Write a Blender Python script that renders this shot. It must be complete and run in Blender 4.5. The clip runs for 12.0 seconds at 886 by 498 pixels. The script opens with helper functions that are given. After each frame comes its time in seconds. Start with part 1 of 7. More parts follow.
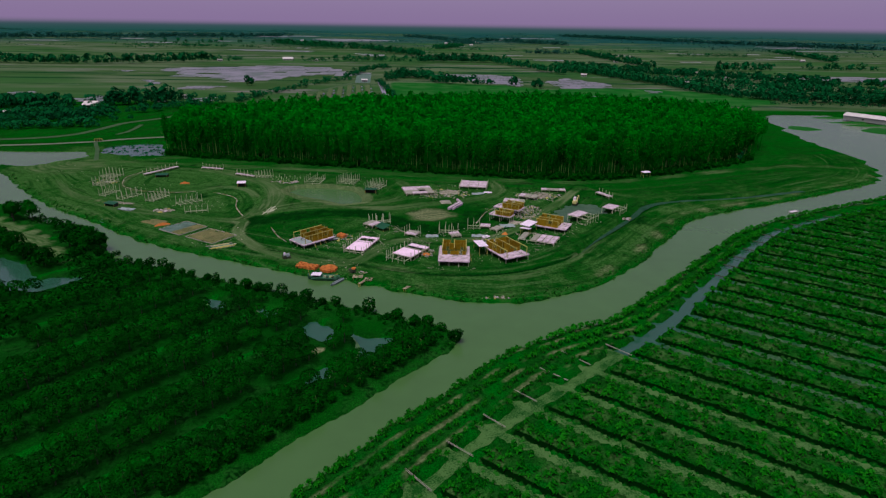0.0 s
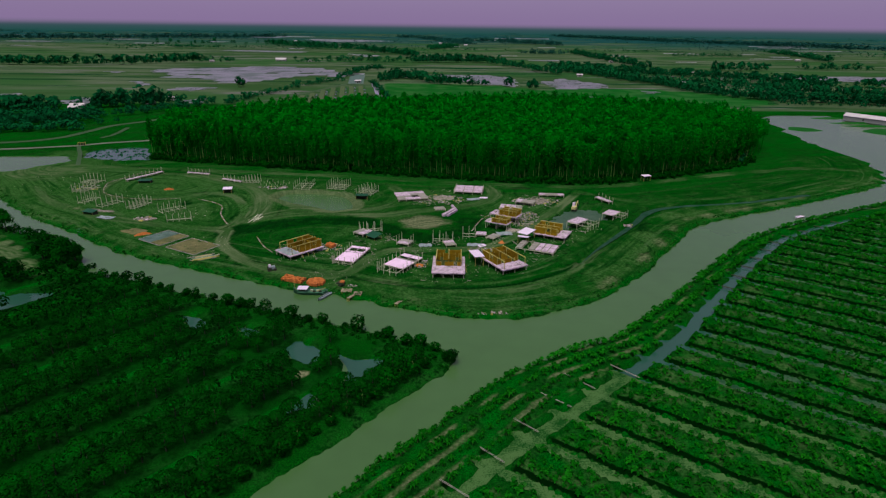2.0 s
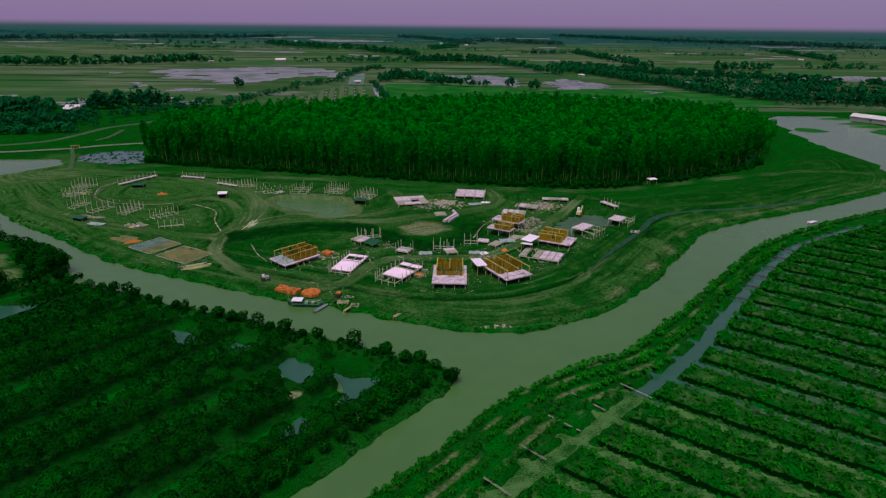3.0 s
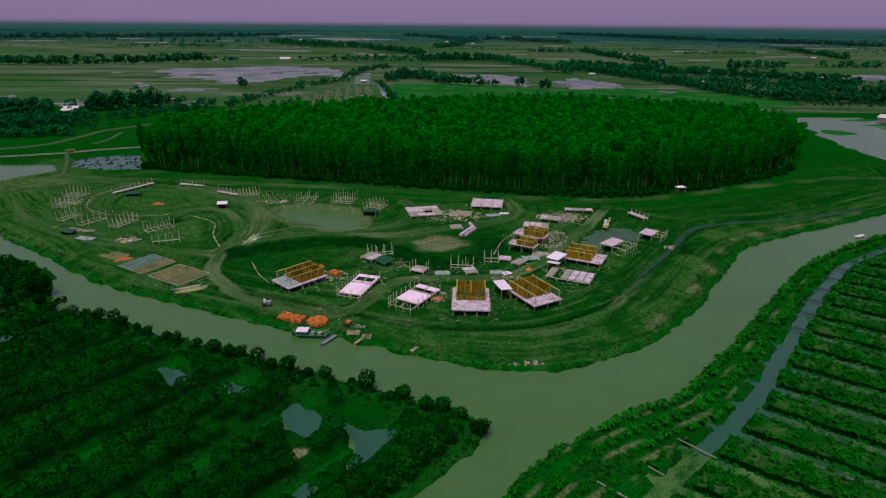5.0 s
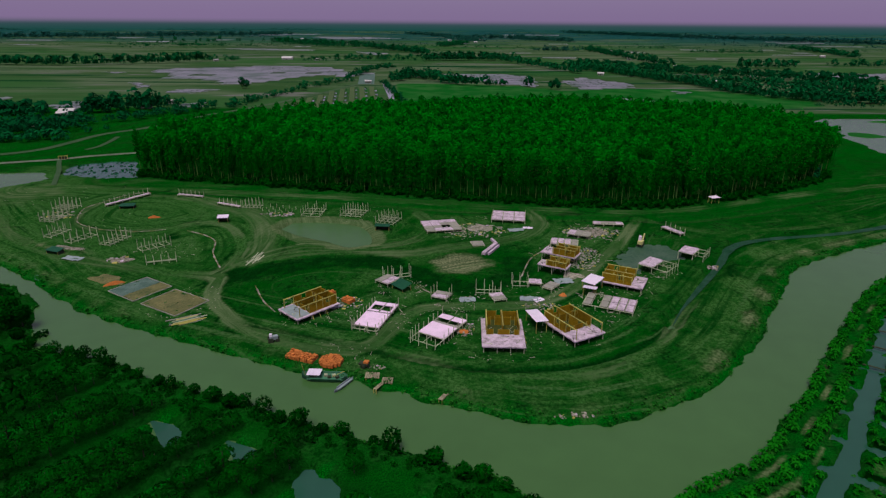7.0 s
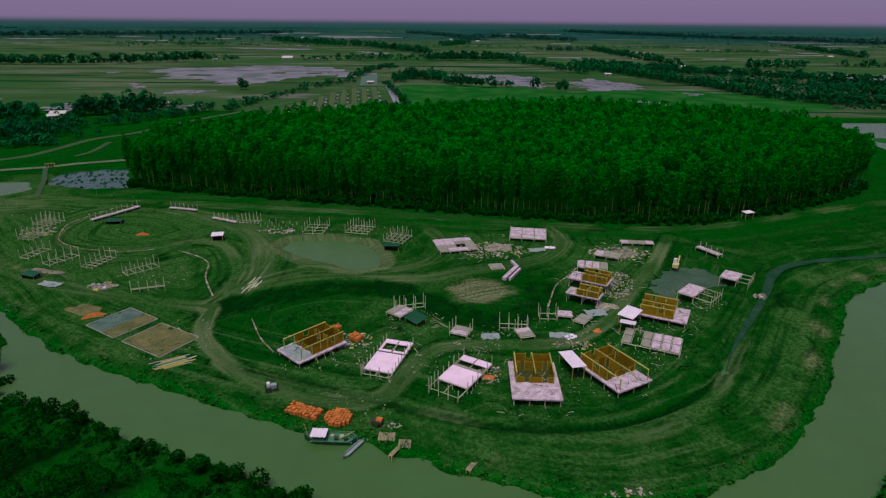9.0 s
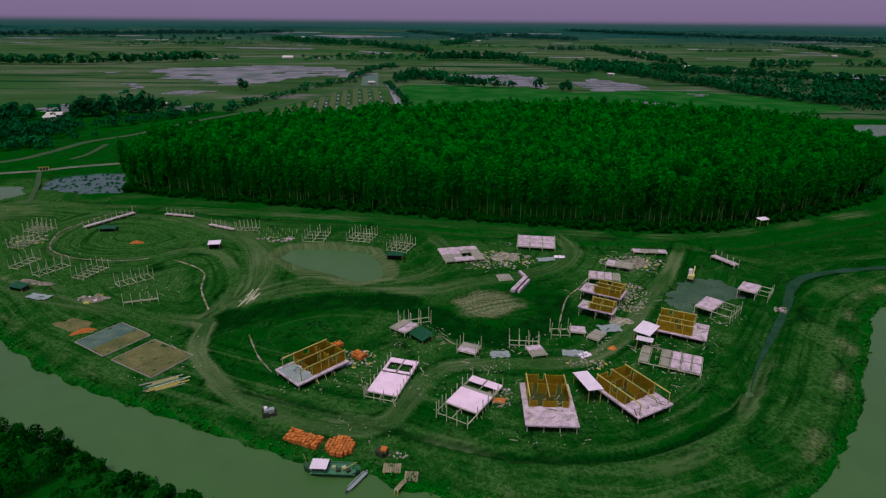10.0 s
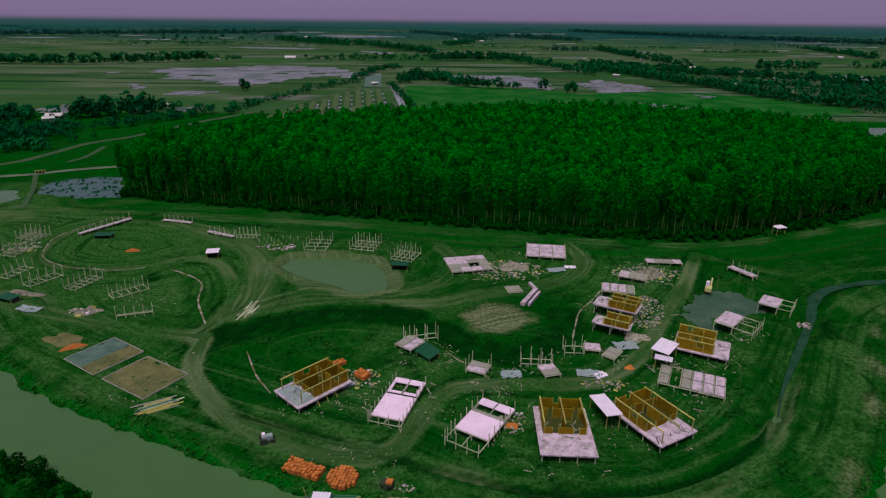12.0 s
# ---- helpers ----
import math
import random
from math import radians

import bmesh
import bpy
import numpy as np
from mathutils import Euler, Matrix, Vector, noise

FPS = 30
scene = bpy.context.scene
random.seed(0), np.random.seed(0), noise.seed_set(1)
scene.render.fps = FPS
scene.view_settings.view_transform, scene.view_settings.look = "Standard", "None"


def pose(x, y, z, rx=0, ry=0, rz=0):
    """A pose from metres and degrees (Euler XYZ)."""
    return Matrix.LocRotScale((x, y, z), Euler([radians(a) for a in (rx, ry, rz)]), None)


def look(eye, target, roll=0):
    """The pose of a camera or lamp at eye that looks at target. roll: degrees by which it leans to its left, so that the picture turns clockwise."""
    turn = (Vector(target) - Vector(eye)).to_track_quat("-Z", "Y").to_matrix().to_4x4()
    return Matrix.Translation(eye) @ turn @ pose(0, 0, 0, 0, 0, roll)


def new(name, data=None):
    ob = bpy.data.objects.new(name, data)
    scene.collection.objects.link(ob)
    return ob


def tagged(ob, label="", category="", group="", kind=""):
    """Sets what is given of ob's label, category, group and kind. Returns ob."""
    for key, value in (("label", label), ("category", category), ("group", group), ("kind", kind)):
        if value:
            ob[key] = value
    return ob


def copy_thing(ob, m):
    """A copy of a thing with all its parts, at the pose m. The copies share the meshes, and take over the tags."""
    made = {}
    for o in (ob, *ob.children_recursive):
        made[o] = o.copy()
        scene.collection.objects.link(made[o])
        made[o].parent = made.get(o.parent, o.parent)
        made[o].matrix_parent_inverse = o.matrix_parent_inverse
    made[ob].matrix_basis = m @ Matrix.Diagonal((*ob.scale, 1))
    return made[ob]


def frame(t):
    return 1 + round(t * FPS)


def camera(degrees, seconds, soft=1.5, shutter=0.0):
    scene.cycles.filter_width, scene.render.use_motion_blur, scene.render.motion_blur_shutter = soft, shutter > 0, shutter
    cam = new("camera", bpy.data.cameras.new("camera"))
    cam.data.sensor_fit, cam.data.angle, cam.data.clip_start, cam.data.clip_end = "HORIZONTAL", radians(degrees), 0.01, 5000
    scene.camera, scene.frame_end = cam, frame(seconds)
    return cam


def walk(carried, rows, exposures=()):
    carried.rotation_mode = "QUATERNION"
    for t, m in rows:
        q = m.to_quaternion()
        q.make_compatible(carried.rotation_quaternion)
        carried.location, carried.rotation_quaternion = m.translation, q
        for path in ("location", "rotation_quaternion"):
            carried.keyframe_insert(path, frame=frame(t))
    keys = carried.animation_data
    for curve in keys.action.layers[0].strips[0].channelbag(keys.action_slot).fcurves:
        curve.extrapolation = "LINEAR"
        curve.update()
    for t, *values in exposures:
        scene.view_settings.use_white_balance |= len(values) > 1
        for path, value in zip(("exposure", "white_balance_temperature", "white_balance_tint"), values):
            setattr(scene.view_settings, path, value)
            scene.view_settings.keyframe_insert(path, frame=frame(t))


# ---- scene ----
cam = camera(73.0, 12.0, soft=1.3)
PATH = [
    (0, (5.69, 1.76, 58.78), (6.53, 57.98, 37.81), 0.8),
    (0.5, (5.70, 3.24, 58.67), (6.69, 59.46, 37.73), 0.8),
    (1, (5.85, 5.13, 58.61), (6.99, 61.35, 37.67), 0.7),
    (1.5, (6.04, 7.47, 58.57), (7.24, 63.66, 37.63), 0.7),
    (2, (6.21, 10.23, 58.50), (7.50, 66.45, 37.56), 0.7),
    (2.5, (6.42, 13.35, 58.45), (7.68, 69.57, 37.51), 0.6),
    (3, (6.36, 16.66, 58.42), (7.56, 72.88, 37.48), 0.6),
    (5, (3.09, 31.96, 58.26), (3.84, 88.15, 37.17), 0.5),
    (5.5, (1.92, 35.91, 58.25), (2.58, 92.07, 37.10), 0.5),
    (6, (0.62, 39.90, 58.24), (1.25, 96.03, 37.06), 0.4),
    (6.5, (-0.69, 43.91, 58.30), (-0.09, 100.04, 37.09), 0.4),
    (7, (-2.04, 47.88, 58.34), (-1.41, 103.98, 37.13), 0.4),
    (9, (-5.89, 64.26, 58.77), (-5.26, 120.33, 37.47), 0.5),
    (9.5, (-6.57, 67.93, 58.98), (-6.09, 124.00, 37.65), 0.5),
    (10, (-7.08, 70.84, 59.10), (-6.51, 126.88, 37.74), 0.5),
    (10.5, (-7.50, 73.13, 59.16), (-6.99, 129.20, 37.83), 0.5),
    (11, (-7.79, 74.88, 59.25), (-7.34, 130.95, 37.92), 0.5),
    (11.5, (-8.01, 76.11, 59.29), (-7.59, 132.18, 37.99), 0.6),
    (12, (-8.16, 77.14, 59.32), (-7.80, 133.18, 37.96), 0.6),
]
walk(cam, [(t, look(eye, target, roll)) for t, eye, target, roll in PATH],
     exposures=[(0.0, 0.10, 6500, -17), (3.0, 0.08, 6500, -17), (6.0, -0.02, 6500, -19), (9.0, -0.12, 6500, -20), (12.0, -0.15, 6500, -20)])

# ---- world and sun: a hazy, thinly overcast noon ----
SUN_ELEVATION, SUN_AZIMUTH = radians(68), radians(200)
world = bpy.data.worlds.new("hazy_sky")
scene.world = world
world.use_nodes = True
wn = world.node_tree
sky = wn.nodes.new("ShaderNodeTexSky")
sky.sky_type, sky.sun_disc = "NISHITA", False
sky.sun_elevation, sky.sun_rotation = SUN_ELEVATION, SUN_AZIMUTH
sky.air_density, sky.dust_density, sky.ozone_density = 1.0, 4.0, 1.5
veil = wn.nodes.new("ShaderNodeMix")
veil.data_type = "RGBA"
veil.inputs[0].default_value = 0.8
veil.inputs[7].default_value = (2.35, 1.38, 3.15, 1)
wn.links.new(sky.outputs[0], veil.inputs[6])
wn.links.new(veil.outputs[2], wn.nodes["Background"].inputs[0])
wn.nodes["Background"].inputs[1].default_value = 0.125

sun = new("sun", bpy.data.lights.new("sun", "SUN"))
sun.data.energy, sun.data.angle, sun.data.color = 2.6, radians(30), (1.0, 0.93, 0.86)
sun.matrix_world = look((0, 0, 200), (-200 * math.sin(SUN_AZIMUTH), -200 * math.cos(SUN_AZIMUTH),
                                      200 - 200 * math.tan(SUN_ELEVATION)))

rng = np.random.default_rng(7)


# ---- materials ----
def material(name, base, alt=None, scale=0.6, rough=0.85, bump=0.15, bump_scale=6.0, spread=0.35, metal=0.0, each=False, gloss=0.08, bias=0.0):
    """A surface that wanders between two colours at two scales, with fine relief. each: pieces differ a little."""
    m = bpy.data.materials.new(name)
    m.use_nodes = True
    n, l = m.node_tree.nodes, m.node_tree.links
    bsdf = n["Principled BSDF"]
    bsdf.inputs["Roughness"].default_value, bsdf.inputs["Metallic"].default_value = rough, metal
    bsdf.inputs["Specular IOR Level"].default_value = gloss
    where = n.new("ShaderNodeNewGeometry")
    big, small = n.new("ShaderNodeTexNoise"), n.new("ShaderNodeTexNoise")
    big.inputs["Scale"].default_value, small.inputs["Scale"].default_value = scale, scale * 9
    big.inputs["Detail"].default_value = small.inputs["Detail"].default_value = 3
    for t in (big, small):
        l.new(where.outputs["Position"], t.inputs["Vector"])
    both = n.new("ShaderNodeMath")
    both.operation = "ADD"
    l.new(big.outputs[0], both.inputs[0]), l.new(small.outputs[0], both.inputs[1])
    ramp = n.new("ShaderNodeMapRange")
    ramp.inputs["From Min"].default_value, ramp.inputs["From Max"].default_value = 1 + bias - spread, 1 + bias + spread
    l.new(both.outputs[0], ramp.inputs["Value"])
    mix = n.new("ShaderNodeMix")
    mix.data_type = "RGBA"
    mix.inputs[6].default_value = (*base, 1)
    mix.inputs[7].default_value = (*(alt or [c * 0.6 for c in base]), 1)
    l.new(ramp.outputs[0], mix.inputs[0])
    colour = mix.outputs[2]
    if each:
        info, var = n.new("ShaderNodeObjectInfo"), n.new("ShaderNodeHueSaturation")
        sway = n.new("ShaderNodeMapRange")
        sway.inputs["To Min"].default_value, sway.inputs["To Max"].default_value = 0.75, 1.25
        l.new(info.outputs["Random"], sway.inputs["Value"])
        l.new(sway.outputs[0], var.inputs["Value"]), l.new(colour, var.inputs["Color"])
        colour = var.outputs[0]
    l.new(colour, bsdf.inputs["Base Color"])
    if bump:
        rel, b = n.new("ShaderNodeTexNoise"), n.new("ShaderNodeBump")
        rel.inputs["Scale"].default_value, rel.inputs["Detail"].default_value = bump_scale, 4
        l.new(where.outputs["Position"], rel.inputs["Vector"])
        b.inputs["Strength"].default_value, b.inputs["Distance"].default_value = bump, 0.2
        l.new(rel.outputs[0], b.inputs["Height"]), l.new(b.outputs[0], bsdf.inputs["Normal"])
    return m


def leaf_material(name, base, alt):
    """Foliage: every clump of leaves has its own shade between two greens, and lets some light through."""
    m = bpy.data.materials.new(name)
    m.use_nodes = True
    n, l = m.node_tree.nodes, m.node_tree.links
    bsdf = n["Principled BSDF"]
    bsdf.inputs["Roughness"].default_value, bsdf.inputs["Specular IOR Level"].default_value = 0.8, 0.02
    geo, info, mix, add = (n.new("ShaderNode" + k) for k in ("NewGeometry", "ObjectInfo", "Mix", "Math"))
    mix.data_type = "RGBA"
    add.operation = "MULTIPLY_ADD"
    add.inputs[1].default_value = 0.4
    half = n.new("ShaderNodeMath")
    half.operation = "MULTIPLY"
    half.inputs[1].default_value = 0.4
    l.new(geo.outputs["Random Per Island"], half.inputs[0])
    drift = n.new("ShaderNodeTexNoise")
    drift.inputs["Scale"].default_value, drift.inputs["Detail"].default_value = 0.12, 3
    l.new(geo.outputs["Position"], drift.inputs["Vector"])
    lift = n.new("ShaderNodeMapRange")
    lift.inputs["From Min"].default_value, lift.inputs["From Max"].default_value = 0.32, 0.68
    lift.inputs["To Min"].default_value, lift.inputs["To Max"].default_value = -0.1, 0.35
    l.new(drift.outputs[0], lift.inputs["Value"])
    shade = n.new("ShaderNodeMath")
    tone, toned = n.new("ShaderNodeAttribute"), n.new("ShaderNodeMath")
    tone.attribute_name = "tone"
    l.new(half.outputs[0], toned.inputs[0]), l.new(tone.outputs["Fac"], toned.inputs[1])
    l.new(toned.outputs[0], shade.inputs[0]), l.new(lift.outputs[0], shade.inputs[1])
    l.new(info.outputs["Random"], add.inputs[0]), l.new(shade.outputs[0], add.inputs[2])
    mix.inputs[6].default_value, mix.inputs[7].default_value = (*base, 1), (*alt, 1)
    l.new(add.outputs[0], mix.inputs[0]), l.new(mix.outputs[2], bsdf.inputs["Base Color"])
    thin, both = n.new("ShaderNodeBsdfTranslucent"), n.new("ShaderNodeMixShader")
    both.inputs[0].default_value = 0.26
    l.new(mix.outputs[2], thin.inputs["Color"])
    l.new(bsdf.outputs[0], both.inputs[1]), l.new(thin.outputs[0], both.inputs[2])
    l.new(both.outputs[0], n["Material Output"].inputs[0])
    return m


CONCRETE = material("pale_concrete", (0.60, 0.43, 0.58), (0.22, 0.17, 0.185), 1.0, 0.85, 0.1, spread=0.22, bias=0.08)
CONCRETE_FRESH = material("fresh_pale_concrete", (0.85, 0.58, 0.82), (0.58, 0.40, 0.55), 0.5, 0.8, 0.08, spread=0.3, bias=0.15)
CONCRETE_OLD = material("weathered_concrete", (0.34, 0.29, 0.28), (0.20, 0.18, 0.16), 0.6, 0.9)
BRICK = material("ochre_brickwork", (0.29, 0.165, 0.011), (0.14, 0.090, 0.007), 1.1, 0.9, 0.3, 9, each=True)
ORANGE = material("orange_clay", (0.55, 0.17, 0.05), (0.34, 0.10, 0.03), 1.5, 0.85, 0.3, 12, each=True)
TIMBER = material("raw_timber", (0.46, 0.38, 0.11), (0.30, 0.25, 0.08), 1.5, 0.85, each=True)
POST = material("bare_concrete_post", (0.50, 0.47, 0.36), (0.30, 0.30, 0.21), 1.0, 0.85, each=True)
SHEET = material("pale_sheet_metal", (0.82, 0.64, 0.84), (0.68, 0.53, 0.70), 0.8, 0.45, 0.05, gloss=0.3)
SAND = material("heaped_sand", (0.19, 0.155, 0.075), (0.055, 0.070, 0.028), 0.35, 0.95, 0.4, 3)
GREY_FILL = material("grey_gravel", (0.13, 0.17, 0.165), (0.05, 0.085, 0.07), 0.4, 0.95, 0.5, 8)
RUBBLE = material("building_rubble", (0.40, 0.31, 0.30), (0.07, 0.085, 0.045), 1.4, 0.95, 0.5, 6, each=True, spread=0.2)
TARP_GREEN = material("dark_green_tarpaulin", (0.02, 0.08, 0.04), (0.01, 0.05, 0.03), 1.0, 0.5)
TARP_GREY = material("grey_tarpaulin", (0.30, 0.32, 0.36), (0.20, 0.22, 0.25), 1.0, 0.6)
HULL = material("green_painted_hull", (0.09, 0.20, 0.13), (0.04, 0.11, 0.065), 1.0, 0.6)
EARTH_FLOOR = material("bare_room_floor", (0.07, 0.065, 0.02), (0.03, 0.045, 0.012), 0.8, 0.95)
BARK = material("pale_bark", (0.13, 0.22, 0.06), (0.05, 0.10, 0.02), 2.0, 0.95)
DARK = material("dark_timber", (0.05, 0.06, 0.04), (0.03, 0.03, 0.02), 1.5, 0.9)
LEAF_FOREST = leaf_material("forest_leaves", (0.002, 0.052, 0.002), (0.012, 0.19, 0.006))
LEAF_ORCHARD = leaf_material("orchard_leaves", (0.001, 0.018, 0.001), (0.007, 0.085, 0.003))
LEAF_YOUNG = leaf_material("young_leaves", (0.004, 0.065, 0.002), (0.024, 0.19, 0.008))
# bluish distance haze is painted into this leaf colour
LEAF_HAZE = leaf_material("haze_tinted_leaves", (0.010, 0.055, 0.042), (0.018, 0.080, 0.062))
LEAF_FAR = leaf_material("distant_leaves", (0.005, 0.058, 0.018), (0.011, 0.105, 0.030))
GRASS_BLADE = leaf_material("bank_grass", (0.006, 0.08, 0.006), (0.04, 0.17, 0.02))


def water_material(name, deep, rough=0.22):
    m = material(name, deep, [c * 0.85 for c in deep], 0.02, rough, 0.02, 0.8)
    m.node_tree.nodes["Principled BSDF"].inputs["Specular IOR Level"].default_value = 0.5
    m.node_tree.nodes["Principled BSDF"].inputs["IOR"].default_value = 1.33
    return m


WATER = water_material("muddy_river_water", (0.062, 0.124, 0.040), 0.2)
WET_GROUND = material("wet_silt", (0.030, 0.068, 0.048), (0.005, 0.036, 0.012), 0.25, 0.7, 0.1, 2.0, gloss=0.05)
PUDDLE_SILT = material("pale_wet_silt", (0.078, 0.112, 0.080), (0.022, 0.062, 0.032), 0.18, 0.5, 0.1, 2.0, gloss=0.15)
STILL = water_material("still_pond_water", (0.026, 0.080, 0.056), 0.15)


# ---- mesh tools ----
def mesh_of(name, verts, faces, mat, smooth=False):
    me = bpy.data.meshes.new(name)
    me.from_pydata([tuple(v) for v in verts], [], faces)
    me.materials.append(mat)
    if smooth:
        me.polygons.foreach_set("use_smooth", [True] * len(me.polygons))
    return me


def quads_mesh(name, verts, mat, per=4, tone=None):
    """A mesh from an array of loose polygons: verts is (n * per, 3). tone: one value a corner, lighter or darker foliage."""
    v = np.ascontiguousarray(verts, dtype=np.float32).reshape(-1, 3)
    me = bpy.data.meshes.new(name)
    count = len(v) // per
    me.vertices.add(len(v)), me.loops.add(len(v)), me.polygons.add(count)
    me.vertices.foreach_set("co", v.ravel())
    me.loops.foreach_set("vertex_index", np.arange(len(v), dtype=np.int32))
    me.polygons.foreach_set("loop_start", np.arange(0, len(v), per, dtype=np.int32))
    me.update(calc_edges=True)
    if tone is not None:
        me.attributes.new("tone", "FLOAT", "POINT").data.foreach_set("value", np.asarray(tone, np.float32))
    me.materials.append(mat)
    return me


def part(name, me, parent=None, label="", at=None):
    """Links a mesh as one object under its thing or part."""
    ob = new(name, me)
    if parent is not None:
        ob.parent = parent
    if at is not None:
        ob.matrix_basis = at
    return tagged(ob, label)


def thing(name, label, category, group="", at=None, kind=""):
    ob = new(name)
    ob.empty_display_size = 0.3
    if at is not None:
        ob.matrix_basis = at
    return tagged(ob, label, category, group, kind)


def solid(name, mat, size, bevel=0.03, taper=1.0):
    """A bevelled block whose base sits on z = 0, with its middle over the origin."""
    bm = bmesh.new()
    bmesh.ops.create_cube(bm, size=1)
    for v in bm.verts:
        k = taper if v.co.z > 0 else 1.0
        v.co = Vector((v.co.x * size[0] * k, v.co.y * size[1] * k, (v.co.z + 0.5) * size[2]))
    if bevel:
        bmesh.ops.bevel(bm, geom=bm.edges[:], offset=min(bevel, min(size) * 0.3), segments=1, affect="EDGES")
    me = bpy.data.meshes.new(name)
    bm.to_mesh(me)
    bm.free()
    me.materials.append(mat)
    return me


def sheet(name, mat, size, thick=0.04, waves=0, sag=0.0, seed=0):
    """A thin sheet with corrugations along y or a crumpled sag."""
    nx, ny = (waves * 4 if waves else 7) + 1, 7
    bm = bmesh.new()
    r = random.Random(seed)
    rows = []
    for j in range(ny):
        row = []
        for i in range(nx):
            u, v = i / (nx - 1) - 0.5, j / (ny - 1) - 0.5
            z = (0.04 * math.cos(math.tau * waves * (u + 0.5)) if waves else 0) - sag * (1 - 4 * v * v) * (1 - 4 * u * u)
            e = 0 if waves else sag * 0.8
            row.append(bm.verts.new((u * size[0] + r.uniform(-e, e), v * size[1] + r.uniform(-e, e), z + (r.uniform(-0.5, 0.5) * sag))))
        rows.append(row)
    for a, b in zip(rows, rows[1:]):
        for i in range(nx - 1):
            bm.faces.new((a[i], a[i + 1], b[i + 1], b[i]))
    ext = bmesh.ops.extrude_face_region(bm, geom=bm.faces[:])
    for v in ext["geom"]:
        if isinstance(v, bmesh.types.BMVert):
            v.co.z -= thick
    bmesh.ops.recalc_face_normals(bm, faces=bm.faces[:])
    me = bpy.data.meshes.new(name)
    bm.to_mesh(me)
    bm.free()
    me.materials.append(mat)
    return me


def smooth_line(points, step=3.5):
    """Points at even steps along a soft curve through the given ones."""
    p = [Vector(q).to_2d() for q in points]
    p = [p[0] * 2 - p[1]] + p + [p[-1] * 2 - p[-2]]
    out = []
    for a, b, c, d in zip(p, p[1:], p[2:], p[3:]):
        n = max(1, int((c - b).length / step))
        for k in range(n):
            t = k / n
            out.append(0.5 * (2 * b + (c - a) * t + (2 * a - 5 * b + 4 * c - d) * t * t + (3 * b - a - 3 * c + d) * t ** 3))
    out.append(p[-2])
    return np.array([tuple(q) for q in out])


def line_distance(pts, line, reach=60.0):
    """For points (n, 2): the distance to a polyline and the length along it at the nearest place; past reach it is only large."""
    best, along = np.full(len(pts), 1e3), np.zeros(len(pts))
    done, line = 0.0, np.asarray(line, float)
    low, high = line.min(0) - reach, line.max(0) + reach
    some = np.flatnonzero((pts[:, 0] > low[0]) & (pts[:, 0] < high[0]) & (pts[:, 1] > low[1]) & (pts[:, 1] < high[1]))
    px, py = pts[some, 0], pts[some, 1]
    for a, b in zip(line, line[1:]):
        ab = b - a
        length = math.hypot(*ab)
        near = np.flatnonzero((px > min(a[0], b[0]) - reach) & (px < max(a[0], b[0]) + reach)
                              & (py > min(a[1], b[1]) - reach) & (py < max(a[1], b[1]) + reach))
        x, y = px[near] - a[0], py[near] - a[1]
        t = np.clip((x * ab[0] + y * ab[1]) / max(length * length, 1e-9), 0, 1)
        d = np.hypot(x - t * ab[0], y - t * ab[1])
        to = some[near]
        less = d < best[to]
        best[to[less]], along[to[less]] = d[less], (done + t * length)[less]
        done += length
    return best, along


def inside(pts, poly):
    x, y = pts[:, 0], pts[:, 1]
    odd = np.zeros(len(pts), bool)
    for (x0, y0), (x1, y1) in zip(poly, np.roll(poly, -1, 0)):
        if y0 != y1:
            odd ^= ((y0 > y) != (y1 > y)) & (x < (x1 - x0) * (y - y0) / (y1 - y0) + x0)
    return odd


def shore_distance(pts, poly, reach=32.0):
    """Signed: positive inside the closed outline."""
    d, _ = line_distance(pts, np.vstack([poly, poly[:1]]), reach)
    return np.where(inside(pts, poly), d, -d)


def step_up(x, a, b):
    t = np.clip((x - a) / (b - a), 0, 1)
    return t * t * (3 - 2 * t)


def wobble(pts, size, seed=0):
    """Smooth noise from -1 to 1 made of a few turned waves."""
    r = np.random.default_rng(seed)
    out = np.zeros(len(pts))
    for k in range(6):
        a, w, ph = r.uniform(0, math.tau), math.tau / size * r.uniform(0.5, 1.6), r.uniform(0, math.tau)
        out += np.sin((pts[:, 0] * math.cos(a) + pts[:, 1] * math.sin(a)) * w + ph)
    return out / 3.2


# ---- plan of the land ----
SOUTH_SHORE = [(-169, 242), (-151, 223), (-126, 199.5), (-106, 185.4), (-82, 167), (-68.3, 159.2), (-51.4, 151.6), (-37.4, 145.2),
               (-26.2, 140.6), (-17, 138.4), (-11, 135.2), (1.5, 130.2), (11.5, 126.8), (20.5, 125.2), (29.5, 127.3), (38.8, 131.8), (49.7, 139),
               (60.4, 150.3), (70, 162.8), (81.7, 178.4), (90.7, 189.7), (108, 200.7), (132, 212.2), (160, 226.8), (190, 244.3)]
island_line = smooth_line(SOUTH_SHORE)
MAINLAND = np.vstack([[(-20000, 700), (-1200, 575), (-480, 390), (-240, 290), (-190, 258)], island_line,
                      smooth_line([(201.7, 257), (214, 283), (220, 328), (224, 369), (236, 402), (244, 442), (285, 452), (322, 435),
                                   (400, 415), (520, 360)]), [(20000, 600), (20000, 20000), (-20000, 20000)]])
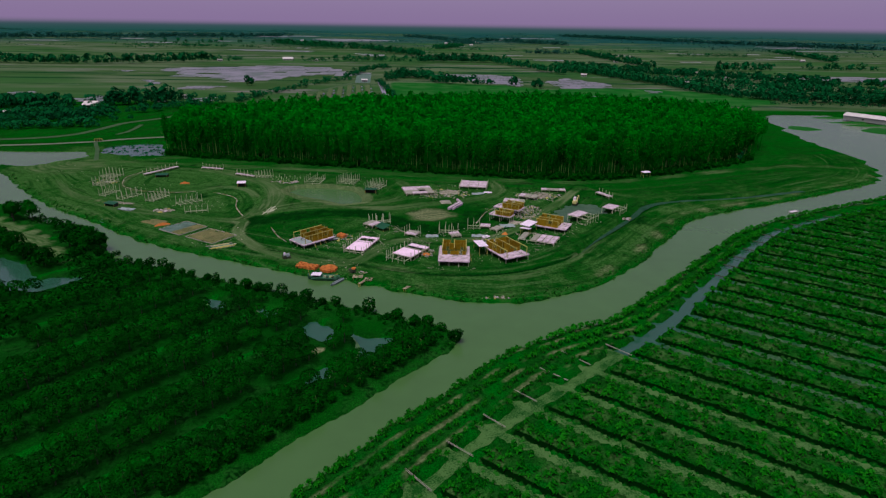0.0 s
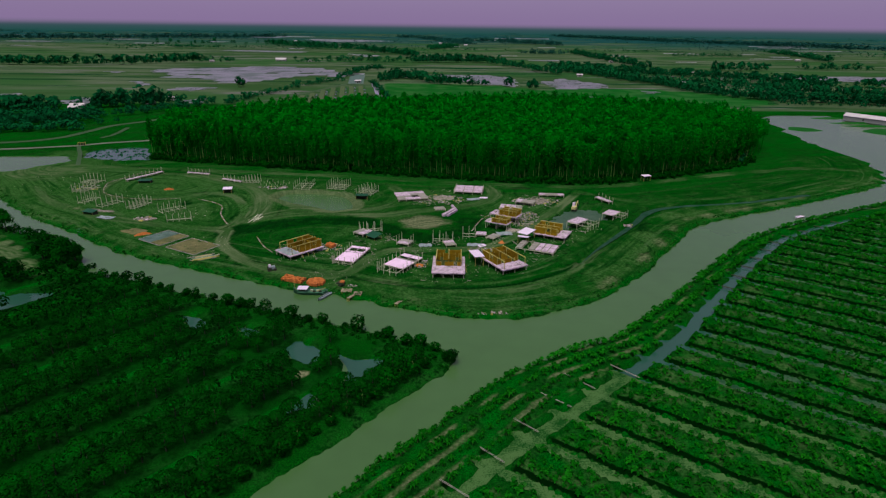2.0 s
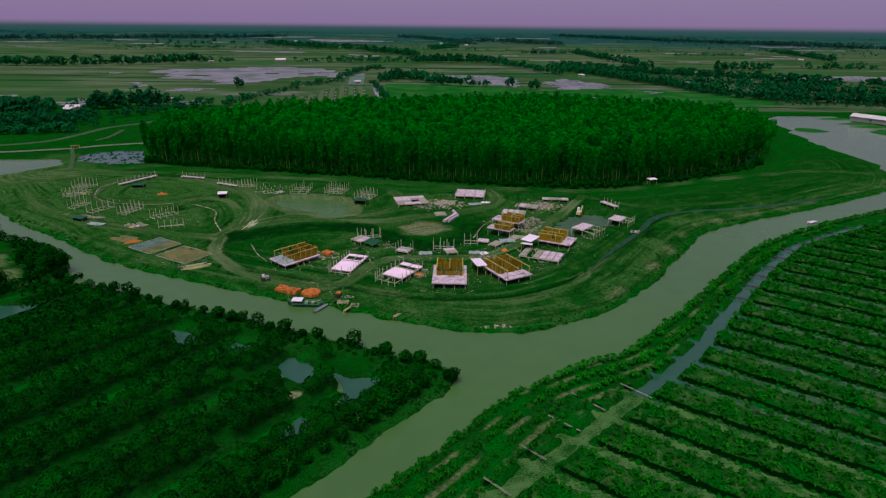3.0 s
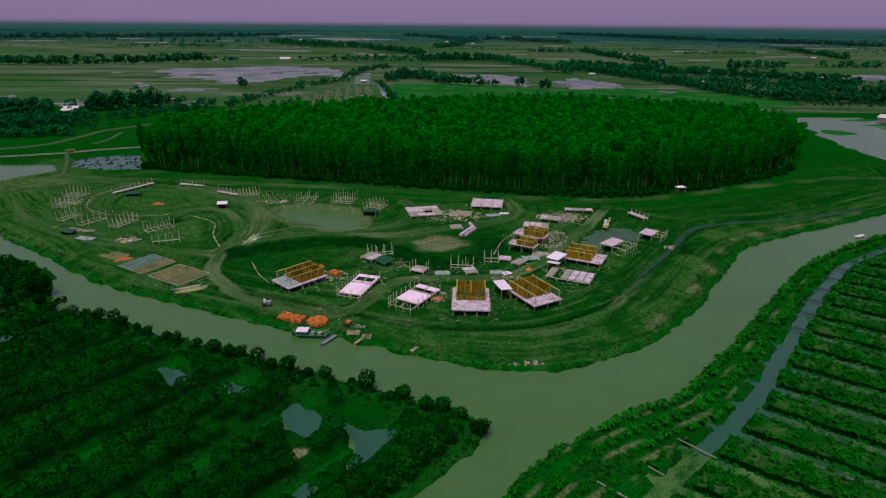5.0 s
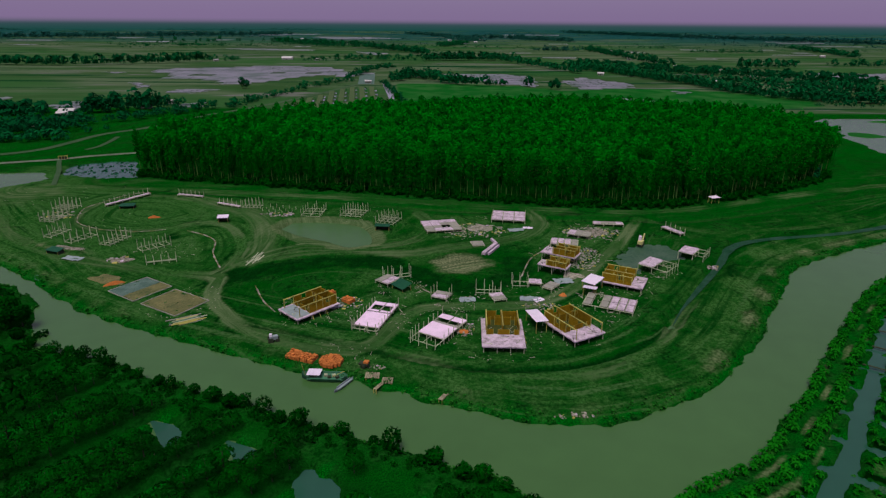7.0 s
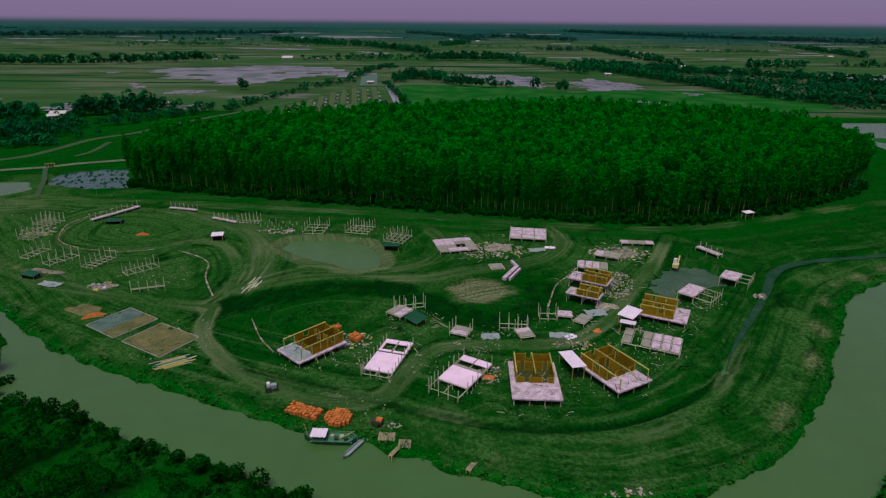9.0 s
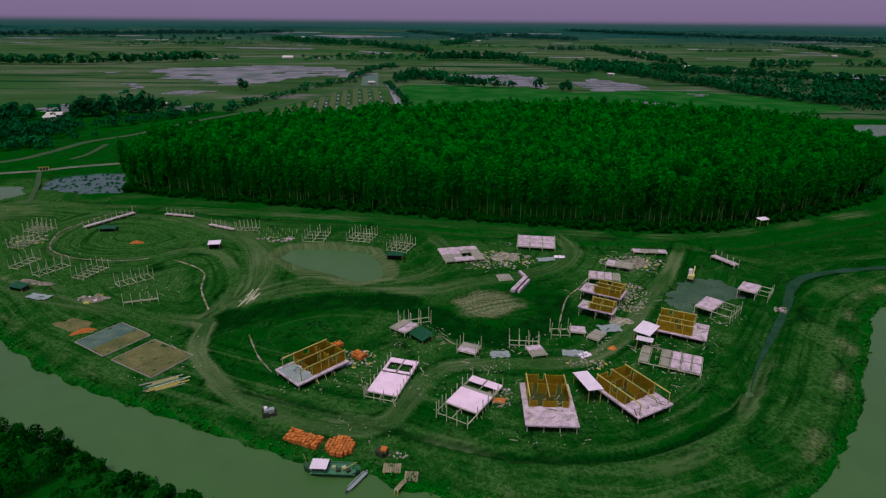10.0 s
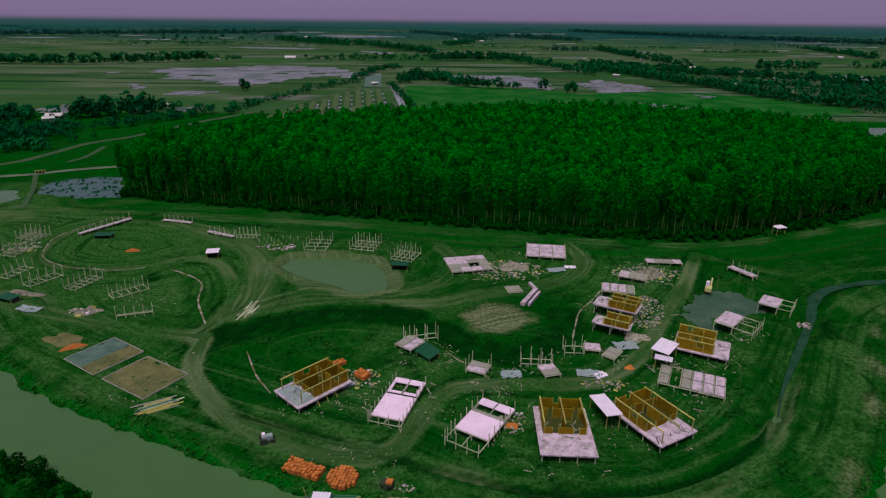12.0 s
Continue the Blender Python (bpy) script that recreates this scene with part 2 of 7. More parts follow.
PENINSULA = np.vstack([smooth_line([(9.3, 105.2), (11.2, 108.5), (8.3, 113.1), (2.3, 115.9), (-3.9, 118.4), (-15.7, 123.9), (-26.8, 128.2),
                                    (-38.8, 133.8), (-53, 139.4), (-64, 145.5), (-73.5, 147.2), (-81.3, 151.1), (-91.4, 169.2),
                                    (-106.3, 179.5), (-116.5, 180), (-129, 190.8), (-143.8, 201.7), (-240, 245), (-480, 342)]),
                       [(-1200, 535), (-20000, 560), (-20000, -20000), (-17000, -20000), (-240, -192), (-72, 10), (-24.9, 65.6),
                        (-17.9, 73.5), (-9.5, 83.1), (-1, 93)]])
RIGHT_SHORE = smooth_line([(-60, 10), (-12.9, 65.8), (-7.8, 72), (-0.3, 81.2), (7.9, 90), (16.6, 99.9), (23.9, 106.5), (32.9, 112), (43.9, 117.8),
                           (56.5, 129.7), (65.7, 140), (78.7, 154), (97.1, 173.4), (117.8, 189.3), (140.3, 201.7), (176.4, 219.3),
                           (240, 248), (360, 294), (520, 348)])
RIGHT_BANK = np.vstack([[(-15000, -18000), (-228, -192)], RIGHT_SHORE, [(20000, 580), (20000, -18000)]])
FIELD_DITCH = smooth_line([(-60, -10), (3.8, 65.9), (8.5, 71.5), (17.8, 82.1), (27.5, 90.2), (42.2, 103.4), (56.1, 115.9), (71.7, 133.9),
                           (100.8, 166.9), (125.6, 186.5), (200, 224), (360, 280)])
POND = smooth_line([(-49.3, 219.9), (-47, 225.9), (-35, 226.2), (-25.5, 222.4), (-21.1, 213.2), (-21.1, 205.9), (-26.1, 203.3),
                    (-32.1, 207.9), (-41.2, 212.8), (-49.3, 219.9)])
WEST_LAKE = np.array([(-153, 286), (-159, 301), (-155, 308), (-146, 312), (-136, 312), (-121, 282), (-132, 281), (-142, 283)])
WEST_POND = np.array([(-330, 300), (-188, 290), (-165, 292), (-155, 279), (-170, 257), (-230, 270), (-330, 285)])
SITE_ROAD = smooth_line([(-54.2, 181.4), (-53, 171.1), (-45.9, 161.1), (-38.4, 153.6), (-31.4, 149.8), (-24, 147.4), (-18, 147.0), (-13.9, 149.5),
                         (-10.2, 158.4), (-5.2, 164.9), (4, 166.1), (15.5, 166.4), (22.2, 168.6), (31, 177.2), (40.2, 192.3), (51, 208.8), (62.2, 229.6)])
UPPER_ROAD = smooth_line([(-54.2, 181.4), (-50.6, 188.3), (-45.6, 193.9), (-38, 197.9), (-29.4, 199.1), (-20.3, 198), (-8, 198), (2, 203), (14, 207), (24, 213), (30, 226), (27, 240)])
UPPER_LANE = smooth_line([(-56, 183), (-52.8, 190), (-47.3, 196.8), (-39.1, 203.2), (-29.9, 202.3), (-18, 203), (-8, 209), (-4, 222), (-8, 234)])
WEST_ROAD = smooth_line([(-54.6, 181.4), (-60.7, 183), (-75.6, 186.2), (-90.7, 191.5), (-103.5, 197.2), (-125, 212), (-142, 232)])
LOOP_ROAD = smooth_line([(-54.5, 182.2), (-52.2, 188.2), (-50.1, 197.8), (-51.9, 213.6), (-57.7, 227.1), (-69, 239.5), (-78.2, 246.4), (-91.6, 253.6)])
INNER_LOOP = smooth_line([(-54.8, 186.4), (-55.1, 199.8), (-59.6, 212.3), (-66.1, 221.3), (-72.1, 224), (-78.1, 221.1)])
OVAL = smooth_line([(-76.2, 224), (-81.9, 218.4), (-90.4, 215.6), (-100, 215.5), (-111.3, 222), (-116.7, 235.4), (-114.6, 247.5), (-105.9, 253.4), (-90.8, 251.7),
                    (-76.9, 242.8), (-65.8, 233.1)])
SHORE_TRACK = smooth_line([(-42, 158), (-28, 152.5), (-9.9, 146.1), (-1.3, 142.9), (7.4, 140.3), (15.9, 138.7), (22.6, 137.9), (29.1, 139.6), (36.2, 144.9), (44, 153), (51.1, 162.6), (56.3, 169.6)])
SHORE_DITCH = smooth_line([(150, 228), (120, 217), (93, 211), (80.7, 204.4), (70.5, 190), (58.1, 173.9), (51.6, 165.3), (47, 158)])
FOREST_ROAD = smooth_line([(-150, 265), (-134, 265.8), (-95, 261.4), (-39, 252.6), (4, 245), (20.6, 241.2), (45, 237.4), (68, 236.5), (93, 243.5), (129, 258), (170, 272), (196, 268)])
EAST_TRACK = smooth_line([(62, 230), (80, 216), (100, 219), (135, 226), (165, 238), (185, 252), (192, 268), (182, 280)])
TRENCH = smooth_line([(-42, 158), (-28, 153), (-8.6, 144.8), (2.7, 141.2), (14.4, 140.2), (27.4, 143.1), (39, 150.2), (47, 158)])
MOAT = smooth_line([(-49, 184), (-38.7, 190), (-29, 193), (-17, 192), (-8, 185.5), (-1.2, 179), (4.2, 176.4), (12.4, 179), (17.5, 186), (18.5, 194)])
YARDS = ((10, 152, 12), (26, 157, 11), (-29, 164, 11), (-14, 161, 9), (-2, 157, 10), (35, 166, 10), (42, 177, 11), (33, 195, 13), (44, 216, 12), (53, 188, 9),
         (8, 220, 15), (20, 173, 11), (-10, 176, 8), (3, 169, 8), (-26, 234, 12), (-90, 205, 14), (-120, 230, 18), (-72, 199, 9), (-58, 168, 12), (-20, 144, 10), (-138, 258, 26), (-120, 262, 18), (-150, 240, 20), (-100, 225, 14))
BEACH = np.array([(-50.5, 222.0), (-49.0, 215.0), (-45.1, 209.8), (-40.6, 205.0), (-33.9, 203.4), (-29.0, 203.5), (-33.0, 209.0), (-39.4, 214.4), (-44.4, 218.0)])
BASIN = np.array([(-2.9, 192.3), (2.4, 197.8), (9.8, 196.6), (12, 189.9), (4.9, 184.9), (-0.7, 187.2)])
PUDDLE = np.array([(43.3, 193.5), (51, 203.9), (60.5, 207.2), (66.3, 201.1), (62.8, 195.2), (52.1, 192.3), (48.8, 184.7)])
WEST_FIELD = np.array([(-132, 184.5), (-111.6, 171.2), (-92, 152.9), (-90.8, 146.8), (-113.3, 161.3), (-140, 176)])
ORCHARD_POOLS = [smooth_line(p + [p[0]], 1.2)[:-1] for p in (
    [(-20, 115), (-15.5, 111.7), (-16.2, 106.9), (-20.2, 111.6)],
    [(-11.5, 110.9), (-8, 107.8), (-3.5, 108.6), (-4.8, 105.6), (-8.6, 100.5), (-8.4, 105.5)],
    [(-46, 126), (-41.3, 124.2), (-42, 121)], [(-33, 121.5), (-29, 119.6), (-30.4, 117.8)],
    [(-16.4, 93), (-14.3, 97), (-13.6, 94)],
    [(-109, 150.4), (-99.5, 144.7), (-88, 130.8), (-98, 133.9)], [(-92.7, 134), (-85.4, 137.6), (-81, 137), (-87, 129.3)])]
FOREST = np.vstack([smooth_line([(-122, 283), (-80.5, 271.9), (-31.4, 260.8), (4.4, 251.6), (37.5, 244.6), (70.1, 242), (100.2, 251.4),
                                 (138.4, 271.8)], 4), smooth_line([(160, 290), (180, 320), (192, 375), (165, 415), (126, 432), (83, 447),
                                                                   (20, 436), (-22, 425), (-92, 390), (-135, 340)], 4)])
RICE = np.array([(-25, 440), (-45, 680), (60, 665), (117, 620), (150, 640), (220, 641), (270, 607), (313, 562), (293, 508), (215, 488), (169, 470), (130, 440)], float)
WATER_Z = -0.6
BED, ACROSS = np.array((0.80, -0.60)), np.array((0.60, 0.80))
ROW, ROW_N = np.array((0.65, 0.76)), np.array((0.76, -0.65))


def bed_phase(pts):
    return ((pts @ ACROSS - 56.2) / 8.64) % 1.0


def land(pts):
    """Ground height and covers (mud, sand, grass and so on) for points (n, 2)."""
    n = len(pts)
    soft = wobble(pts, 9, 1) * 0.7 + wobble(pts, 3.1, 2) * 0.35
    main, pen, right = (shore_distance(pts, p) for p in (MAINLAND, PENINSULA, RIGHT_BANK))
    d = np.maximum(np.maximum(main, pen), right) + soft * 0.7
    z = -2.2 + 2.2 * step_up(d, -2.2, 1.1) + 0.25 * step_up(d, 1.0, 4.0)
    mud, sand, grass = np.zeros(n), np.zeros(n), np.zeros(n)
    field = np.zeros(n)
    site = (main > 0) & (pts[:, 1] < 300) & (pts[:, 0] > -175)
    # building site: trodden earth, tracks round the shore
    mud[site] = 0.24 + 0.24 * step_up(pts[site, 1], 170, 215) * (1 - step_up(pts[site, 0], 40, 80)) + 0.20 * wobble(pts, 40, 3)[site] + 0.16 * wobble(pts, 9, 4)[site]
    shore_band = np.where(site, step_up(main, 1.0, 3.0) * (1 - step_up(main, 22, 27)), 0)
    bent = main + 1.3 * wobble(pts, 55, 5)
    mud += shore_band * 0.12 * wobble(pts, 5, 61)
    dry = np.where(site, step_up(main, 1.5, 4.0) * (1 - step_up(main, 9, 15)), 0) * (0.75 + 0.5 * wobble(pts, 16, 87))
    mud += (0.26 + 0.16 * step_up(pts[:, 0], 35, 65)) * dry
    sand += 0.20 * step_up(pts[:, 0], 35, 65) * dry
    sand += np.where(site, (0.3 + 0.08 * step_up(pts[:, 0], 40, 60)) * step_up(main, 0.3, 1.5) * (1 - step_up(main, 4.0, 7.0)) * np.clip(wobble(pts, 14, 6) + 0.35, 0, 1), 0)
    grass += np.where(site, (1 - step_up(main, 0.5, 3.0)) * 0.9, 0)
    track, damp_shade, lane_far = np.zeros(n), np.zeros(n), np.full(n, 1e3)
    for road, width, bare in ((SITE_ROAD, 1.7, 1.05), (UPPER_ROAD, 2.6, 0.75), (UPPER_LANE, 2.2, 0.6), (WEST_ROAD, 2.4, 0.6), (LOOP_ROAD, 4.2, 0.8), (INNER_LOOP, 1.6, 0.65),
                              (OVAL, 1.2, 0.75), (SHORE_TRACK, 1.5, 0.55), (FOREST_ROAD, 2.6, 0.62), (EAST_TRACK, 1.3, 0.45)):
        rd, _ = line_distance(pts, road)
        lane_far = np.minimum(lane_far, rd)
        on = (1 - step_up(rd + 0.5 * soft, width * 0.6, width * 1.7)) * site
        mud = mud * (1 - on) + on * bare * (0.75 + 0.35 * np.exp(-((rd - width * 0.5) / 0.45) ** 2))
        grass, sand = grass * (1 - on), sand * (1 - on) + on * 0.34 * bare * np.exp(-((rd - width * 0.5) / 0.5) ** 2)
        z += on * (0.12 - 0.14 * np.exp(-((rd - width * 0.45) / 0.4) ** 2))
        worn = 0.78 + 0.22 * np.cos((rd - 0.95) * math.tau / 1.9)
        firm = (1 - step_up(rd + 0.45 * soft, width * 0.8, width * 1.3)) * site
        patchy = np.clip(0.9 + 0.5 * wobble(pts, 23, int(width * 50)), 0.35, 1.1)
        track = np.maximum(track, firm * worn * bare * patchy)
        damp_shade += 0.55 * bare * np.exp(-((rd - width * 1.55) / 0.55) ** 2) * site
    sd, _ = line_distance(pts, SHORE_DITCH)
    z -= 0.75 * (1 - step_up(sd, 1.1, 2.4)) * site
    z += 0.25 * np.exp(-((sd - 3.0) / 0.9) ** 2) * site
    # terraced west part with curved furrows
    west = site & (pts[:, 0] < -55) & (pts[:, 1] > 175)
    mud += np.where(west, 0.10, 0) + 0.42 * step_up(shore_distance(pts, OVAL) + soft, -1.0, 4.0) * site
    bare_west = np.exp(-((pts[:, 0] + 152) / 24) ** 2 - ((pts[:, 1] - 256) / 17) ** 2) * site
    mud += 0.8 * bare_west
    track = np.maximum(track, 0.85 * bare_west * (0.8 + 0.4 * wobble(pts, 11, 81)))
    gravel = np.exp(-((pts[:, 0] + 104) / 14) ** 2 - ((pts[:, 1] - 201 - 0.4 * (pts[:, 0] + 104) * -1) / 3.0) ** 2) * site
    sand += 0.55 * gravel * (0.7 + 0.6 * wobble(pts, 5, 82))
    # wandering wheel marks all over the yard
    for seed, size in ((71, 30), (72, 22), (73, 38)):
        mark = np.exp(-(wobble(pts, size, seed) / 0.055) ** 2) * site * np.clip(0.3 + wobble(pts, 33, seed + 10), 0, 1)
        mud += 0.4 * mark
        damp_shade += 0.7 * np.exp(-((wobble(pts, size, seed) - 0.12) / 0.05) ** 2) * site * np.clip(0.2 + wobble(pts, 30, seed + 20), 0, 1)
    bd = shore_distance(pts, BASIN)
    sand += 0.78 * step_up(bd + 1.2 * soft, -3.5, 2.0)
    mud *= 1 - 0.4 * step_up(bd + soft, -2.0, 1.5)
    z -= 0.2 * step_up(bd, -5, 1)
    pd = shore_distance(pts, POND)
    z -= 1.6 * step_up(pd, -1.5, 1.5)
    rim = step_up(pd + 1.2 * wobble(pts, 14, 8), -5.5, -2.5)
    track, sand = np.maximum(track * (1 - rim), 0.66 * rim), sand + 0.62 * rim
    beach = step_up(shore_distance(pts, BEACH) + 0.8 * wobble(pts, 5, 83), -1.2, 1.0)
    track, sand = np.maximum(track, 0.9 * beach), sand + 0.22 * beach
    damp_shade *= 1 - rim
    for x, y, reach in ((10.5, 152, 11), (27, 156, 10), (-4, 154, 8)):
        z -= 0.4 * np.where(site, 1 - step_up(np.hypot(pts[:, 0] - x, pts[:, 1] - y), reach * 0.6, reach), 0)
    ud = shore_distance(pts, PUDDLE) + 1.6 * wobble(pts, 8, 84) + 1.0 * wobble(pts, 3.2, 85)
    z -= 0.45 * step_up(ud, -1.5, 0.8)
    td, _ = line_distance(pts, TRENCH)
    z -= 0.55 * np.exp(-(td / 0.55) ** 2) * site
    mud -= 0.5 * np.exp(-(td / 0.8) ** 2) * site
    damp_shade += 0.95 * np.exp(-(td / 0.75) ** 2) * site
    mud += 0.3 * np.exp(-((td - 2.2 + soft) / 0.7) ** 2) * site
    md, _ = line_distance(pts, MOAT)
    wet = 1 - step_up(md + soft, 2.5, 6.0)
    z -= 0.45 * wet * site
    mud, sand = mud * (1 - 0.9 * wet), sand * (1 - wet)
    track, damp_shade = track * (1 - wet * (bd < -3)), damp_shade + 0.72 * wet * (0.85 + 0.3 * wobble(pts, 6, 90)) * site
    for x, y, reach in YARDS:
        yd = np.hypot(pts[:, 0] - x, pts[:, 1] - y) + 2.2 * soft
        mud += np.where(site, 0.16 * (1 - step_up(yd, reach * 0.5, reach)) * (md > 4), 0)
    # strip between site and forest: mown verge and a ditch
    fd = shore_distance(pts, FOREST)
    verge = np.where(site, step_up(fd, -22, -17), 0) * (pts[:, 0] < 180)
    mud, grass = mud * (1 - 0.75 * verge), np.maximum(grass, 0.42 * verge)
    ditch = np.exp(-((fd + 15 + 1.2 * wobble(pts, 50, 9)) / 1.4) ** 2) * site
    z -= 0.6 * ditch
    mud += 0.5 * ditch
    track = np.maximum(track, 0.3 * verge * np.clip(0.75 + 0.7 * wobble(pts, 18, 91), 0.2, 1.2) * (1 - step_up(pts[:, 0], 55, 85)) * (1 - ditch))
    forest = step_up(fd, -3, 0)
    track, damp_shade = track * (1 - forest), damp_shade * (1 - forest) + 0.5 * ditch
    mud, grass, sand = mud * (1 - forest), grass * (1 - forest), sand * (1 - forest)
    east = np.where(site, step_up(pts[:, 0], 85, 115), 0) * (1 - forest)
    grass, mud = np.maximum(grass, 0.12 * east + 0.3 * east * wobble(pts, 25, 11)), mud * (1 - 0.2 * east)
    for lake in (WEST_LAKE, WEST_POND):
        ld = shore_distance(pts, lake) + soft
        z -= 2.0 * step_up(ld, -1.5, 1.5)
    # right bank: tree levee, ditch and planted beds
    on_right = right > 0
    dd, _ = line_distance(pts, FIELD_DITCH)
    inner = on_right & (right > 5) & ((dd < 3.2) | (shore_distance(pts, np.vstack([FIELD_DITCH, [(20000, 580), (20000, -18000), (-60, -18000)]])) > 0))
    z -= np.where(inner, 1.7 * (1 - step_up(dd + soft * 0.4, 0.8, 1.7)), 0)
    ph = bed_phase(pts)
    gap = (1 - step_up(np.abs((ph - 0.90 + 0.5) % 1.0 - 0.5) + 0.03 * soft, 0.085, 0.135)) * (inner & (dd > 1.0))
    z -= 1.45 * gap
    # shade between the bed plants is put into the soil colour
    damp_shade = np.where(on_right, 0.22 * inner, damp_shade)
    track = np.where(on_right, 0.0, track)
    bed = (inner & (dd >= 2.5)) * (1 - gap)
    z += bed * (0.2 * np.sin(np.clip((ph - 0.08) / 0.64, 0, 1) * math.pi) - 0.3)
    grass = np.where((main > 0) & (pts[:, 0] > 110) & (pts[:, 1] < 470) & (pts[:, 1] >= 300), 0.45 + 0.3 * soft, grass)
    grass = np.where((main > 0) & (pts[:, 0] < -120) & (pts[:, 1] < 490) & (pts[:, 1] >= 310), 0.4 + 0.3 * soft, grass)
    grass = np.where(on_right, 0.38 + 0.5 * soft, grass)
    mud = np.where(bed > 0.4, 0.28 + 0.34 * wobble(pts, 7, 69), mud)
    sand = np.where(on_right & ~inner, np.clip(0.7 * np.cos((right - 3.0) * math.tau / 3.25) * (wobble(pts, 12, 12) + 0.5), 0, 0.5), sand)
    sand = np.where(bed > 0.5, np.clip(wobble(pts, 6, 21) * 0.6 - 0.08, 0, 0.3), sand)
    # peninsula: orchard rows with grassy paths and ditches
    on_pen = pen > 0
    across = ((pts @ ROW_N + 74.0) / 14.1) % 1.0
    path = np.exp(-(np.minimum(across, 1 - across) * 14.1 / 0.8) ** 2)
    trench = np.exp(-((np.minimum(across, 1 - across) * 14.1 - 1.6) / 0.7) ** 2)
    deep_in = step_up(pen, 6, 10)
    grass = np.where(on_pen, 0.12 + 0.85 * path * deep_in + 0.1 * (1 - deep_in), grass)
    # orchard soil is painted darker everywhere off the paths
    damp_shade = np.where(on_pen, 0.45 * deep_in * (1 - path), damp_shade)
    z -= np.where(on_pen, 0.55 * trench * deep_in, 0)
    for pool in ORCHARD_POOLS:
        qd = shore_distance(pts, pool) + soft * 0.5 + 0.5
        z -= np.where(on_pen, 1.6 * step_up(qd, -0.9, 0.8), 0)
    wf = shore_distance(pts, WEST_FIELD) + soft * 2
    mud = np.where(on_pen, 0.75 * step_up(wf, -2, 3), mud)
    grass = np.where(on_pen, grass * (1 - step_up(wf, -2, 3)), grass)
    track = np.where(on_pen, 0.75 * step_up(wf + 1.5 * wobble(pts, 6, 86), -2, 3), track)
    sand = np.where(on_pen, 0.9 * step_up(1.6 - np.hypot(pts[:, 0] + 16.5, pts[:, 1] - 102.7), 0, 0.8), sand)
    field = np.where((main > 0) & (pts[:, 1] > 330) & ~((pts[:, 0] > 110) & (pts[:, 1] < 470)) & ~((pts[:, 0] < -120) & (pts[:, 1] < 490)), 1.0, 0.0) * (1 - forest)
    beds = (inner & (dd > 2.2)).astype(float)
    rice = step_up(shore_distance(pts, RICE), -4, 6)
    # far woods cover; its colour carries painted distance haze
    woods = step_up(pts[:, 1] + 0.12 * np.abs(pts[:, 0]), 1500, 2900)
    shore, lane = bent / 30.0, (lane_far + 0.8 * wobble(pts, 30, 62)) / 50.0
    shore_mask = shore_band * (1 - forest) * (0.85 + 0.3 * wobble(pts, 45, 67))
    lane_mask = site * (1 - shore_band) * (1 - forest) * (1 - 0.7 * verge) * (1 - wet) * (1 - rim) * (1 - step_up(lane_far, 28, 45)) * np.where(west, 1.0, 0.75)
    return z + 0.05 * soft, np.clip(np.stack([mud, sand, grass, field, track, damp_shade, rice, woods, beds, shore, lane, shore_mask, lane_mask], 1), 0, 1)


def spaced(lo, hi, fine, growth, low_end, high_end):
    mid = list(np.arange(lo, hi, fine))
    up, down, s = [hi], [lo - fine], fine
    while up[-1] < high_end:
        s *= growth
        up.append(min(up[-1] + s, high_end))
    s = fine
    while down[-1] > low_end:
        s *= growth
        down.append(max(down[-1] - s, low_end))
    return np.array(down[::-1] + mid + up)


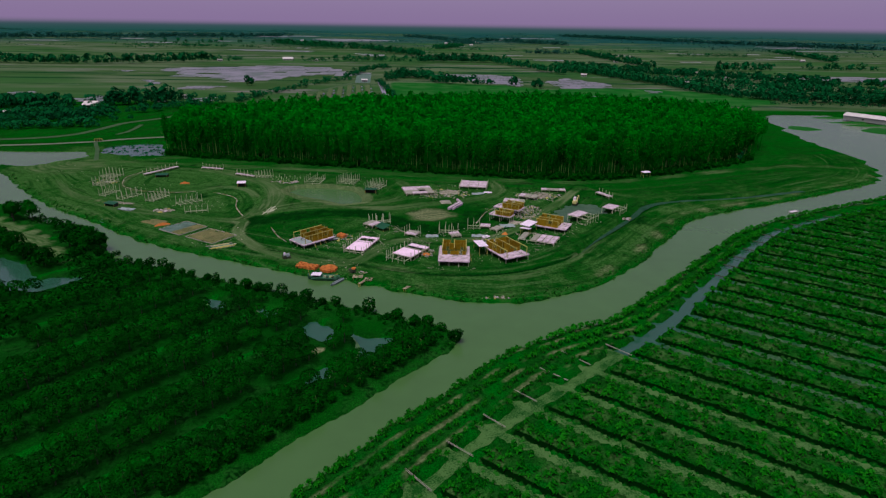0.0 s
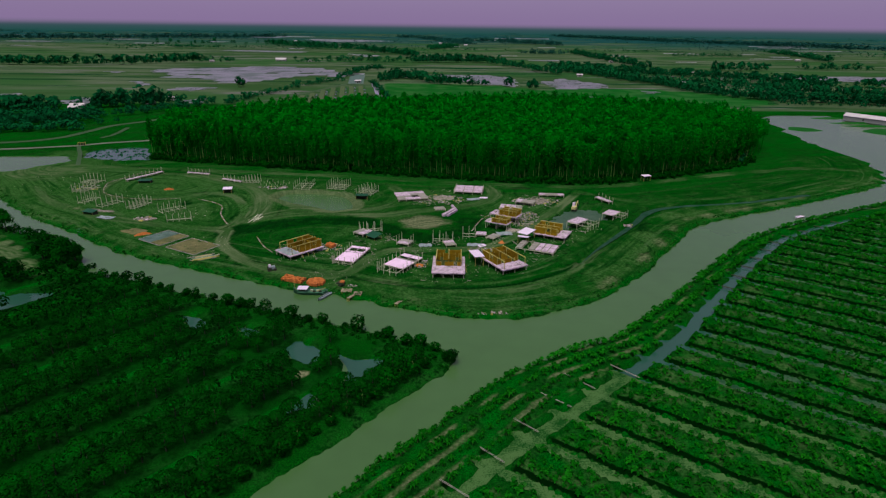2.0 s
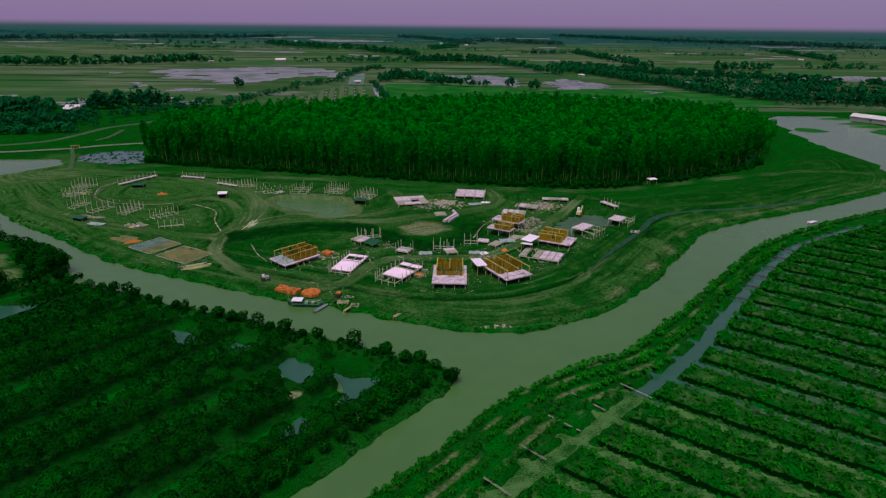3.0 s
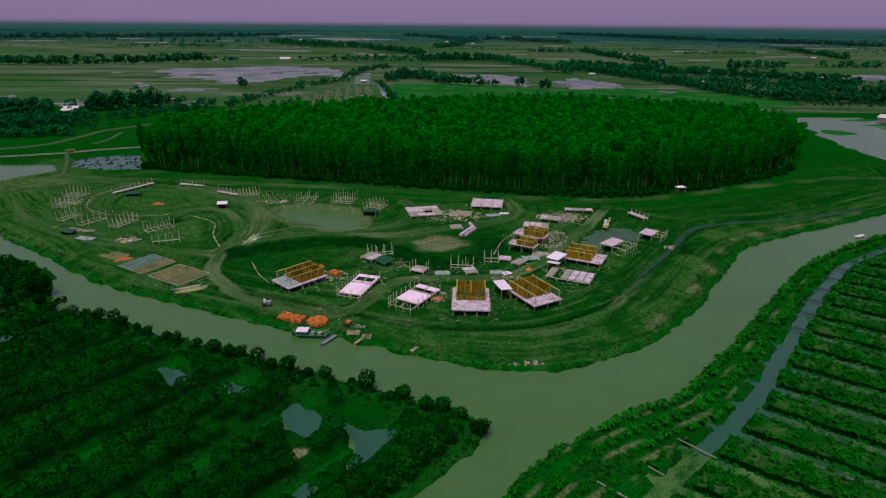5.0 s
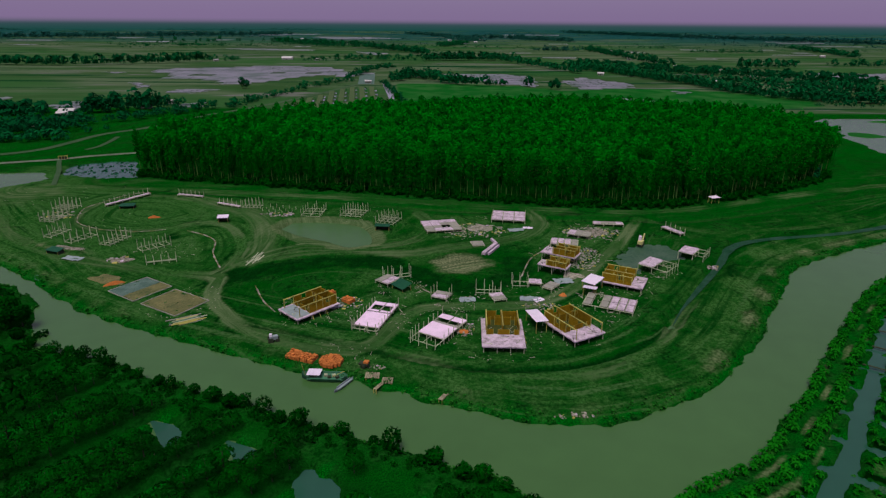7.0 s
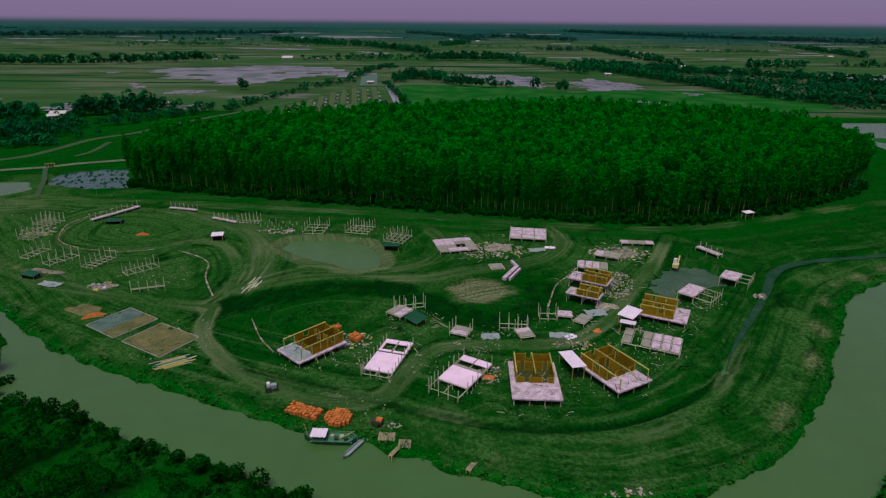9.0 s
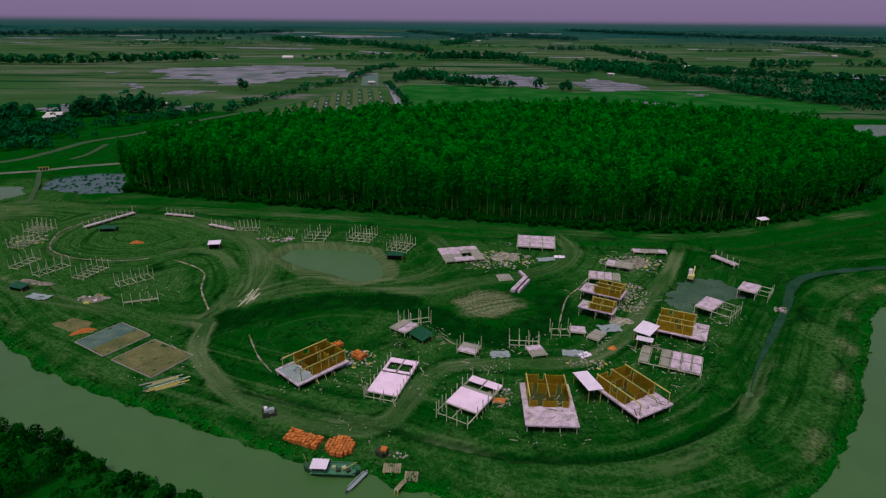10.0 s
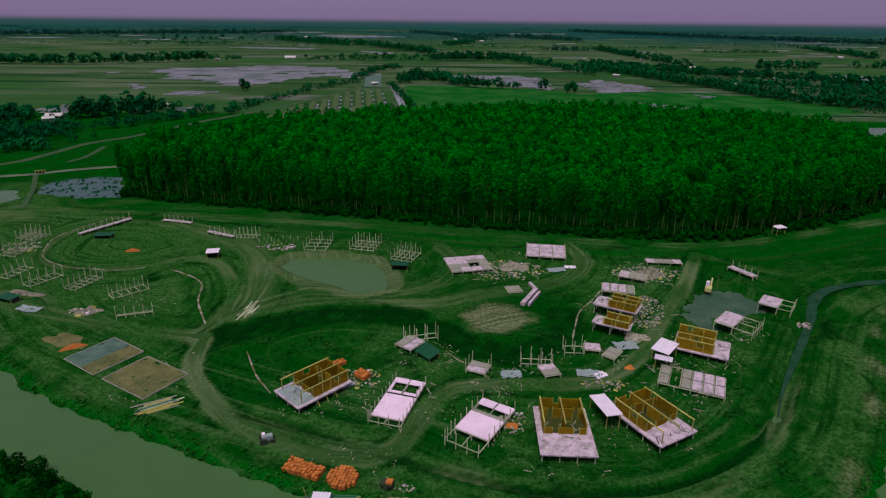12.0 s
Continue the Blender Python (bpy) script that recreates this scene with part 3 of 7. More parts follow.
def ground_material():
    m = bpy.data.materials.new("earth_and_grass")
    m.use_nodes = True
    n, l = m.node_tree.nodes, m.node_tree.links
    bsdf = n["Principled BSDF"]
    bsdf.inputs["Roughness"].default_value, bsdf.inputs["Specular IOR Level"].default_value = 0.95, 0.0
    geo = n.new("ShaderNodeNewGeometry")

    def noise_tex(scale, detail=4):
        t = n.new("ShaderNodeTexNoise")
        t.inputs["Scale"].default_value, t.inputs["Detail"].default_value = scale, detail
        l.new(geo.outputs["Position"], t.inputs["Vector"])
        return t.outputs[0]

    def rgb_mix(fac, a, b):
        k = n.new("ShaderNodeMix")
        k.data_type = "RGBA"
        l.new(fac, k.inputs[0])
        for slot, v in ((6, a), (7, b)):
            if isinstance(v, tuple):
                k.inputs[slot].default_value = (*v, 1)
            else:
                l.new(v, k.inputs[slot])
        return k.outputs[2]

    def band(value, a, b):
        r = n.new("ShaderNodeMapRange")
        r.interpolation_type = "SMOOTHSTEP"
        r.inputs["From Min"].default_value, r.inputs["From Max"].default_value = a, b
        l.new(value, r.inputs["Value"])
        return r.outputs[0]

    def cover(channel, ragged=0.42):
        a = n.new("ShaderNodeAttribute")
        a.attribute_name = channel
        s = n.new("ShaderNodeMath")
        s.operation = "MULTIPLY_ADD"
        l.new(noise_tex(0.6, 9), s.inputs[0])
        s.inputs[1].default_value = ragged
        sub = n.new("ShaderNodeMath")
        sub.operation = "SUBTRACT"
        l.new(a.outputs["Fac"], sub.inputs[0])
        sub.inputs[1].default_value = ragged / 2
        l.new(sub.outputs[0], s.inputs[2])
        return band(s.outputs[0], 0.15, 0.85)

    fine, coarse = band(noise_tex(1.7, 10), 0.38, 0.62), band(noise_tex(0.12, 4), 0.35, 0.65)
    grit = band(noise_tex(4.5, 6), 0.36, 0.64)
    soil = rgb_mix(fine, (0.002, 0.014, 0.002), (0.013, 0.064, 0.009))
    soil = rgb_mix(band(noise_tex(0.35, 8), 0.45, 0.58), soil, rgb_mix(grit, (0.004, 0.034, 0.003), (0.012, 0.080, 0.008)))
    soil = rgb_mix(coarse, soil, rgb_mix(grit, (0.002, 0.026, 0.002), (0.007, 0.066, 0.004)))
    grassy = rgb_mix(grit, (0.002, 0.034, 0.002), (0.008, 0.104, 0.006))
    muddy = rgb_mix(fine, rgb_mix(grit, (0.008, 0.040, 0.006), (0.026, 0.080, 0.015)), rgb_mix(grit, (0.028, 0.078, 0.016), (0.056, 0.122, 0.033)))
    sandy = rgb_mix(fine, (0.080, 0.095, 0.046), (0.190, 0.185, 0.110))
    c = rgb_mix(cover("grass"), soil, grassy)
    c = rgb_mix(cover("mud"), c, muddy)
    # dark cover: damp ground, and shade painted on soil between plants
    c = rgb_mix(cover("damp_shade", 0.3), c, rgb_mix(fine, (0.002, 0.017, 0.002), (0.004, 0.028, 0.004)))
    c = rgb_mix(cover("sand"), c, sandy)
    def maths(kind, a, b):
        k = n.new("ShaderNodeMath")
        k.operation = kind
        for slot, v in ((0, a), (1, b)):
            if isinstance(v, float):
                k.inputs[slot].default_value = v
            else:
                l.new(v, k.inputs[slot])
        return k.outputs[0]

    # wheel marks and scraped bands that follow the shore and the tracks
    place = n.new("ShaderNodeSeparateXYZ")
    l.new(geo.outputs["Position"], place.inputs[0])
    for name, reach, amount in (("shore", 30.0, 0.9), ("lane", 50.0, 0.75)):
        dist, mask, at, rows = (n.new("ShaderNode" + k) for k in ("Attribute", "Attribute", "CombineXYZ", "TexNoise"))
        dist.attribute_name, mask.attribute_name = name, name + "_mask"
        l.new(maths("MULTIPLY", dist.outputs["Fac"], reach * 0.62), at.inputs[0])
        l.new(maths("MULTIPLY", place.outputs[0], 0.022), at.inputs[1]), l.new(maths("MULTIPLY", place.outputs[1], 0.022), at.inputs[2])
        rows.inputs["Scale"].default_value, rows.inputs["Detail"].default_value, rows.inputs["Roughness"].default_value = 1.0, 5, 0.62
        l.new(at.outputs[0], rows.inputs["Vector"])
        shown = maths("MULTIPLY", mask.outputs["Fac"], amount)
        c = rgb_mix(maths("MULTIPLY", band(rows.outputs[0], 0.50, 0.36), shown), c, rgb_mix(fine, (0.002, 0.022, 0.002), (0.004, 0.040, 0.004)))
        c = rgb_mix(maths("MULTIPLY", band(rows.outputs[0], 0.545, 0.66), shown), c, rgb_mix(fine, (0.022, 0.068, 0.014), (0.056, 0.102, 0.036)))
    ruts, dist, at = n.new("ShaderNodeTexNoise"), n.new("ShaderNodeAttribute"), n.new("ShaderNodeCombineXYZ")
    dist.attribute_name = "lane"
    l.new(maths("MULTIPLY", dist.outputs["Fac"], 50.0 * 0.95), at.inputs[0])
    l.new(maths("MULTIPLY", place.outputs[0], 0.03), at.inputs[1]), l.new(maths("MULTIPLY", place.outputs[1], 0.03), at.inputs[2])
    ruts.inputs["Scale"].default_value, ruts.inputs["Detail"].default_value, ruts.inputs["Roughness"].default_value = 1.0, 4, 0.6
    l.new(at.outputs[0], ruts.inputs["Vector"])
    worn = rgb_mix(band(ruts.outputs[0], 0.40, 0.62), (0.030, 0.068, 0.018), (0.110, 0.140, 0.068))
    worn = rgb_mix(maths("MULTIPLY", grit, 0.45), worn, (0.034, 0.066, 0.022))
    c = rgb_mix(maths("MULTIPLY", cover("track", 0.3), maths("ADD", maths("MULTIPLY", band(ruts.outputs[0], 0.34, 0.50), 0.5), 0.5)), c, worn)
    # dark line along the foot of each planted bed
    along = n.new("ShaderNodeVectorMath")
    along.operation = "DOT_PRODUCT"
    along.inputs[1].default_value = (0.60, 0.80, 0.0)
    l.new(geo.outputs["Position"], along.inputs[0])
    swayed = maths("ADD", along.outputs["Value"], maths("MULTIPLY", noise_tex(0.35, 3), 1.1))
    phase = maths("FRACT", maths("DIVIDE", maths("SUBTRACT", swayed, 56.2 + 0.55), 8.64), 0.0)
    off = maths("ABSOLUTE", maths("SUBTRACT", phase, 0.08), 0.0)
    bed_mask = n.new("ShaderNodeAttribute")
    bed_mask.attribute_name = "beds"
    bed_edge_line = maths("MULTIPLY", band(off, 0.055, 0.030), bed_mask.outputs["Fac"])
    c = rgb_mix(bed_edge_line, c, (0.001, 0.009, 0.001))
    # paddies beyond the woods: dull olive plots drawn out sideways, some greener
    def drawn_noise(across, deep_, detail):
        k, t = n.new("ShaderNodeMapping"), n.new("ShaderNodeTexNoise")
        k.inputs["Scale"].default_value, k.inputs["Rotation"].default_value = (across, deep_, 1), (0, 0, 0.12)
        t.inputs["Scale"].default_value, t.inputs["Detail"].default_value = 1.0, detail
        l.new(geo.outputs["Position"], k.inputs["Vector"]), l.new(k.outputs[0], t.inputs["Vector"])
        return t.outputs[0]

    paddy = rgb_mix(band(drawn_noise(0.006, 0.02, 6), 0.4, 0.6), (0.034, 0.070, 0.024), (0.082, 0.108, 0.062))
    paddy = rgb_mix(band(drawn_noise(0.0025, 0.006, 3), 0.5, 0.62), paddy, (0.034, 0.084, 0.026))
    paddy = rgb_mix(band(drawn_noise(0.009, 0.035, 5), 0.60, 0.68), paddy, (0.125, 0.120, 0.115))
    paddy = rgb_mix(band(drawn_noise(0.004, 0.05, 3), 0.60, 0.63), paddy, (0.008, 0.042, 0.014))
    a = n.new("ShaderNodeAttribute")
    a.attribute_name = "field"
    c = rgb_mix(a.outputs["Fac"], c, paddy)
    c = rgb_mix(cover("rice", 0.2), c, rgb_mix(band(noise_tex(0.05, 6), 0.4, 0.65), (0.012, 0.082, 0.012), (0.030, 0.105, 0.024)))
    # woods and villages merging towards the horizon, bluish haze painted in, thin fields between
    drawn = n.new("ShaderNodeMapping")
    drawn.inputs["Scale"].default_value = (0.0016, 0.0075, 1)
    l.new(geo.outputs["Position"], drawn.inputs["Vector"])
    strips = n.new("ShaderNodeTexNoise")
    strips.inputs["Scale"].default_value, strips.inputs["Detail"].default_value = 1.0, 5
    l.new(drawn.outputs[0], strips.inputs["Vector"])
    hazy_woods = n.new("ShaderNodeMath")
    hazy_woods.operation = "MULTIPLY"
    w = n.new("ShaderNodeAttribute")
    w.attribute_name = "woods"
    l.new(w.outputs["Fac"], hazy_woods.inputs[0]), l.new(band(strips.outputs[0], 0.60, 0.52), hazy_woods.inputs[1])
    c = rgb_mix(hazy_woods.outputs[0], c, rgb_mix(band(noise_tex(0.02, 6), 0.4, 0.6), (0.009, 0.046, 0.046), (0.017, 0.066, 0.068)))
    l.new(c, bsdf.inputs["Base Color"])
    bump = n.new("ShaderNodeBump")
    bump.inputs["Strength"].default_value, bump.inputs["Distance"].default_value = 0.45, 0.25
    l.new(noise_tex(1.6, 8), bump.inputs["Height"]), l.new(bump.outputs[0], bsdf.inputs["Normal"])
    return m


xs = spaced(-130, 120, 0.8, 1.07, -4900, 4900)
ys = spaced(0, 262, 0.8, 1.05, -600, 4900)
gx, gy = np.meshgrid(xs, ys)
flat = np.stack([gx.ravel(), gy.ravel()], 1)
height, covers = land(flat)
ground_me = bpy.data.meshes.new("ground")
nx, ny = len(xs), len(ys)
corner = (np.arange(ny - 1)[:, None] * nx + np.arange(nx - 1)[None]).ravel()
loops = np.stack([corner, corner + 1, corner + nx + 1, corner + nx], 1).astype(np.int32)
ground_me.vertices.add(nx * ny), ground_me.loops.add(loops.size), ground_me.polygons.add(len(loops))
ground_me.vertices.foreach_set("co", np.column_stack([flat, height]).astype(np.float32).ravel())
ground_me.loops.foreach_set("vertex_index", loops.ravel())
ground_me.polygons.foreach_set("loop_start", np.arange(0, loops.size, 4, dtype=np.int32))
ground_me.polygons.foreach_set("use_smooth", np.ones(len(loops), bool))
ground_me.update(calc_edges=True)
for k, channel in enumerate(("mud", "sand", "grass", "field", "track", "damp_shade", "rice", "woods", "beds", "shore", "lane", "shore_mask", "lane_mask")):
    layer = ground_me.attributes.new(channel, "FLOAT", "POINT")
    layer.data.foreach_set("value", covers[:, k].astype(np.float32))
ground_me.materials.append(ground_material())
ground = tagged(new("ground", ground_me), "trodden dark earth, grass banks and far rice fields", "ground", kind="structure")


grid_x, grid_y, grid_z = xs, ys, height.reshape(ny, nx)


def ground_many(pts):
    """Ground height between the corners of the ground's grid."""
    pts = np.asarray(pts, float)
    i = np.clip(np.searchsorted(grid_x, pts[:, 0]) - 1, 0, len(grid_x) - 2)
    j = np.clip(np.searchsorted(grid_y, pts[:, 1]) - 1, 0, len(grid_y) - 2)
    u, v = (pts[:, 0] - grid_x[i]) / (grid_x[i + 1] - grid_x[i]), (pts[:, 1] - grid_y[j]) / (grid_y[j + 1] - grid_y[j])
    return (grid_z[j, i] * (1 - u) + grid_z[j, i + 1] * u) * (1 - v) + (grid_z[j + 1, i] * (1 - u) + grid_z[j + 1, i + 1] * u) * v


def ground_at(x, y):
    return float(ground_many([(x, y)])[0])


def flat_water(name, outline, z, mat, label):
    """A level sheet over the outline's box; the banks cut its edge."""
    me = mesh_of(name, [(x, y, z) for x, y in outline], [tuple(range(len(outline)))], mat)
    return tagged(new(name, me), label, "water", kind="structure")


flat_water("water", [(-1200, -250), (560, -250), (560, 600), (-1200, 600)], WATER_Z, WATER, "wide calm muddy green river")

# ---- foliage ----
def leaf_cloud(n, radii, z0, leaf, seed, lumps=7, hollow=0.55, droop=0.0, tilt=0.5, low=-1.0, lump=0.32):
    """Loose four-cornered leaf clumps on an uneven, lumpy crown; (n * 4, 3)."""
    r = np.random.default_rng(seed)
    way = r.normal(size=(n, 3))
    way /= np.linalg.norm(way, axis=1)[:, None]
    way[:, 2] = np.where(way[:, 2] < low, -way[:, 2], way[:, 2])
    knobs = r.normal(size=(lumps, 3))
    knobs /= np.linalg.norm(knobs, axis=1)[:, None]
    swell = 1.1 - lump + lump * np.max(np.clip(way @ knobs.T, 0, 1) ** 4, axis=1)
    depth = hollow + (1 - hollow) * r.random(n) ** 0.6
    mid = way * (swell * depth)[:, None] * np.array(radii)
    mid[:, 2] += z0
    out = way / np.array(radii)
    out /= np.linalg.norm(out, axis=1)[:, None]
    a = np.cross(out + tilt * r.normal(size=(n, 3)), r.normal(size=(n, 3)))
    a /= np.linalg.norm(a, axis=1)[:, None] + 1e-9
    nrm = out + tilt * r.normal(size=(n, 3))
    b = np.cross(nrm, a)
    b /= np.linalg.norm(b, axis=1)[:, None] + 1e-9
    size = leaf * r.uniform(0.6, 1.3, n)[:, None]
    a, b = a * size, b * size * r.uniform(0.5, 0.9, n)[:, None]
    tip = mid + a * 1.1
    tip[:, 2] -= droop * leaf
    return np.stack([mid - a, mid + b, tip, mid - b], 1).reshape(-1, 3)


def scatter(template, places, sizes, seed):
    """Copies of a template of loose quads, turned and scaled, in one array."""
    r = np.random.default_rng(seed)
    out = np.empty((len(places), len(template), 3), np.float32)
    for k, ((x, y, z), s) in enumerate(zip(places, sizes)):
        a = r.uniform(0, math.tau)
        ca, sa = math.cos(a) * s, math.sin(a) * s
        t = template
        out[k, :, 0], out[k, :, 1], out[k, :, 2] = t[:, 0] * ca - t[:, 1] * sa + x, t[:, 0] * sa + t[:, 1] * ca + y, t[:, 2] * s * r.uniform(0.88, 1.12) + z
    return out.reshape(-1, 3)


def trunk_mesh(name, height, radius, mat, limbs=4, seed=0, lean=0.03):
    """A tapered, slightly bent trunk with a few limbs."""
    r = random.Random(seed)
    verts, faces = [], []

    def tube(points, radii, sides=6):
        base = len(verts)
        for p, rad in zip(points, radii):
            for k in range(sides):
                a = math.tau * k / sides
                verts.append((p[0] + rad * math.cos(a), p[1] + rad * math.sin(a), p[2]))
        for j in range(len(points) - 1):
            for k in range(sides):
                i0, i1 = base + j * sides + k, base + j * sides + (k + 1) % sides
                faces.append((i0, i1, i1 + sides, i0 + sides))
        faces.append(tuple(base + (len(points) - 1) * sides + k for k in range(sides)))

    bend = [(r.uniform(-lean, lean) * height * t, r.uniform(-lean, lean) * height * t, height * t) for t in (0, 0.35, 0.7, 1.0)]
    tube(bend, [radius, radius * 0.8, radius * 0.55, radius * 0.2])
    for k in range(limbs):
        t = r.uniform(0.4, 0.85)
        a, reach = r.uniform(0, math.tau), height * r.uniform(0.12, 0.25)
        p = (bend[2][0] * t, bend[2][1] * t, height * t)
        q = (p[0] + reach * math.cos(a), p[1] + reach * math.sin(a), p[2] + reach * 0.8)
        tube([p, q], [radius * 0.4, radius * 0.12], 4)
    return mesh_of(name, verts, faces, mat, True)


def tree_kind(name, label, height, trunk_r, crown, leaf_mat, n, leaf, seed, group, limbs=4, z0=None, bark=None, **looks):
    """A tree: trunk and crown of many leaf clumps."""
    t = thing(name, label, "tree", group)
    part("trunk", trunk_mesh("trunk", height * 0.85, trunk_r, bark or BARK, limbs, seed), t)
    part("crown", quads_mesh("crown", leaf_cloud(n, crown, height - crown[2] * 0.95 if z0 is None else z0, leaf, seed, **looks), leaf_mat), t)
    return t


def spread(kinds, places, seed, lo=0.85, hi=1.15):
    """Stands copies of the kinds on the places; the first of each kind is moved to its place."""
    r = random.Random(seed)
    used = set()
    for k, (x, y, z) in enumerate(places):
        ob = kinds[r.randrange(len(kinds))]
        s = r.uniform(lo, hi)
        m = Matrix.Translation((x, y, z)) @ Matrix.Rotation(r.uniform(0, math.tau), 4, "Z")
        if ob.name not in used:
            used.add(ob.name)
            ob.matrix_basis = m
        else:
            copy_thing(ob, m @ Matrix.Diagonal((s, s, s * r.uniform(0.9, 1.1), 1)))


def jitter_grid(lo, hi, step, seed):
    r = np.random.default_rng(seed)
    gx, gy = np.meshgrid(np.arange(lo[0], hi[0], step), np.arange(lo[1], hi[1], step))
    p = np.stack([gx.ravel(), gy.ravel()], 1)
    return p + r.uniform(-0.42, 0.42, p.shape) * step


# forest: its two front rows stand as single trees, the mass behind is one thing
wood = jitter_grid((-145, 240), (200, 452), 3.5, 11)
wood_in = shore_distance(wood, FOREST)
wood, wood_in = wood[wood_in > 0.3], wood_in[wood_in > 0.3]
front_edge = np.array([(-122, 283), (-80.5, 271.9), (-31.4, 260.8), (4.4, 251.6), (37.5, 244.6), (70.1, 242), (100.2, 251.4), (138.4, 271.8), (160, 290)], float)
to_front, _ = line_distance(wood, front_edge)
rim_trees = jitter_grid((-145, 240), (200, 300), 2.6, 12)
rim_in, (rim_far, _) = shore_distance(rim_trees, FOREST), line_distance(rim_trees, front_edge)
rim_trees = rim_trees[(rim_in > 0.3) & (rim_far < 5.6)]
wood = np.vstack([rim_trees[:300], wood[to_front >= 5.6]])
front = np.arange(len(wood)) < min(300, len(rim_trees))
kinds = [tree_kind("forest_tree", "tall slender paperbark tree with a pale trunk in dense forest", 14.4 + 0.8 * k, 0.11, (1.4 + 0.12 * (k % 3), 1.4 + 0.12 * (k % 3), 6.5 - 0.2 * k), LEAF_FOREST,
                   420, 0.38, 30 + k, "forest edge trees", 5) for k in range(5)]
spread(kinds, [(x, y, 0.15) for x, y in wood[front]], 5)
back_pts = wood[~front]
deep, _ = line_distance(back_pts, front_edge, 300.0)
stem = np.array([(-0.12, 0, 0), (0.12, 0, 0), (0.05, 0, 12), (-0.05, 0, 12), (0, -0.12, 0), (0, 0.12, 0), (0, 0.05, 12), (0, -0.05, 12)], float)
masses, tones = [], []
for k in range(12):
    zone = k // 4
    near, far_end = ((0, 30), (30, 90), (90, 1e9))[zone]
    crown_cloud = leaf_cloud((190, 125, 80)[zone], (1.95, 1.95, 3.6), 10.9, (0.38, 0.46, 0.58)[zone], 60 + k, hollow=0.74, tilt=0.38, low=-0.45)
    sel = back_pts[(deep >= near) & (deep < far_end)][k % 4::4]
    dice = np.random.default_rng(k)
    size = dice.uniform(0.84, 1.14, len(sel))
    shape = np.vstack([crown_cloud, stem])
    masses.append(scatter(shape, np.column_stack([sel, np.full(len(sel), 0.1)]), size, 70 + k))
    tones.append(np.repeat(dice.normal(0.0, 0.2, len(sel)), len(shape)))
tagged(new("forest", quads_mesh("forest", np.vstack(masses), LEAF_FOREST, tone=np.concatenate(tones))), "dense dark green forest of tall slender trees", "forest", kind="stuff")

# ---- pools, weed and puddles ----
def grown(poly, k):
    mid = poly.mean(0)
    return mid + (poly - mid) * k


for k, pool in enumerate(ORCHARD_POOLS):
    flat_water("pool_water", grown(pool, 1.5), WATER_Z + 0.03 + 0.012 * k, STILL, "small still pool among orchard trees")
flat_water("pond_water", grown(POND, 1.06), WATER_Z + 0.03, WATER, "shallow round muddy pond on the building site")
flat_water("puddle_water", grown(PUDDLE, 1.25), -0.14, PUDDLE_SILT, "shallow wet puddle beside the track")
flat_water("lake_water", grown(WEST_LAKE, 1.08), WATER_Z + 0.03, STILL, "grey still lake by the forest corner")
side = np.array((-0.74, 0.67))
lower = [p for p in FIELD_DITCH if p[0] < 46]
upper = [p for p in FIELD_DITCH if p[0] >= 40]
WEED = material("floating_duckweed", (0.064, 0.126, 0.038), (0.007, 0.052, 0.005), 0.42, 0.8, 0.4, 5, spread=0.13, bias=0.03)
WEED_THIN = material("thin_duckweed", (0.048, 0.096, 0.044), (0.006, 0.046, 0.014), 0.42, 0.6, 0.3, 5, spread=0.14, gloss=0.2)
flat_water("duckweed", np.array([tuple(p + side * 3.4) for p in lower] + [(46 + 150, 104 - 112), (60, -120), (-60, -120)]), WATER_Z + 0.03, WEED,
           "pale floating weed covering the field ditches")
flat_water("duckweed", np.array([tuple(p + side * 1.0) for p in upper] + [(520, 250), (400, 0), (40 + 150, 101 - 112)]), WATER_Z + 0.015, WEED_THIN,
           "thin dark green weed on the upper field channels")
flat_water("ditch_water", np.array([tuple(p + side * 3.0) for p in upper] + [tuple(p - side * 4.2) for p in upper[::-1]]), WATER_Z + 0.05, STILL,
           "bluish open water in the field ditch")
width_n = np.gradient(SHORE_DITCH, axis=0)
width_n = np.stack([-width_n[:, 1], width_n[:, 0]], 1) / np.linalg.norm(width_n, axis=1)[:, None]
ditch_w = np.minimum(0.1 + 0.1 * np.arange(len(SHORE_DITCH))[::-1], 1.15)[:, None] * np.random.default_rng(8).uniform(0.7, 1.25, (len(SHORE_DITCH), 1))
left_side, right_side = SHORE_DITCH + width_n * ditch_w, SHORE_DITCH - width_n * ditch_w
n_s = len(SHORE_DITCH)
me = mesh_of("shore_ditch_water", [(x, y, -0.18) for x, y in np.vstack([left_side, right_side])],
             [(i, i + 1, n_s + i + 1, n_s + i) for i in range(n_s - 1)], WET_GROUND)
tagged(new("shore_ditch_water", me), "narrow drainage ditch with standing water", "water", kind="structure")

# ---- orchard on the peninsula ----
orchard_kinds = [tree_kind("orchard_tree", "round dense dark green fruit tree in an orchard row", 3.1 + 0.3 * k, 0.12, (1.7, 1.7, 1.45), LEAF_ORCHARD,
                           400, 0.19, 100 + k, "orchard rows", 4, 1.5 + 0.2 * k, DARK, tilt=0.34, low=-0.35, lump=0.14, hollow=0.8) for k in range(5)]
spots = []
r = np.random.default_rng(21)
for band in range(-1, 12):
    for off in (-3.4, 0.0, 3.4):
        across = -74.0 + 14.1 * 0.5 - band * 14.1 + off
        for s in np.arange(-10, 190, 2.85):
            p = ROW * (s + r.uniform(-0.35, 0.35)) + ROW_N * (across + r.uniform(-0.3, 0.3))
            spots.append(p)
spots = np.array(spots)
pen_in = shore_distance(spots, PENINSULA)
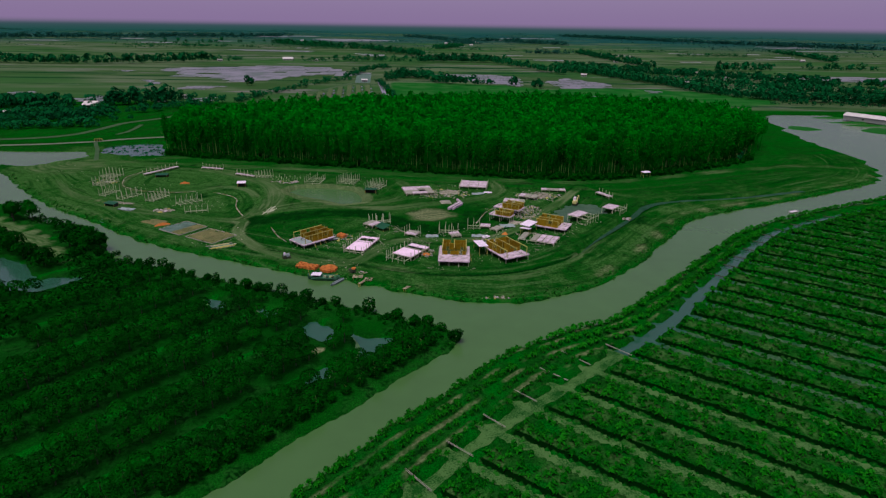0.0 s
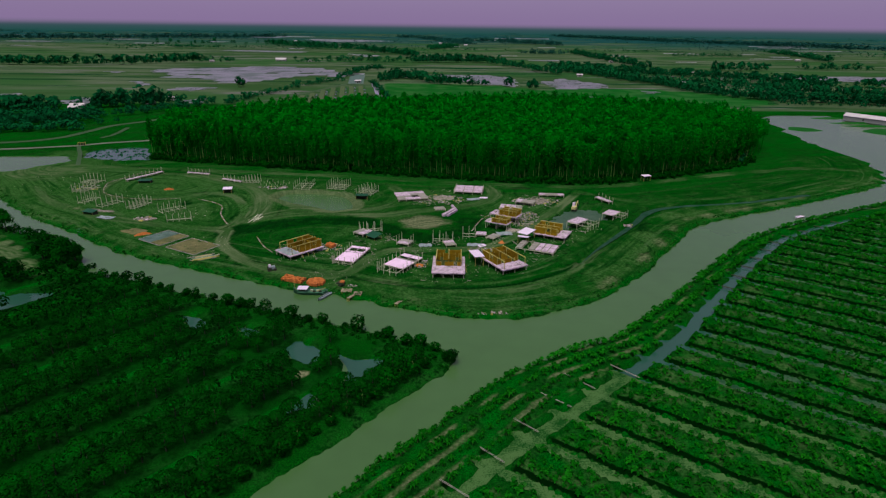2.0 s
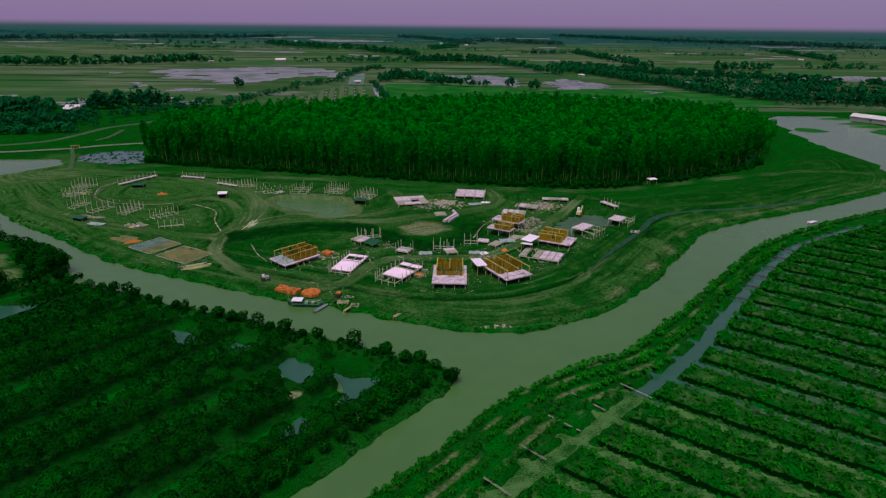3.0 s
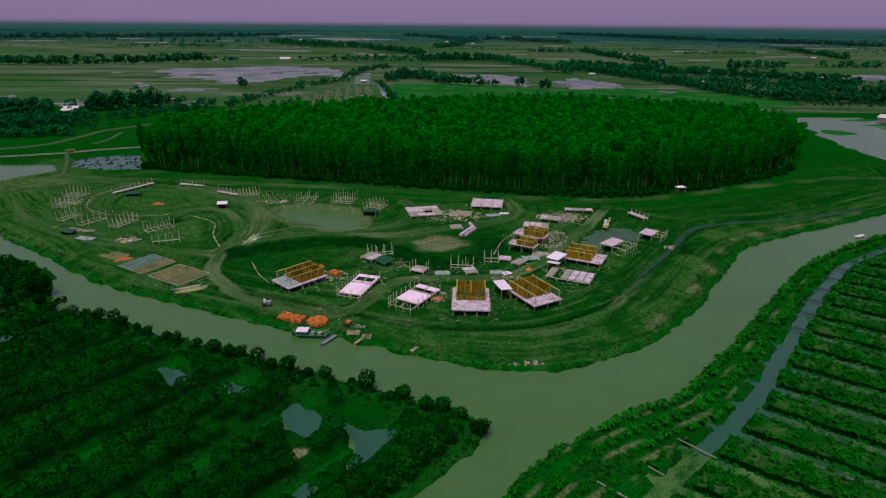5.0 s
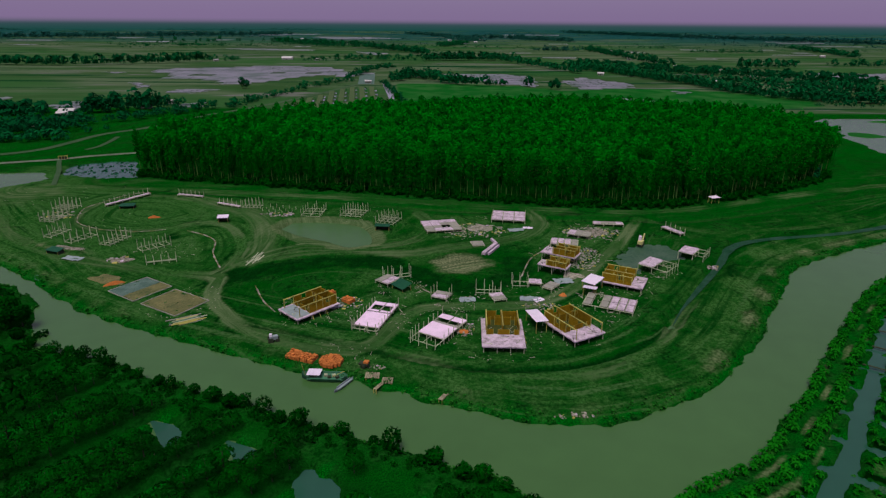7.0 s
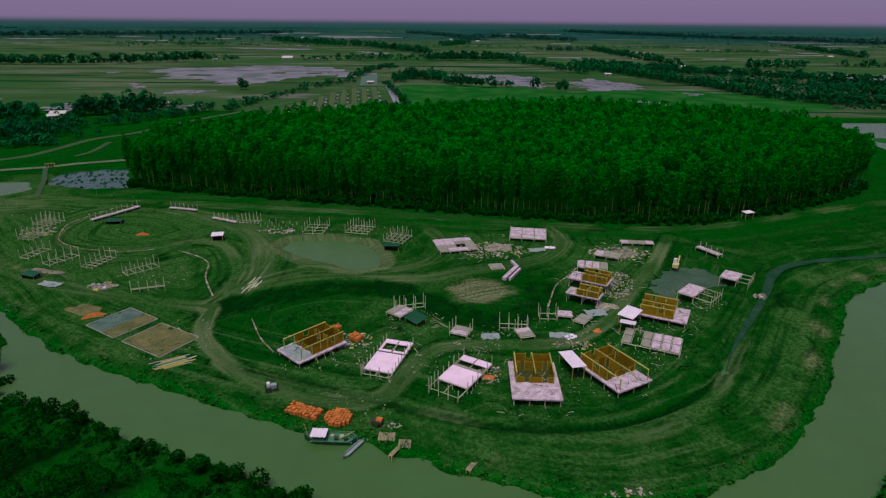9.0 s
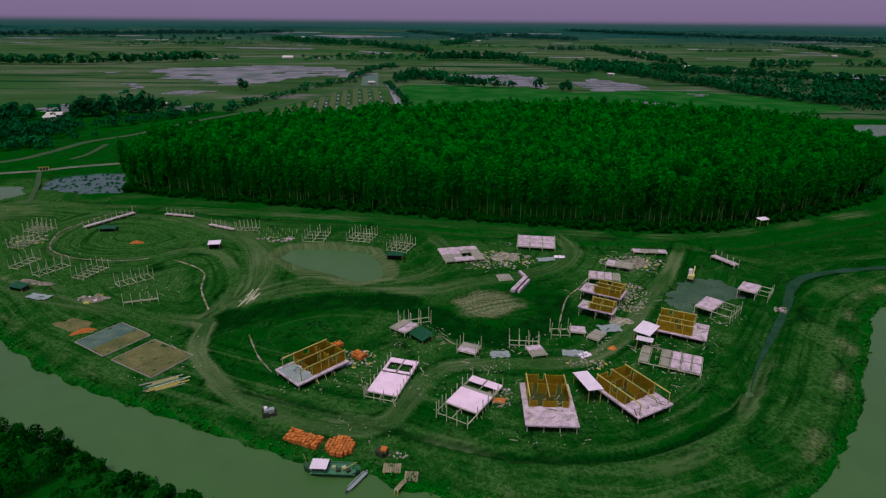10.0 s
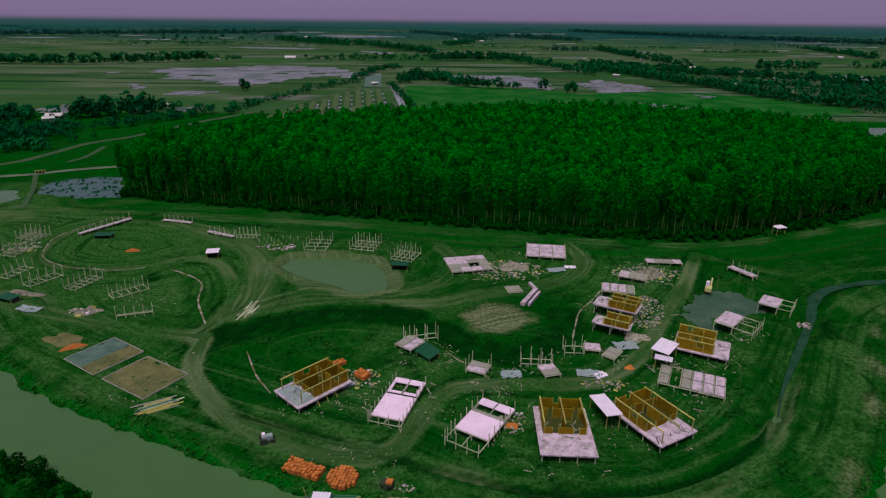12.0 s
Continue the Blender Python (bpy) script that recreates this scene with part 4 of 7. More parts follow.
keep = (pen_in > 2.8) & (pen_in < 400) & (spots[:, 1] > 15) & (spots[:, 0] > -118) & (spots[:, 0] > -75 - 0.9 * (spots[:, 1] - 60))
north, _ = line_distance(spots, np.array([(8.3, 113.1), (-15.7, 123.9), (-38.8, 133.8), (-64, 145.5), (-81, 151)], float))
keep &= north > 6.5
for pool in ORCHARD_POOLS:
    keep &= shore_distance(spots, pool) < -1.9
keep &= shore_distance(spots, WEST_FIELD) < -2
keep &= np.hypot(spots[:, 0] + 16.5, spots[:, 1] - 102.7) > 2.8
keep &= r.random(len(spots)) > 0.03 + 0.08 * wobble(spots, 18, 70)
spots = spots[keep]
order = np.argsort(np.hypot(spots[:, 0], spots[:, 1] - 90))
single, rest = spots[order[:300]], spots[order[300:]]
spread(orchard_kinds, np.column_stack([single, ground_many(single) - 0.05]), 9, 0.85, 1.12)
if len(rest):
    rest_z = ground_many(rest)
    cloud = scatter(leaf_cloud(120, (1.75, 1.75, 1.5), 1.7, 0.33, 140, tilt=0.34, low=-0.35, lump=0.14, hollow=0.8), np.column_stack([rest, rest_z]), np.random.default_rng(3).uniform(0.8, 1.15, len(rest)), 141)
    tagged(new("orchard_thicket", quads_mesh("orchard_thicket", cloud, LEAF_ORCHARD)), "dense dark rows of distant orchard trees", "trees", kind="stuff")

# trees on the peninsula's outer bank
bank_kinds = [tree_kind("bank_tree", "small bushy tree on the grassy river bank", 2.3 + 0.6 * k, 0.10, (1.35 + 0.25 * k, 1.35 + 0.25 * k, 1.1 + 0.25 * k), LEAF_ORCHARD,
                        300, 0.27, 160 + k, "bank trees", 5, 1.15 + 0.35 * k) for k in range(3)]
bank = smooth_line([(9.5, 107), (7.4, 111.8), (-4.5, 117.2), (-16, 122.6), (-27, 126.8), (-39, 132.2), (-53.4, 137.8), (-64, 143.8), (-80, 149)], 3.2)
bank = bank + np.random.default_rng(5).uniform(-0.9, 0.9, bank.shape)
low_bank = smooth_line([(5.3, 105.3), (-4.8, 93.6), (-13.2, 83.9), (-21.6, 74.2), (-29.2, 65.6)], 2.6) + np.random.default_rng(6).uniform(-0.5, 0.5, (1, 2))
clump = np.array([(-96, 168), (-102, 173), (-129, 186), (-132, 192), (-121, 184), (-116, 180), (-84, 152), (-81, 154)], float)
shade_kinds = [tree_kind("shade_tree", "large spreading dark tree on the west river bank", 5.6 + 0.8 * k, 0.2, (2.5 + 0.2 * k, 2.5 + 0.2 * k, 2.2 + 0.2 * k), LEAF_ORCHARD,
                         620, 0.30, 175 + k, "west bank trees", 5, 3.0 + 0.4 * k, DARK, tilt=0.4, low=-0.5) for k in range(3)]
shade = np.array([(-94.5, 157.3), (-91.5, 155.8), (-88.8, 155.4), (-86.0, 156.8), (-90.0, 158.5), (-125.2, 180.7), (-122, 183.4), (-128, 184), (-119.5, 181), (-110.4, 156.0), (-106, 152.5), (-97.9, 145.7),
                  (-93.2, 144.0), (-101.5, 148.5), (-115, 160.5), (-120, 165), (-87.0, 146.9)], float)
spread(shade_kinds, np.column_stack([shade, ground_many(shade) - 0.05]), 13, 0.7, 1.1)
all_bank = np.vstack([bank, low_bank, clump])
spread(bank_kinds, np.column_stack([all_bank, ground_many(all_bank) - 0.05]), 12, 0.6, 1.1)
hedge = np.vstack([smooth_line(bank, 1.3) + (0.3, -1.2), smooth_line(bank, 1.5) + (-0.4, -3.0)])
hedge = hedge + np.random.default_rng(14).uniform(-0.8, 0.8, hedge.shape)
cloud = scatter(leaf_cloud(46, (0.95, 0.95, 0.65), 0.5, 0.24, 170, hollow=0.3), np.column_stack([hedge, ground_many(hedge)]), np.random.default_rng(15).uniform(0.4, 1.15, len(hedge)), 171)
tagged(new("bank_hedge", quads_mesh("bank_hedge", cloud, LEAF_ORCHARD)), "low tangled shrubs along the orchard bank", "shrubs", kind="stuff")

# ---- right bank: levee plants and planted beds ----
def frond_cloud(fronds, length, height, seed, blade=1.0):
    """A young palm: arching fronds of loose blades from one crown."""
    r = np.random.default_rng(seed)
    out = []
    for k in range(fronds):
        a, lift = math.tau * k / fronds + r.uniform(-0.3, 0.3), r.uniform(0.35, 1.2)
        way, cross = np.array((math.cos(a), math.sin(a), 0)), np.array((-math.sin(a), math.cos(a), 0))
        spine = [np.array((0, 0, height)) + way * length * t + np.array((0, 0, length * (lift * t - (lift + 0.25) * t * t))) for t in (0.05, 0.4, 0.75, 1.0)]
        for (p, q), w in zip(zip(spine, spine[1:]), (0.16, 0.26, 0.14)):
            w *= blade
            out += [p - cross * w, q - cross * w * 0.8, q + cross * w * 0.8, p + cross * w]
    stem_w = 0.09
    for d in ((1, 0), (0, 1)):
        v = np.array((d[0], d[1], 0)) * stem_w
        out += [-v, v, v * 0.7 + (0, 0, height), -v * 0.7 + (0, 0, height)]
    return np.array(out)


def plant_kind(name, label, cloud, group):
    t = thing(name, label, "plant", group)
    leaves, stem_part = cloud[:-8], cloud[-8:]
    part("fronds", quads_mesh("fronds", leaves, LEAF_YOUNG), t)
    part("stem", quads_mesh("stem", stem_part, BARK), t)
    return t


levee_kinds = [plant_kind("young_palm", "young palm with arching green fronds on the levee", np.vstack([leaf_cloud(40, (0.52, 0.52, 0.5), 0.72 + 0.1 * k, 0.21, 185 + k, hollow=0.3), frond_cloud(7, 0.62 + 0.08 * k, 0.6 + 0.12 * k, 180 + k, 0.5)]), "levee palms") for k in range(4)]
levee = []
r = np.random.default_rng(31)
for off in (0.6, 1.5, 4.4, 5.0, 7.8, 10.4):
    d = np.gradient(RIGHT_SHORE, axis=0)
    nrm = np.stack([d[:, 1], -d[:, 0]], 1) / np.linalg.norm(d, axis=1)[:, None]
    line = smooth_line(RIGHT_SHORE + nrm * off, 1.25)
    levee.append(line + r.uniform(-0.35, 0.35, line.shape))
levee = np.vstack(levee)
to_ditch, _ = line_distance(levee, FIELD_DITCH)
levee = levee[(to_ditch > 1.8) & (levee[:, 1] > 5) & (levee[:, 0] < 260) & (r.random(len(levee)) > 0.12)]
order = np.argsort(np.hypot(levee[:, 0] - 10, levee[:, 1] - 70))
near_l, far_l = levee[order[:290]], levee[order[290:]]
spread(levee_kinds, np.column_stack([near_l, ground_many(near_l) - 0.03]), 15, 0.6, 1.0)
cloud = scatter(np.vstack([frond_cloud(7, 0.8, 0.9, 190, 0.6), leaf_cloud(16, (0.55, 0.55, 0.5), 0.85, 0.3, 191)]), np.column_stack([far_l, ground_many(far_l)]),
                r.uniform(0.7, 1.25, len(far_l)), 192)
tagged(new("levee_plants", quads_mesh("levee_plants", cloud, LEAF_YOUNG)), "bushy green plants along the river levee", "plants", kind="stuff")

beds = []
FIELD_SIDE = np.vstack([FIELD_DITCH, [(20000, 580), (20000, -18000), (-60, -18000)]])
for k in range(-7, 34):
    for ph in (0.14, 0.25, 0.37, 0.50, 0.62, 0.72):
        q = 56.2 + 8.64 * (k + ph)
        for s in np.arange(-120, 190, 1.35):
            beds.append(ACROSS * q + BED * (s + r.uniform(-0.6, 0.6)) + ACROSS * r.uniform(-0.4, 0.4))
beds = np.array(beds)
beds = beds[(beds[:, 1] > 0) & (beds[:, 0] < 200) & (beds[:, 1] < 215) & (np.abs(beds[:, 0]) < 60 + 0.75 * beds[:, 1])]
to_ditch, _ = line_distance(beds, FIELD_DITCH)
beds = beds[inside(beds, FIELD_SIDE) & (to_ditch > 2.2)]
thin_out = 0.12 + 0.14 * wobble(beds, 25, 40) + 0.10 * wobble(beds, 6, 41) + 0.2 * (bed_phase(beds) > 0.45) + 0.22 * step_up(beds @ ACROSS, 105, 125)
beds = beds[r.random(len(beds)) > thin_out]
bed_z = ground_many(beds)
masses, tones = [], []
for k in range(3):
    t = np.vstack([leaf_cloud(18, (0.85, 0.85, 0.6), 0.55, 0.33, 200 + k, hollow=0.45, low=-0.2), frond_cloud(3, 0.95, 0.5, 210 + k)])
    here = np.column_stack([beds, bed_z])[k::3]
    masses.append(scatter(t, here, 0.42 + 0.46 * r.random(len(here)) ** 1.5, 220 + k))
    tones.append(np.repeat(r.normal(0.0, 0.2, len(here)), len(t)))
tagged(new("field_shrubs", quads_mesh("field_shrubs", np.vstack(masses), LEAF_YOUNG, tone=np.concatenate(tones))), "low green shrubs planted on raised beds", "shrubs", kind="stuff")
mats = []
for k in range(-2, 34):
    for s in np.arange(-120, 190, 1.1):
        mats.append(ACROSS * (56.2 + 8.64 * (k + 0.9 + r.uniform(-0.13, 0.13))) + BED * (s + r.uniform(-0.8, 0.8)))
mats = np.array(mats)
mats = mats[inside(mats, FIELD_SIDE) & (mats[:, 0] < 180) & (mats[:, 1] > 20)]
mats = mats[r.random(len(mats)) < 0.5 + 0.4 * wobble(mats, 22, 43)]
cloud = scatter(leaf_cloud(7, (0.55, 0.55, 0.08), 0.08, 0.3, 215, hollow=0.1, tilt=0.2), np.column_stack([mats, np.full(len(mats), WATER_Z + 0.04)]), r.uniform(0.4, 1.1, len(mats)), 216)
tagged(new("floating_weed", quads_mesh("floating_weed", cloud, GRASS_BLADE)), "green weed floating in the channels between beds", "weeds", kind="stuff")

# footbridges of bamboo poles over the ditch
for a, b in (((30.7, 102.6), (34.4, 98.5)), ((40, 105.5), (43.2, 102)), ((25.6, 96.5), (29.1, 93.2)), ((20.0, 89.4), (22.6, 86.8)),
             ((13.3, 83.3), (16.6, 79.9)), ((8.1, 75.8), (11.2, 73.1)), ((2.1, 69.7), (5.2, 66.2))):
    va, vb = Vector(a), Vector(b)
    bridge = thing("footbridge", "pale bamboo pole footbridge over a weedy ditch", "footbridge", "ditch footbridges",
                   Matrix.Translation((*((va + vb) / 2), 0.12)) @ Matrix.Rotation(math.atan2(vb.y - va.y, vb.x - va.x), 4, "Z"))
    span = (vb - va).length + 0.6
    for off in (-0.1, 0.1):
        part("pole", solid("pole", CONCRETE_OLD, (span + 0.6, 0.07, 0.07), 0.02), bridge, at=pose(0, off, 0.06))
    for e in (-0.5, 0.5):
        part("bearer", solid("bearer", DARK, (0.12, 0.5, 0.2), 0.02), bridge, at=pose(e * (span - 0.6), 0, -0.14))

# dark pole crossings where the beds' trenches meet the open ditch
fine_ditch = smooth_line(FIELD_DITCH[2:], 0.4)
ditch_phase = (fine_ditch @ ACROSS - 56.2) / 8.64 - 0.08
for k in range(12, 26):
    i = int(np.argmin(np.abs(ditch_phase - k)))
    x, y = fine_ditch[i]
    if not 44 < x < 150:
        continue
    crossing = thing("pole_crossing", "dark timber poles laid across the open ditch", "footbridge", "ditch pole crossings",
                     Matrix.Translation((x, y, -0.12)) @ Matrix.Rotation(math.atan2(BED[1], BED[0]), 4, "Z"))
    for off in (-0.28, 0.0, 0.26):
        part("pole", solid("pole", DARK, (5.2, 0.13, 0.12), 0.03), crossing, at=pose(0, off * 0.6, 0.02 * off, 0, 0, 4 * off))

# ---- bank grass: ragged tufts along the shores ----
tufts = []
r = np.random.default_rng(41)
for line, inset in ((island_line, (-0.3, 2.4)), (RIGHT_SHORE[:-2], (-0.2, 1.2)), (PENINSULA[:40], (-0.2, 1.6))):
    for _ in range(5):
        fine_line = smooth_line(line, 1.3)
        d = np.gradient(fine_line, axis=0)
        nrm = np.stack([-d[:, 1], d[:, 0]], 1) / (np.linalg.norm(d, axis=1)[:, None] + 1e-9)
        for sgn in (1, -1):
            tufts.append(fine_line + sgn * nrm * r.uniform(inset[0], inset[1], (len(fine_line), 1)) + r.uniform(-0.6, 0.6, fine_line.shape))
tufts = np.vstack(tufts)
tufts = tufts[(np.abs(tufts[:, 0]) < 200) & (tufts[:, 1] < 300)]
tz = ground_many(tufts)
ok = (tz > WATER_Z - 0.1) & (r.random(len(tufts)) < 0.55 + 0.4 * wobble(tufts, 12, 50))
cloud = scatter(leaf_cloud(16, (0.7, 0.7, 0.55), 0.3, 0.26, 230, hollow=0.2), np.column_stack([tufts, tz])[ok], r.uniform(0.3, 0.85, ok.sum()), 231)
tagged(new("bank_grass", quads_mesh("bank_grass", cloud, GRASS_BLADE)), "rough green grass along the water's edge", "grass", kind="stuff")
weeds = jitter_grid((-162, 280), (-118, 316), 1.7, 52)
weeds = weeds[(shore_distance(weeds, WEST_LAKE) > 0.5)]
weeds = weeds[r.random(len(weeds)) < 0.42 + 0.5 * wobble(weeds, 9, 53)]
cloud = scatter(leaf_cloud(12, (0.8, 0.8, 0.22), 0.1, 0.32, 232, hollow=0.1), np.column_stack([weeds, np.full(len(weeds), WATER_Z)]), r.uniform(0.4, 1.2, len(weeds)), 233)
tagged(new("lake_weeds", quads_mesh("lake_weeds", cloud, LEAF_FAR)), "clumps of dark weed floating on the lake", "weeds", kind="stuff")
# undergrowth at the forest's foot
edge = smooth_line(front_edge, 1.6)
edge = np.vstack([edge + r.uniform(-1.4, 1.4, edge.shape) + (0, o) for o in (-1.0, 0.6, 2.2, 3.6)])
edge = edge[np.hypot(edge[:, 0] - 93.9, edge[:, 1] - 246.4) > 5.0]
cloud = scatter(leaf_cloud(60, (1.3, 1.3, 1.5), 1.1, 0.42, 240, hollow=0.2), np.column_stack([edge, np.full(len(edge), 0.1)]), r.uniform(0.45, 1.35, len(edge)), 241)
tagged(new("undergrowth", quads_mesh("undergrowth", cloud, LEAF_ORCHARD)), "dark undergrowth at the foot of the forest", "undergrowth", kind="stuff")


# ---- building site ----
def corner(a, b, z=0.25):
    """The pose at corner a whose x runs to corner b; y is the depth."""
    return Matrix.Translation((a[0], a[1], z)) @ Matrix.Rotation(math.atan2(b[1] - a[1], b[0] - a[0]), 4, "Z")


def gap(a, b):
    return math.hypot(b[0] - a[0], b[1] - a[1])


CACHE = {}


def block(mat, *size):
    """A shared bevelled block, base on z = 0."""
    key = (mat.name, *[round(v, 2) for v in size])
    if key not in CACHE:
        CACHE[key] = solid("block", mat, size, 0.025)
    return CACHE[key]


def posts(owner, spots_xy, z0, z1, mat=None, thick=0.16, seed=0, uneven=0.0):
    r = random.Random(seed)
    for x, y in spots_xy:
        h = round(z1 - z0 + r.uniform(-uneven, uneven), 1)
        part("post", block(mat or POST, thick, thick, h), owner, at=pose(x, y, z0, r.uniform(-1, 1), r.uniform(-1, 1), 0))


def even(n, length, inset=0.2):
    return [inset + (length - 2 * inset) * k / max(1, n - 1) for k in range(n)]


def beam(owner, p, q, z, mat=None, w=0.16, h=0.2, name="beam"):
    length = math.hypot(q[0] - p[0], q[1] - p[1])
    part(name, block(mat or POST, length, w, h), owner,
         at=pose((p[0] + q[0]) / 2, (p[1] + q[1]) / 2, z, 0, 0, math.degrees(math.atan2(q[1] - p[1], q[0] - p[0]))))


def wall_mesh(length, high, openings, thick=0.16):
    """A brick wall along x with openings cut through: (start, end, sill, head)."""
    xs_ = sorted({0, length, *[v for o in openings for v in o[:2]]})
    bm = bmesh.new()
    for x0, x1 in zip(xs_, xs_[1:]):
        hole = [o for o in openings if o[0] <= x0 and x1 <= o[1]]
        spans = [(0, high)] if not hole else [(0, hole[0][2]), (hole[0][3], high)]
        for z0, z1 in spans:
            if z1 - z0 < 0.05:
                continue
            made = bmesh.ops.create_cube(bm, size=1)["verts"]
            for v in made:
                v.co = Vector(((x0 + x1) / 2 + v.co.x * (x1 - x0), v.co.y * thick, (z0 + z1) / 2 + v.co.z * (z1 - z0)))
    bmesh.ops.remove_doubles(bm, verts=bm.verts[:], dist=0.001)
    me = bpy.data.meshes.new("wall")
    bm.to_mesh(me)
    bm.free()
    me.materials.append(BRICK)
    return me


def wall(owner, p, q, z, high, openings=()):
    length = gap(p, q)
    made = part("wall", wall_mesh(length, high, [tuple(o) for o in openings]), owner, at=pose(p[0], p[1], z, 0, 0, math.degrees(math.atan2(q[1] - p[1], q[0] - p[0]))))
    for x0, x1, sill, head in openings:
        for x in (x0 + 0.05, x1 - 0.05):
            part("jamb", block(TIMBER, 0.08, 0.2, head - sill), made, at=pose(x, 0, sill))
        if head < high - 0.1:
            part("lintel", block(TIMBER, x1 - x0 + 0.3, 0.2, 0.1), made, at=pose((x0 + x1) / 2, 0, head - 0.02))


def litter(owner, w, d, z, n, seed, x0=0.0, y0=0.0, mats=None):
    """Loose boards and bars left lying on a deck: parts of it while it is being built."""
    r = random.Random(seed)
    for _ in range(n):
        part("board", block(r.choice(mats or (POST, CONCRETE_OLD, DARK)), round(r.uniform(0.5, 1.9), 1), 0.12, 0.05), owner,
             at=pose(x0 + r.uniform(0.6, w - 0.6), y0 + r.uniform(0.5, d - 0.5), z + r.uniform(0.0, 0.05), 0, 0, r.uniform(0, 180)))


def stilt_house(a, b, depth, label, deck=2.05, room=0.36, high=2.5, middle=(0.5,), cross=(0.62,), side=1.1, seed=1, braces=True, reach=0.3, strips=None):
    """A house being built: a concrete deck on posts, brick rooms with no roof, timber wall plates."""
    w = gap(a, b)
    h = thing("stilt_house", label, "house", "houses under construction", corner(a, b))
    floor = part("deck", block(CONCRETE, w, depth, 0.16), h, "pale concrete deck", at=pose(w / 2, depth / 2, deck))
    for x in (0.12, w - 0.12):
        beam(h, (x, 0.1), (x, depth - 0.1), deck - 0.14, CONCRETE, 0.2, 0.14, "edge_beam")
    for y in (0.12, depth - 0.12):
        beam(h, (0.24, y), (w - 0.24, y), deck - 0.14, CONCRETE, 0.2, 0.14, "edge_beam")
    nx, ny = max(3, round(w / 3.2) + 1), max(3, round(depth / 3.2) + 1)
    posts(h, [(x, y) for x in even(nx, w, 0.35) for y in even(ny, depth, 0.35)], -0.9, deck - 0.02, seed=seed)
    y0, y1, x0, x1 = depth * room, depth - 0.5, side, w - side
    z = deck + 0.16
    span = y1 - y0
    part("room_floor", block(EARTH_FLOOR, x1 - x0 - 0.2, span - 0.2, 0.03), floor, at=pose(0, (y0 + y1) / 2 - depth / 2, 0.158))
    wall(h, (x0, y0), (x0, y1), z, high, [(span * 0.25, span * 0.25 + 1.3, 0.9, 2.1)])
    wall(h, (x1, y0), (x1, y1), z, high, [(span * 0.6, span * 0.6 + 1.3, 0.9, 2.1)])
    wall(h, (x0 + 0.1, y1), (x1 - 0.1, y1), z, high, [((x1 - x0) * 0.3, (x1 - x0) * 0.3 + 1.0, 1.0, 2.1)])
    door = (x1 - x0)
    wall(h, (x0 + 0.1, y0), (x1 - 0.1, y0), z, high * 0.55, [(door * 0.18, door * 0.18 + 1.0, 0.0, high * 0.55), (door * 0.68, door * 0.68 + 1.0, 0.0, high * 0.55)])
    for m in middle:
        xm = x0 + (x1 - x0) * m
        wall(h, (xm, y0 + 0.1), (xm, y1 - 0.1), z, high, [(span * 0.4, span * 0.4 + 0.9, 0.0, 2.1)])
        beam(h, (xm, y0 - reach), (xm, y1 + 0.3), z + high, TIMBER, 0.2, 0.16, "wall_plate")
    for c in cross:
        yc = y0 + span * c
        wall(h, (x0 + 0.1, yc), (x1 - 0.1, yc), z, high * 0.9, [(door * 0.12, door * 0.12 + 0.9, 0.0, 2.0), (door * 0.75, door * 0.75 + 0.9, 0.0, 2.0)])
    for xe in (x0, x1):
        beam(h, (xe, y0 - reach), (xe, y1 + 0.3), z + high, TIMBER, 0.2, 0.16, "wall_plate")
    posts(h, [(x0, y0 - 0.2), (x1, y0 - 0.2), (x0, y1 + 0.15), (x1, y1 + 0.15)], z, z + high + 0.3, TIMBER, 0.16, seed)
    if reach > 1:
        posts(h, [(x0, y0 - reach + 0.1), (x1, y0 - reach + 0.1)], z, z + high, TIMBER, 0.14, seed)
    for k in range(1, int(span / 1.6)):
        posts(h, [(x0 - 0.14, y0 + 1.6 * k), (x1 + 0.14, y0 + 1.6 * k)], z, z + high, TIMBER, 0.12, seed)
    # scored bands on the open terrace, and loose boards
    n_band = max(4, int(y0 / 0.9))
    for k in range(n_band):
        part("floor_strip", block(strips or CONCRETE, w - 1.0, y0 / n_band - 0.12, 0.035), floor, at=pose(0, 0.3 + (y0 - 0.5) * (k + 0.5) / n_band - depth / 2, 0.158))
    litter(h, w, y0, z + 0.04, 9, seed)
    litter(h, x1 - x0, span, z + 0.03, 12, seed + 1, x0, y0, (BRICK, DARK, CONCRETE_OLD))
    for k in range(3 if braces else 0):
        part("prop", block(TIMBER, 0.1, 0.1, round(deck + 0.4, 1)), h, at=pose(w + 0.5, depth * (0.35 + 0.16 * k), -0.3, 0, -28, 0))
    return h


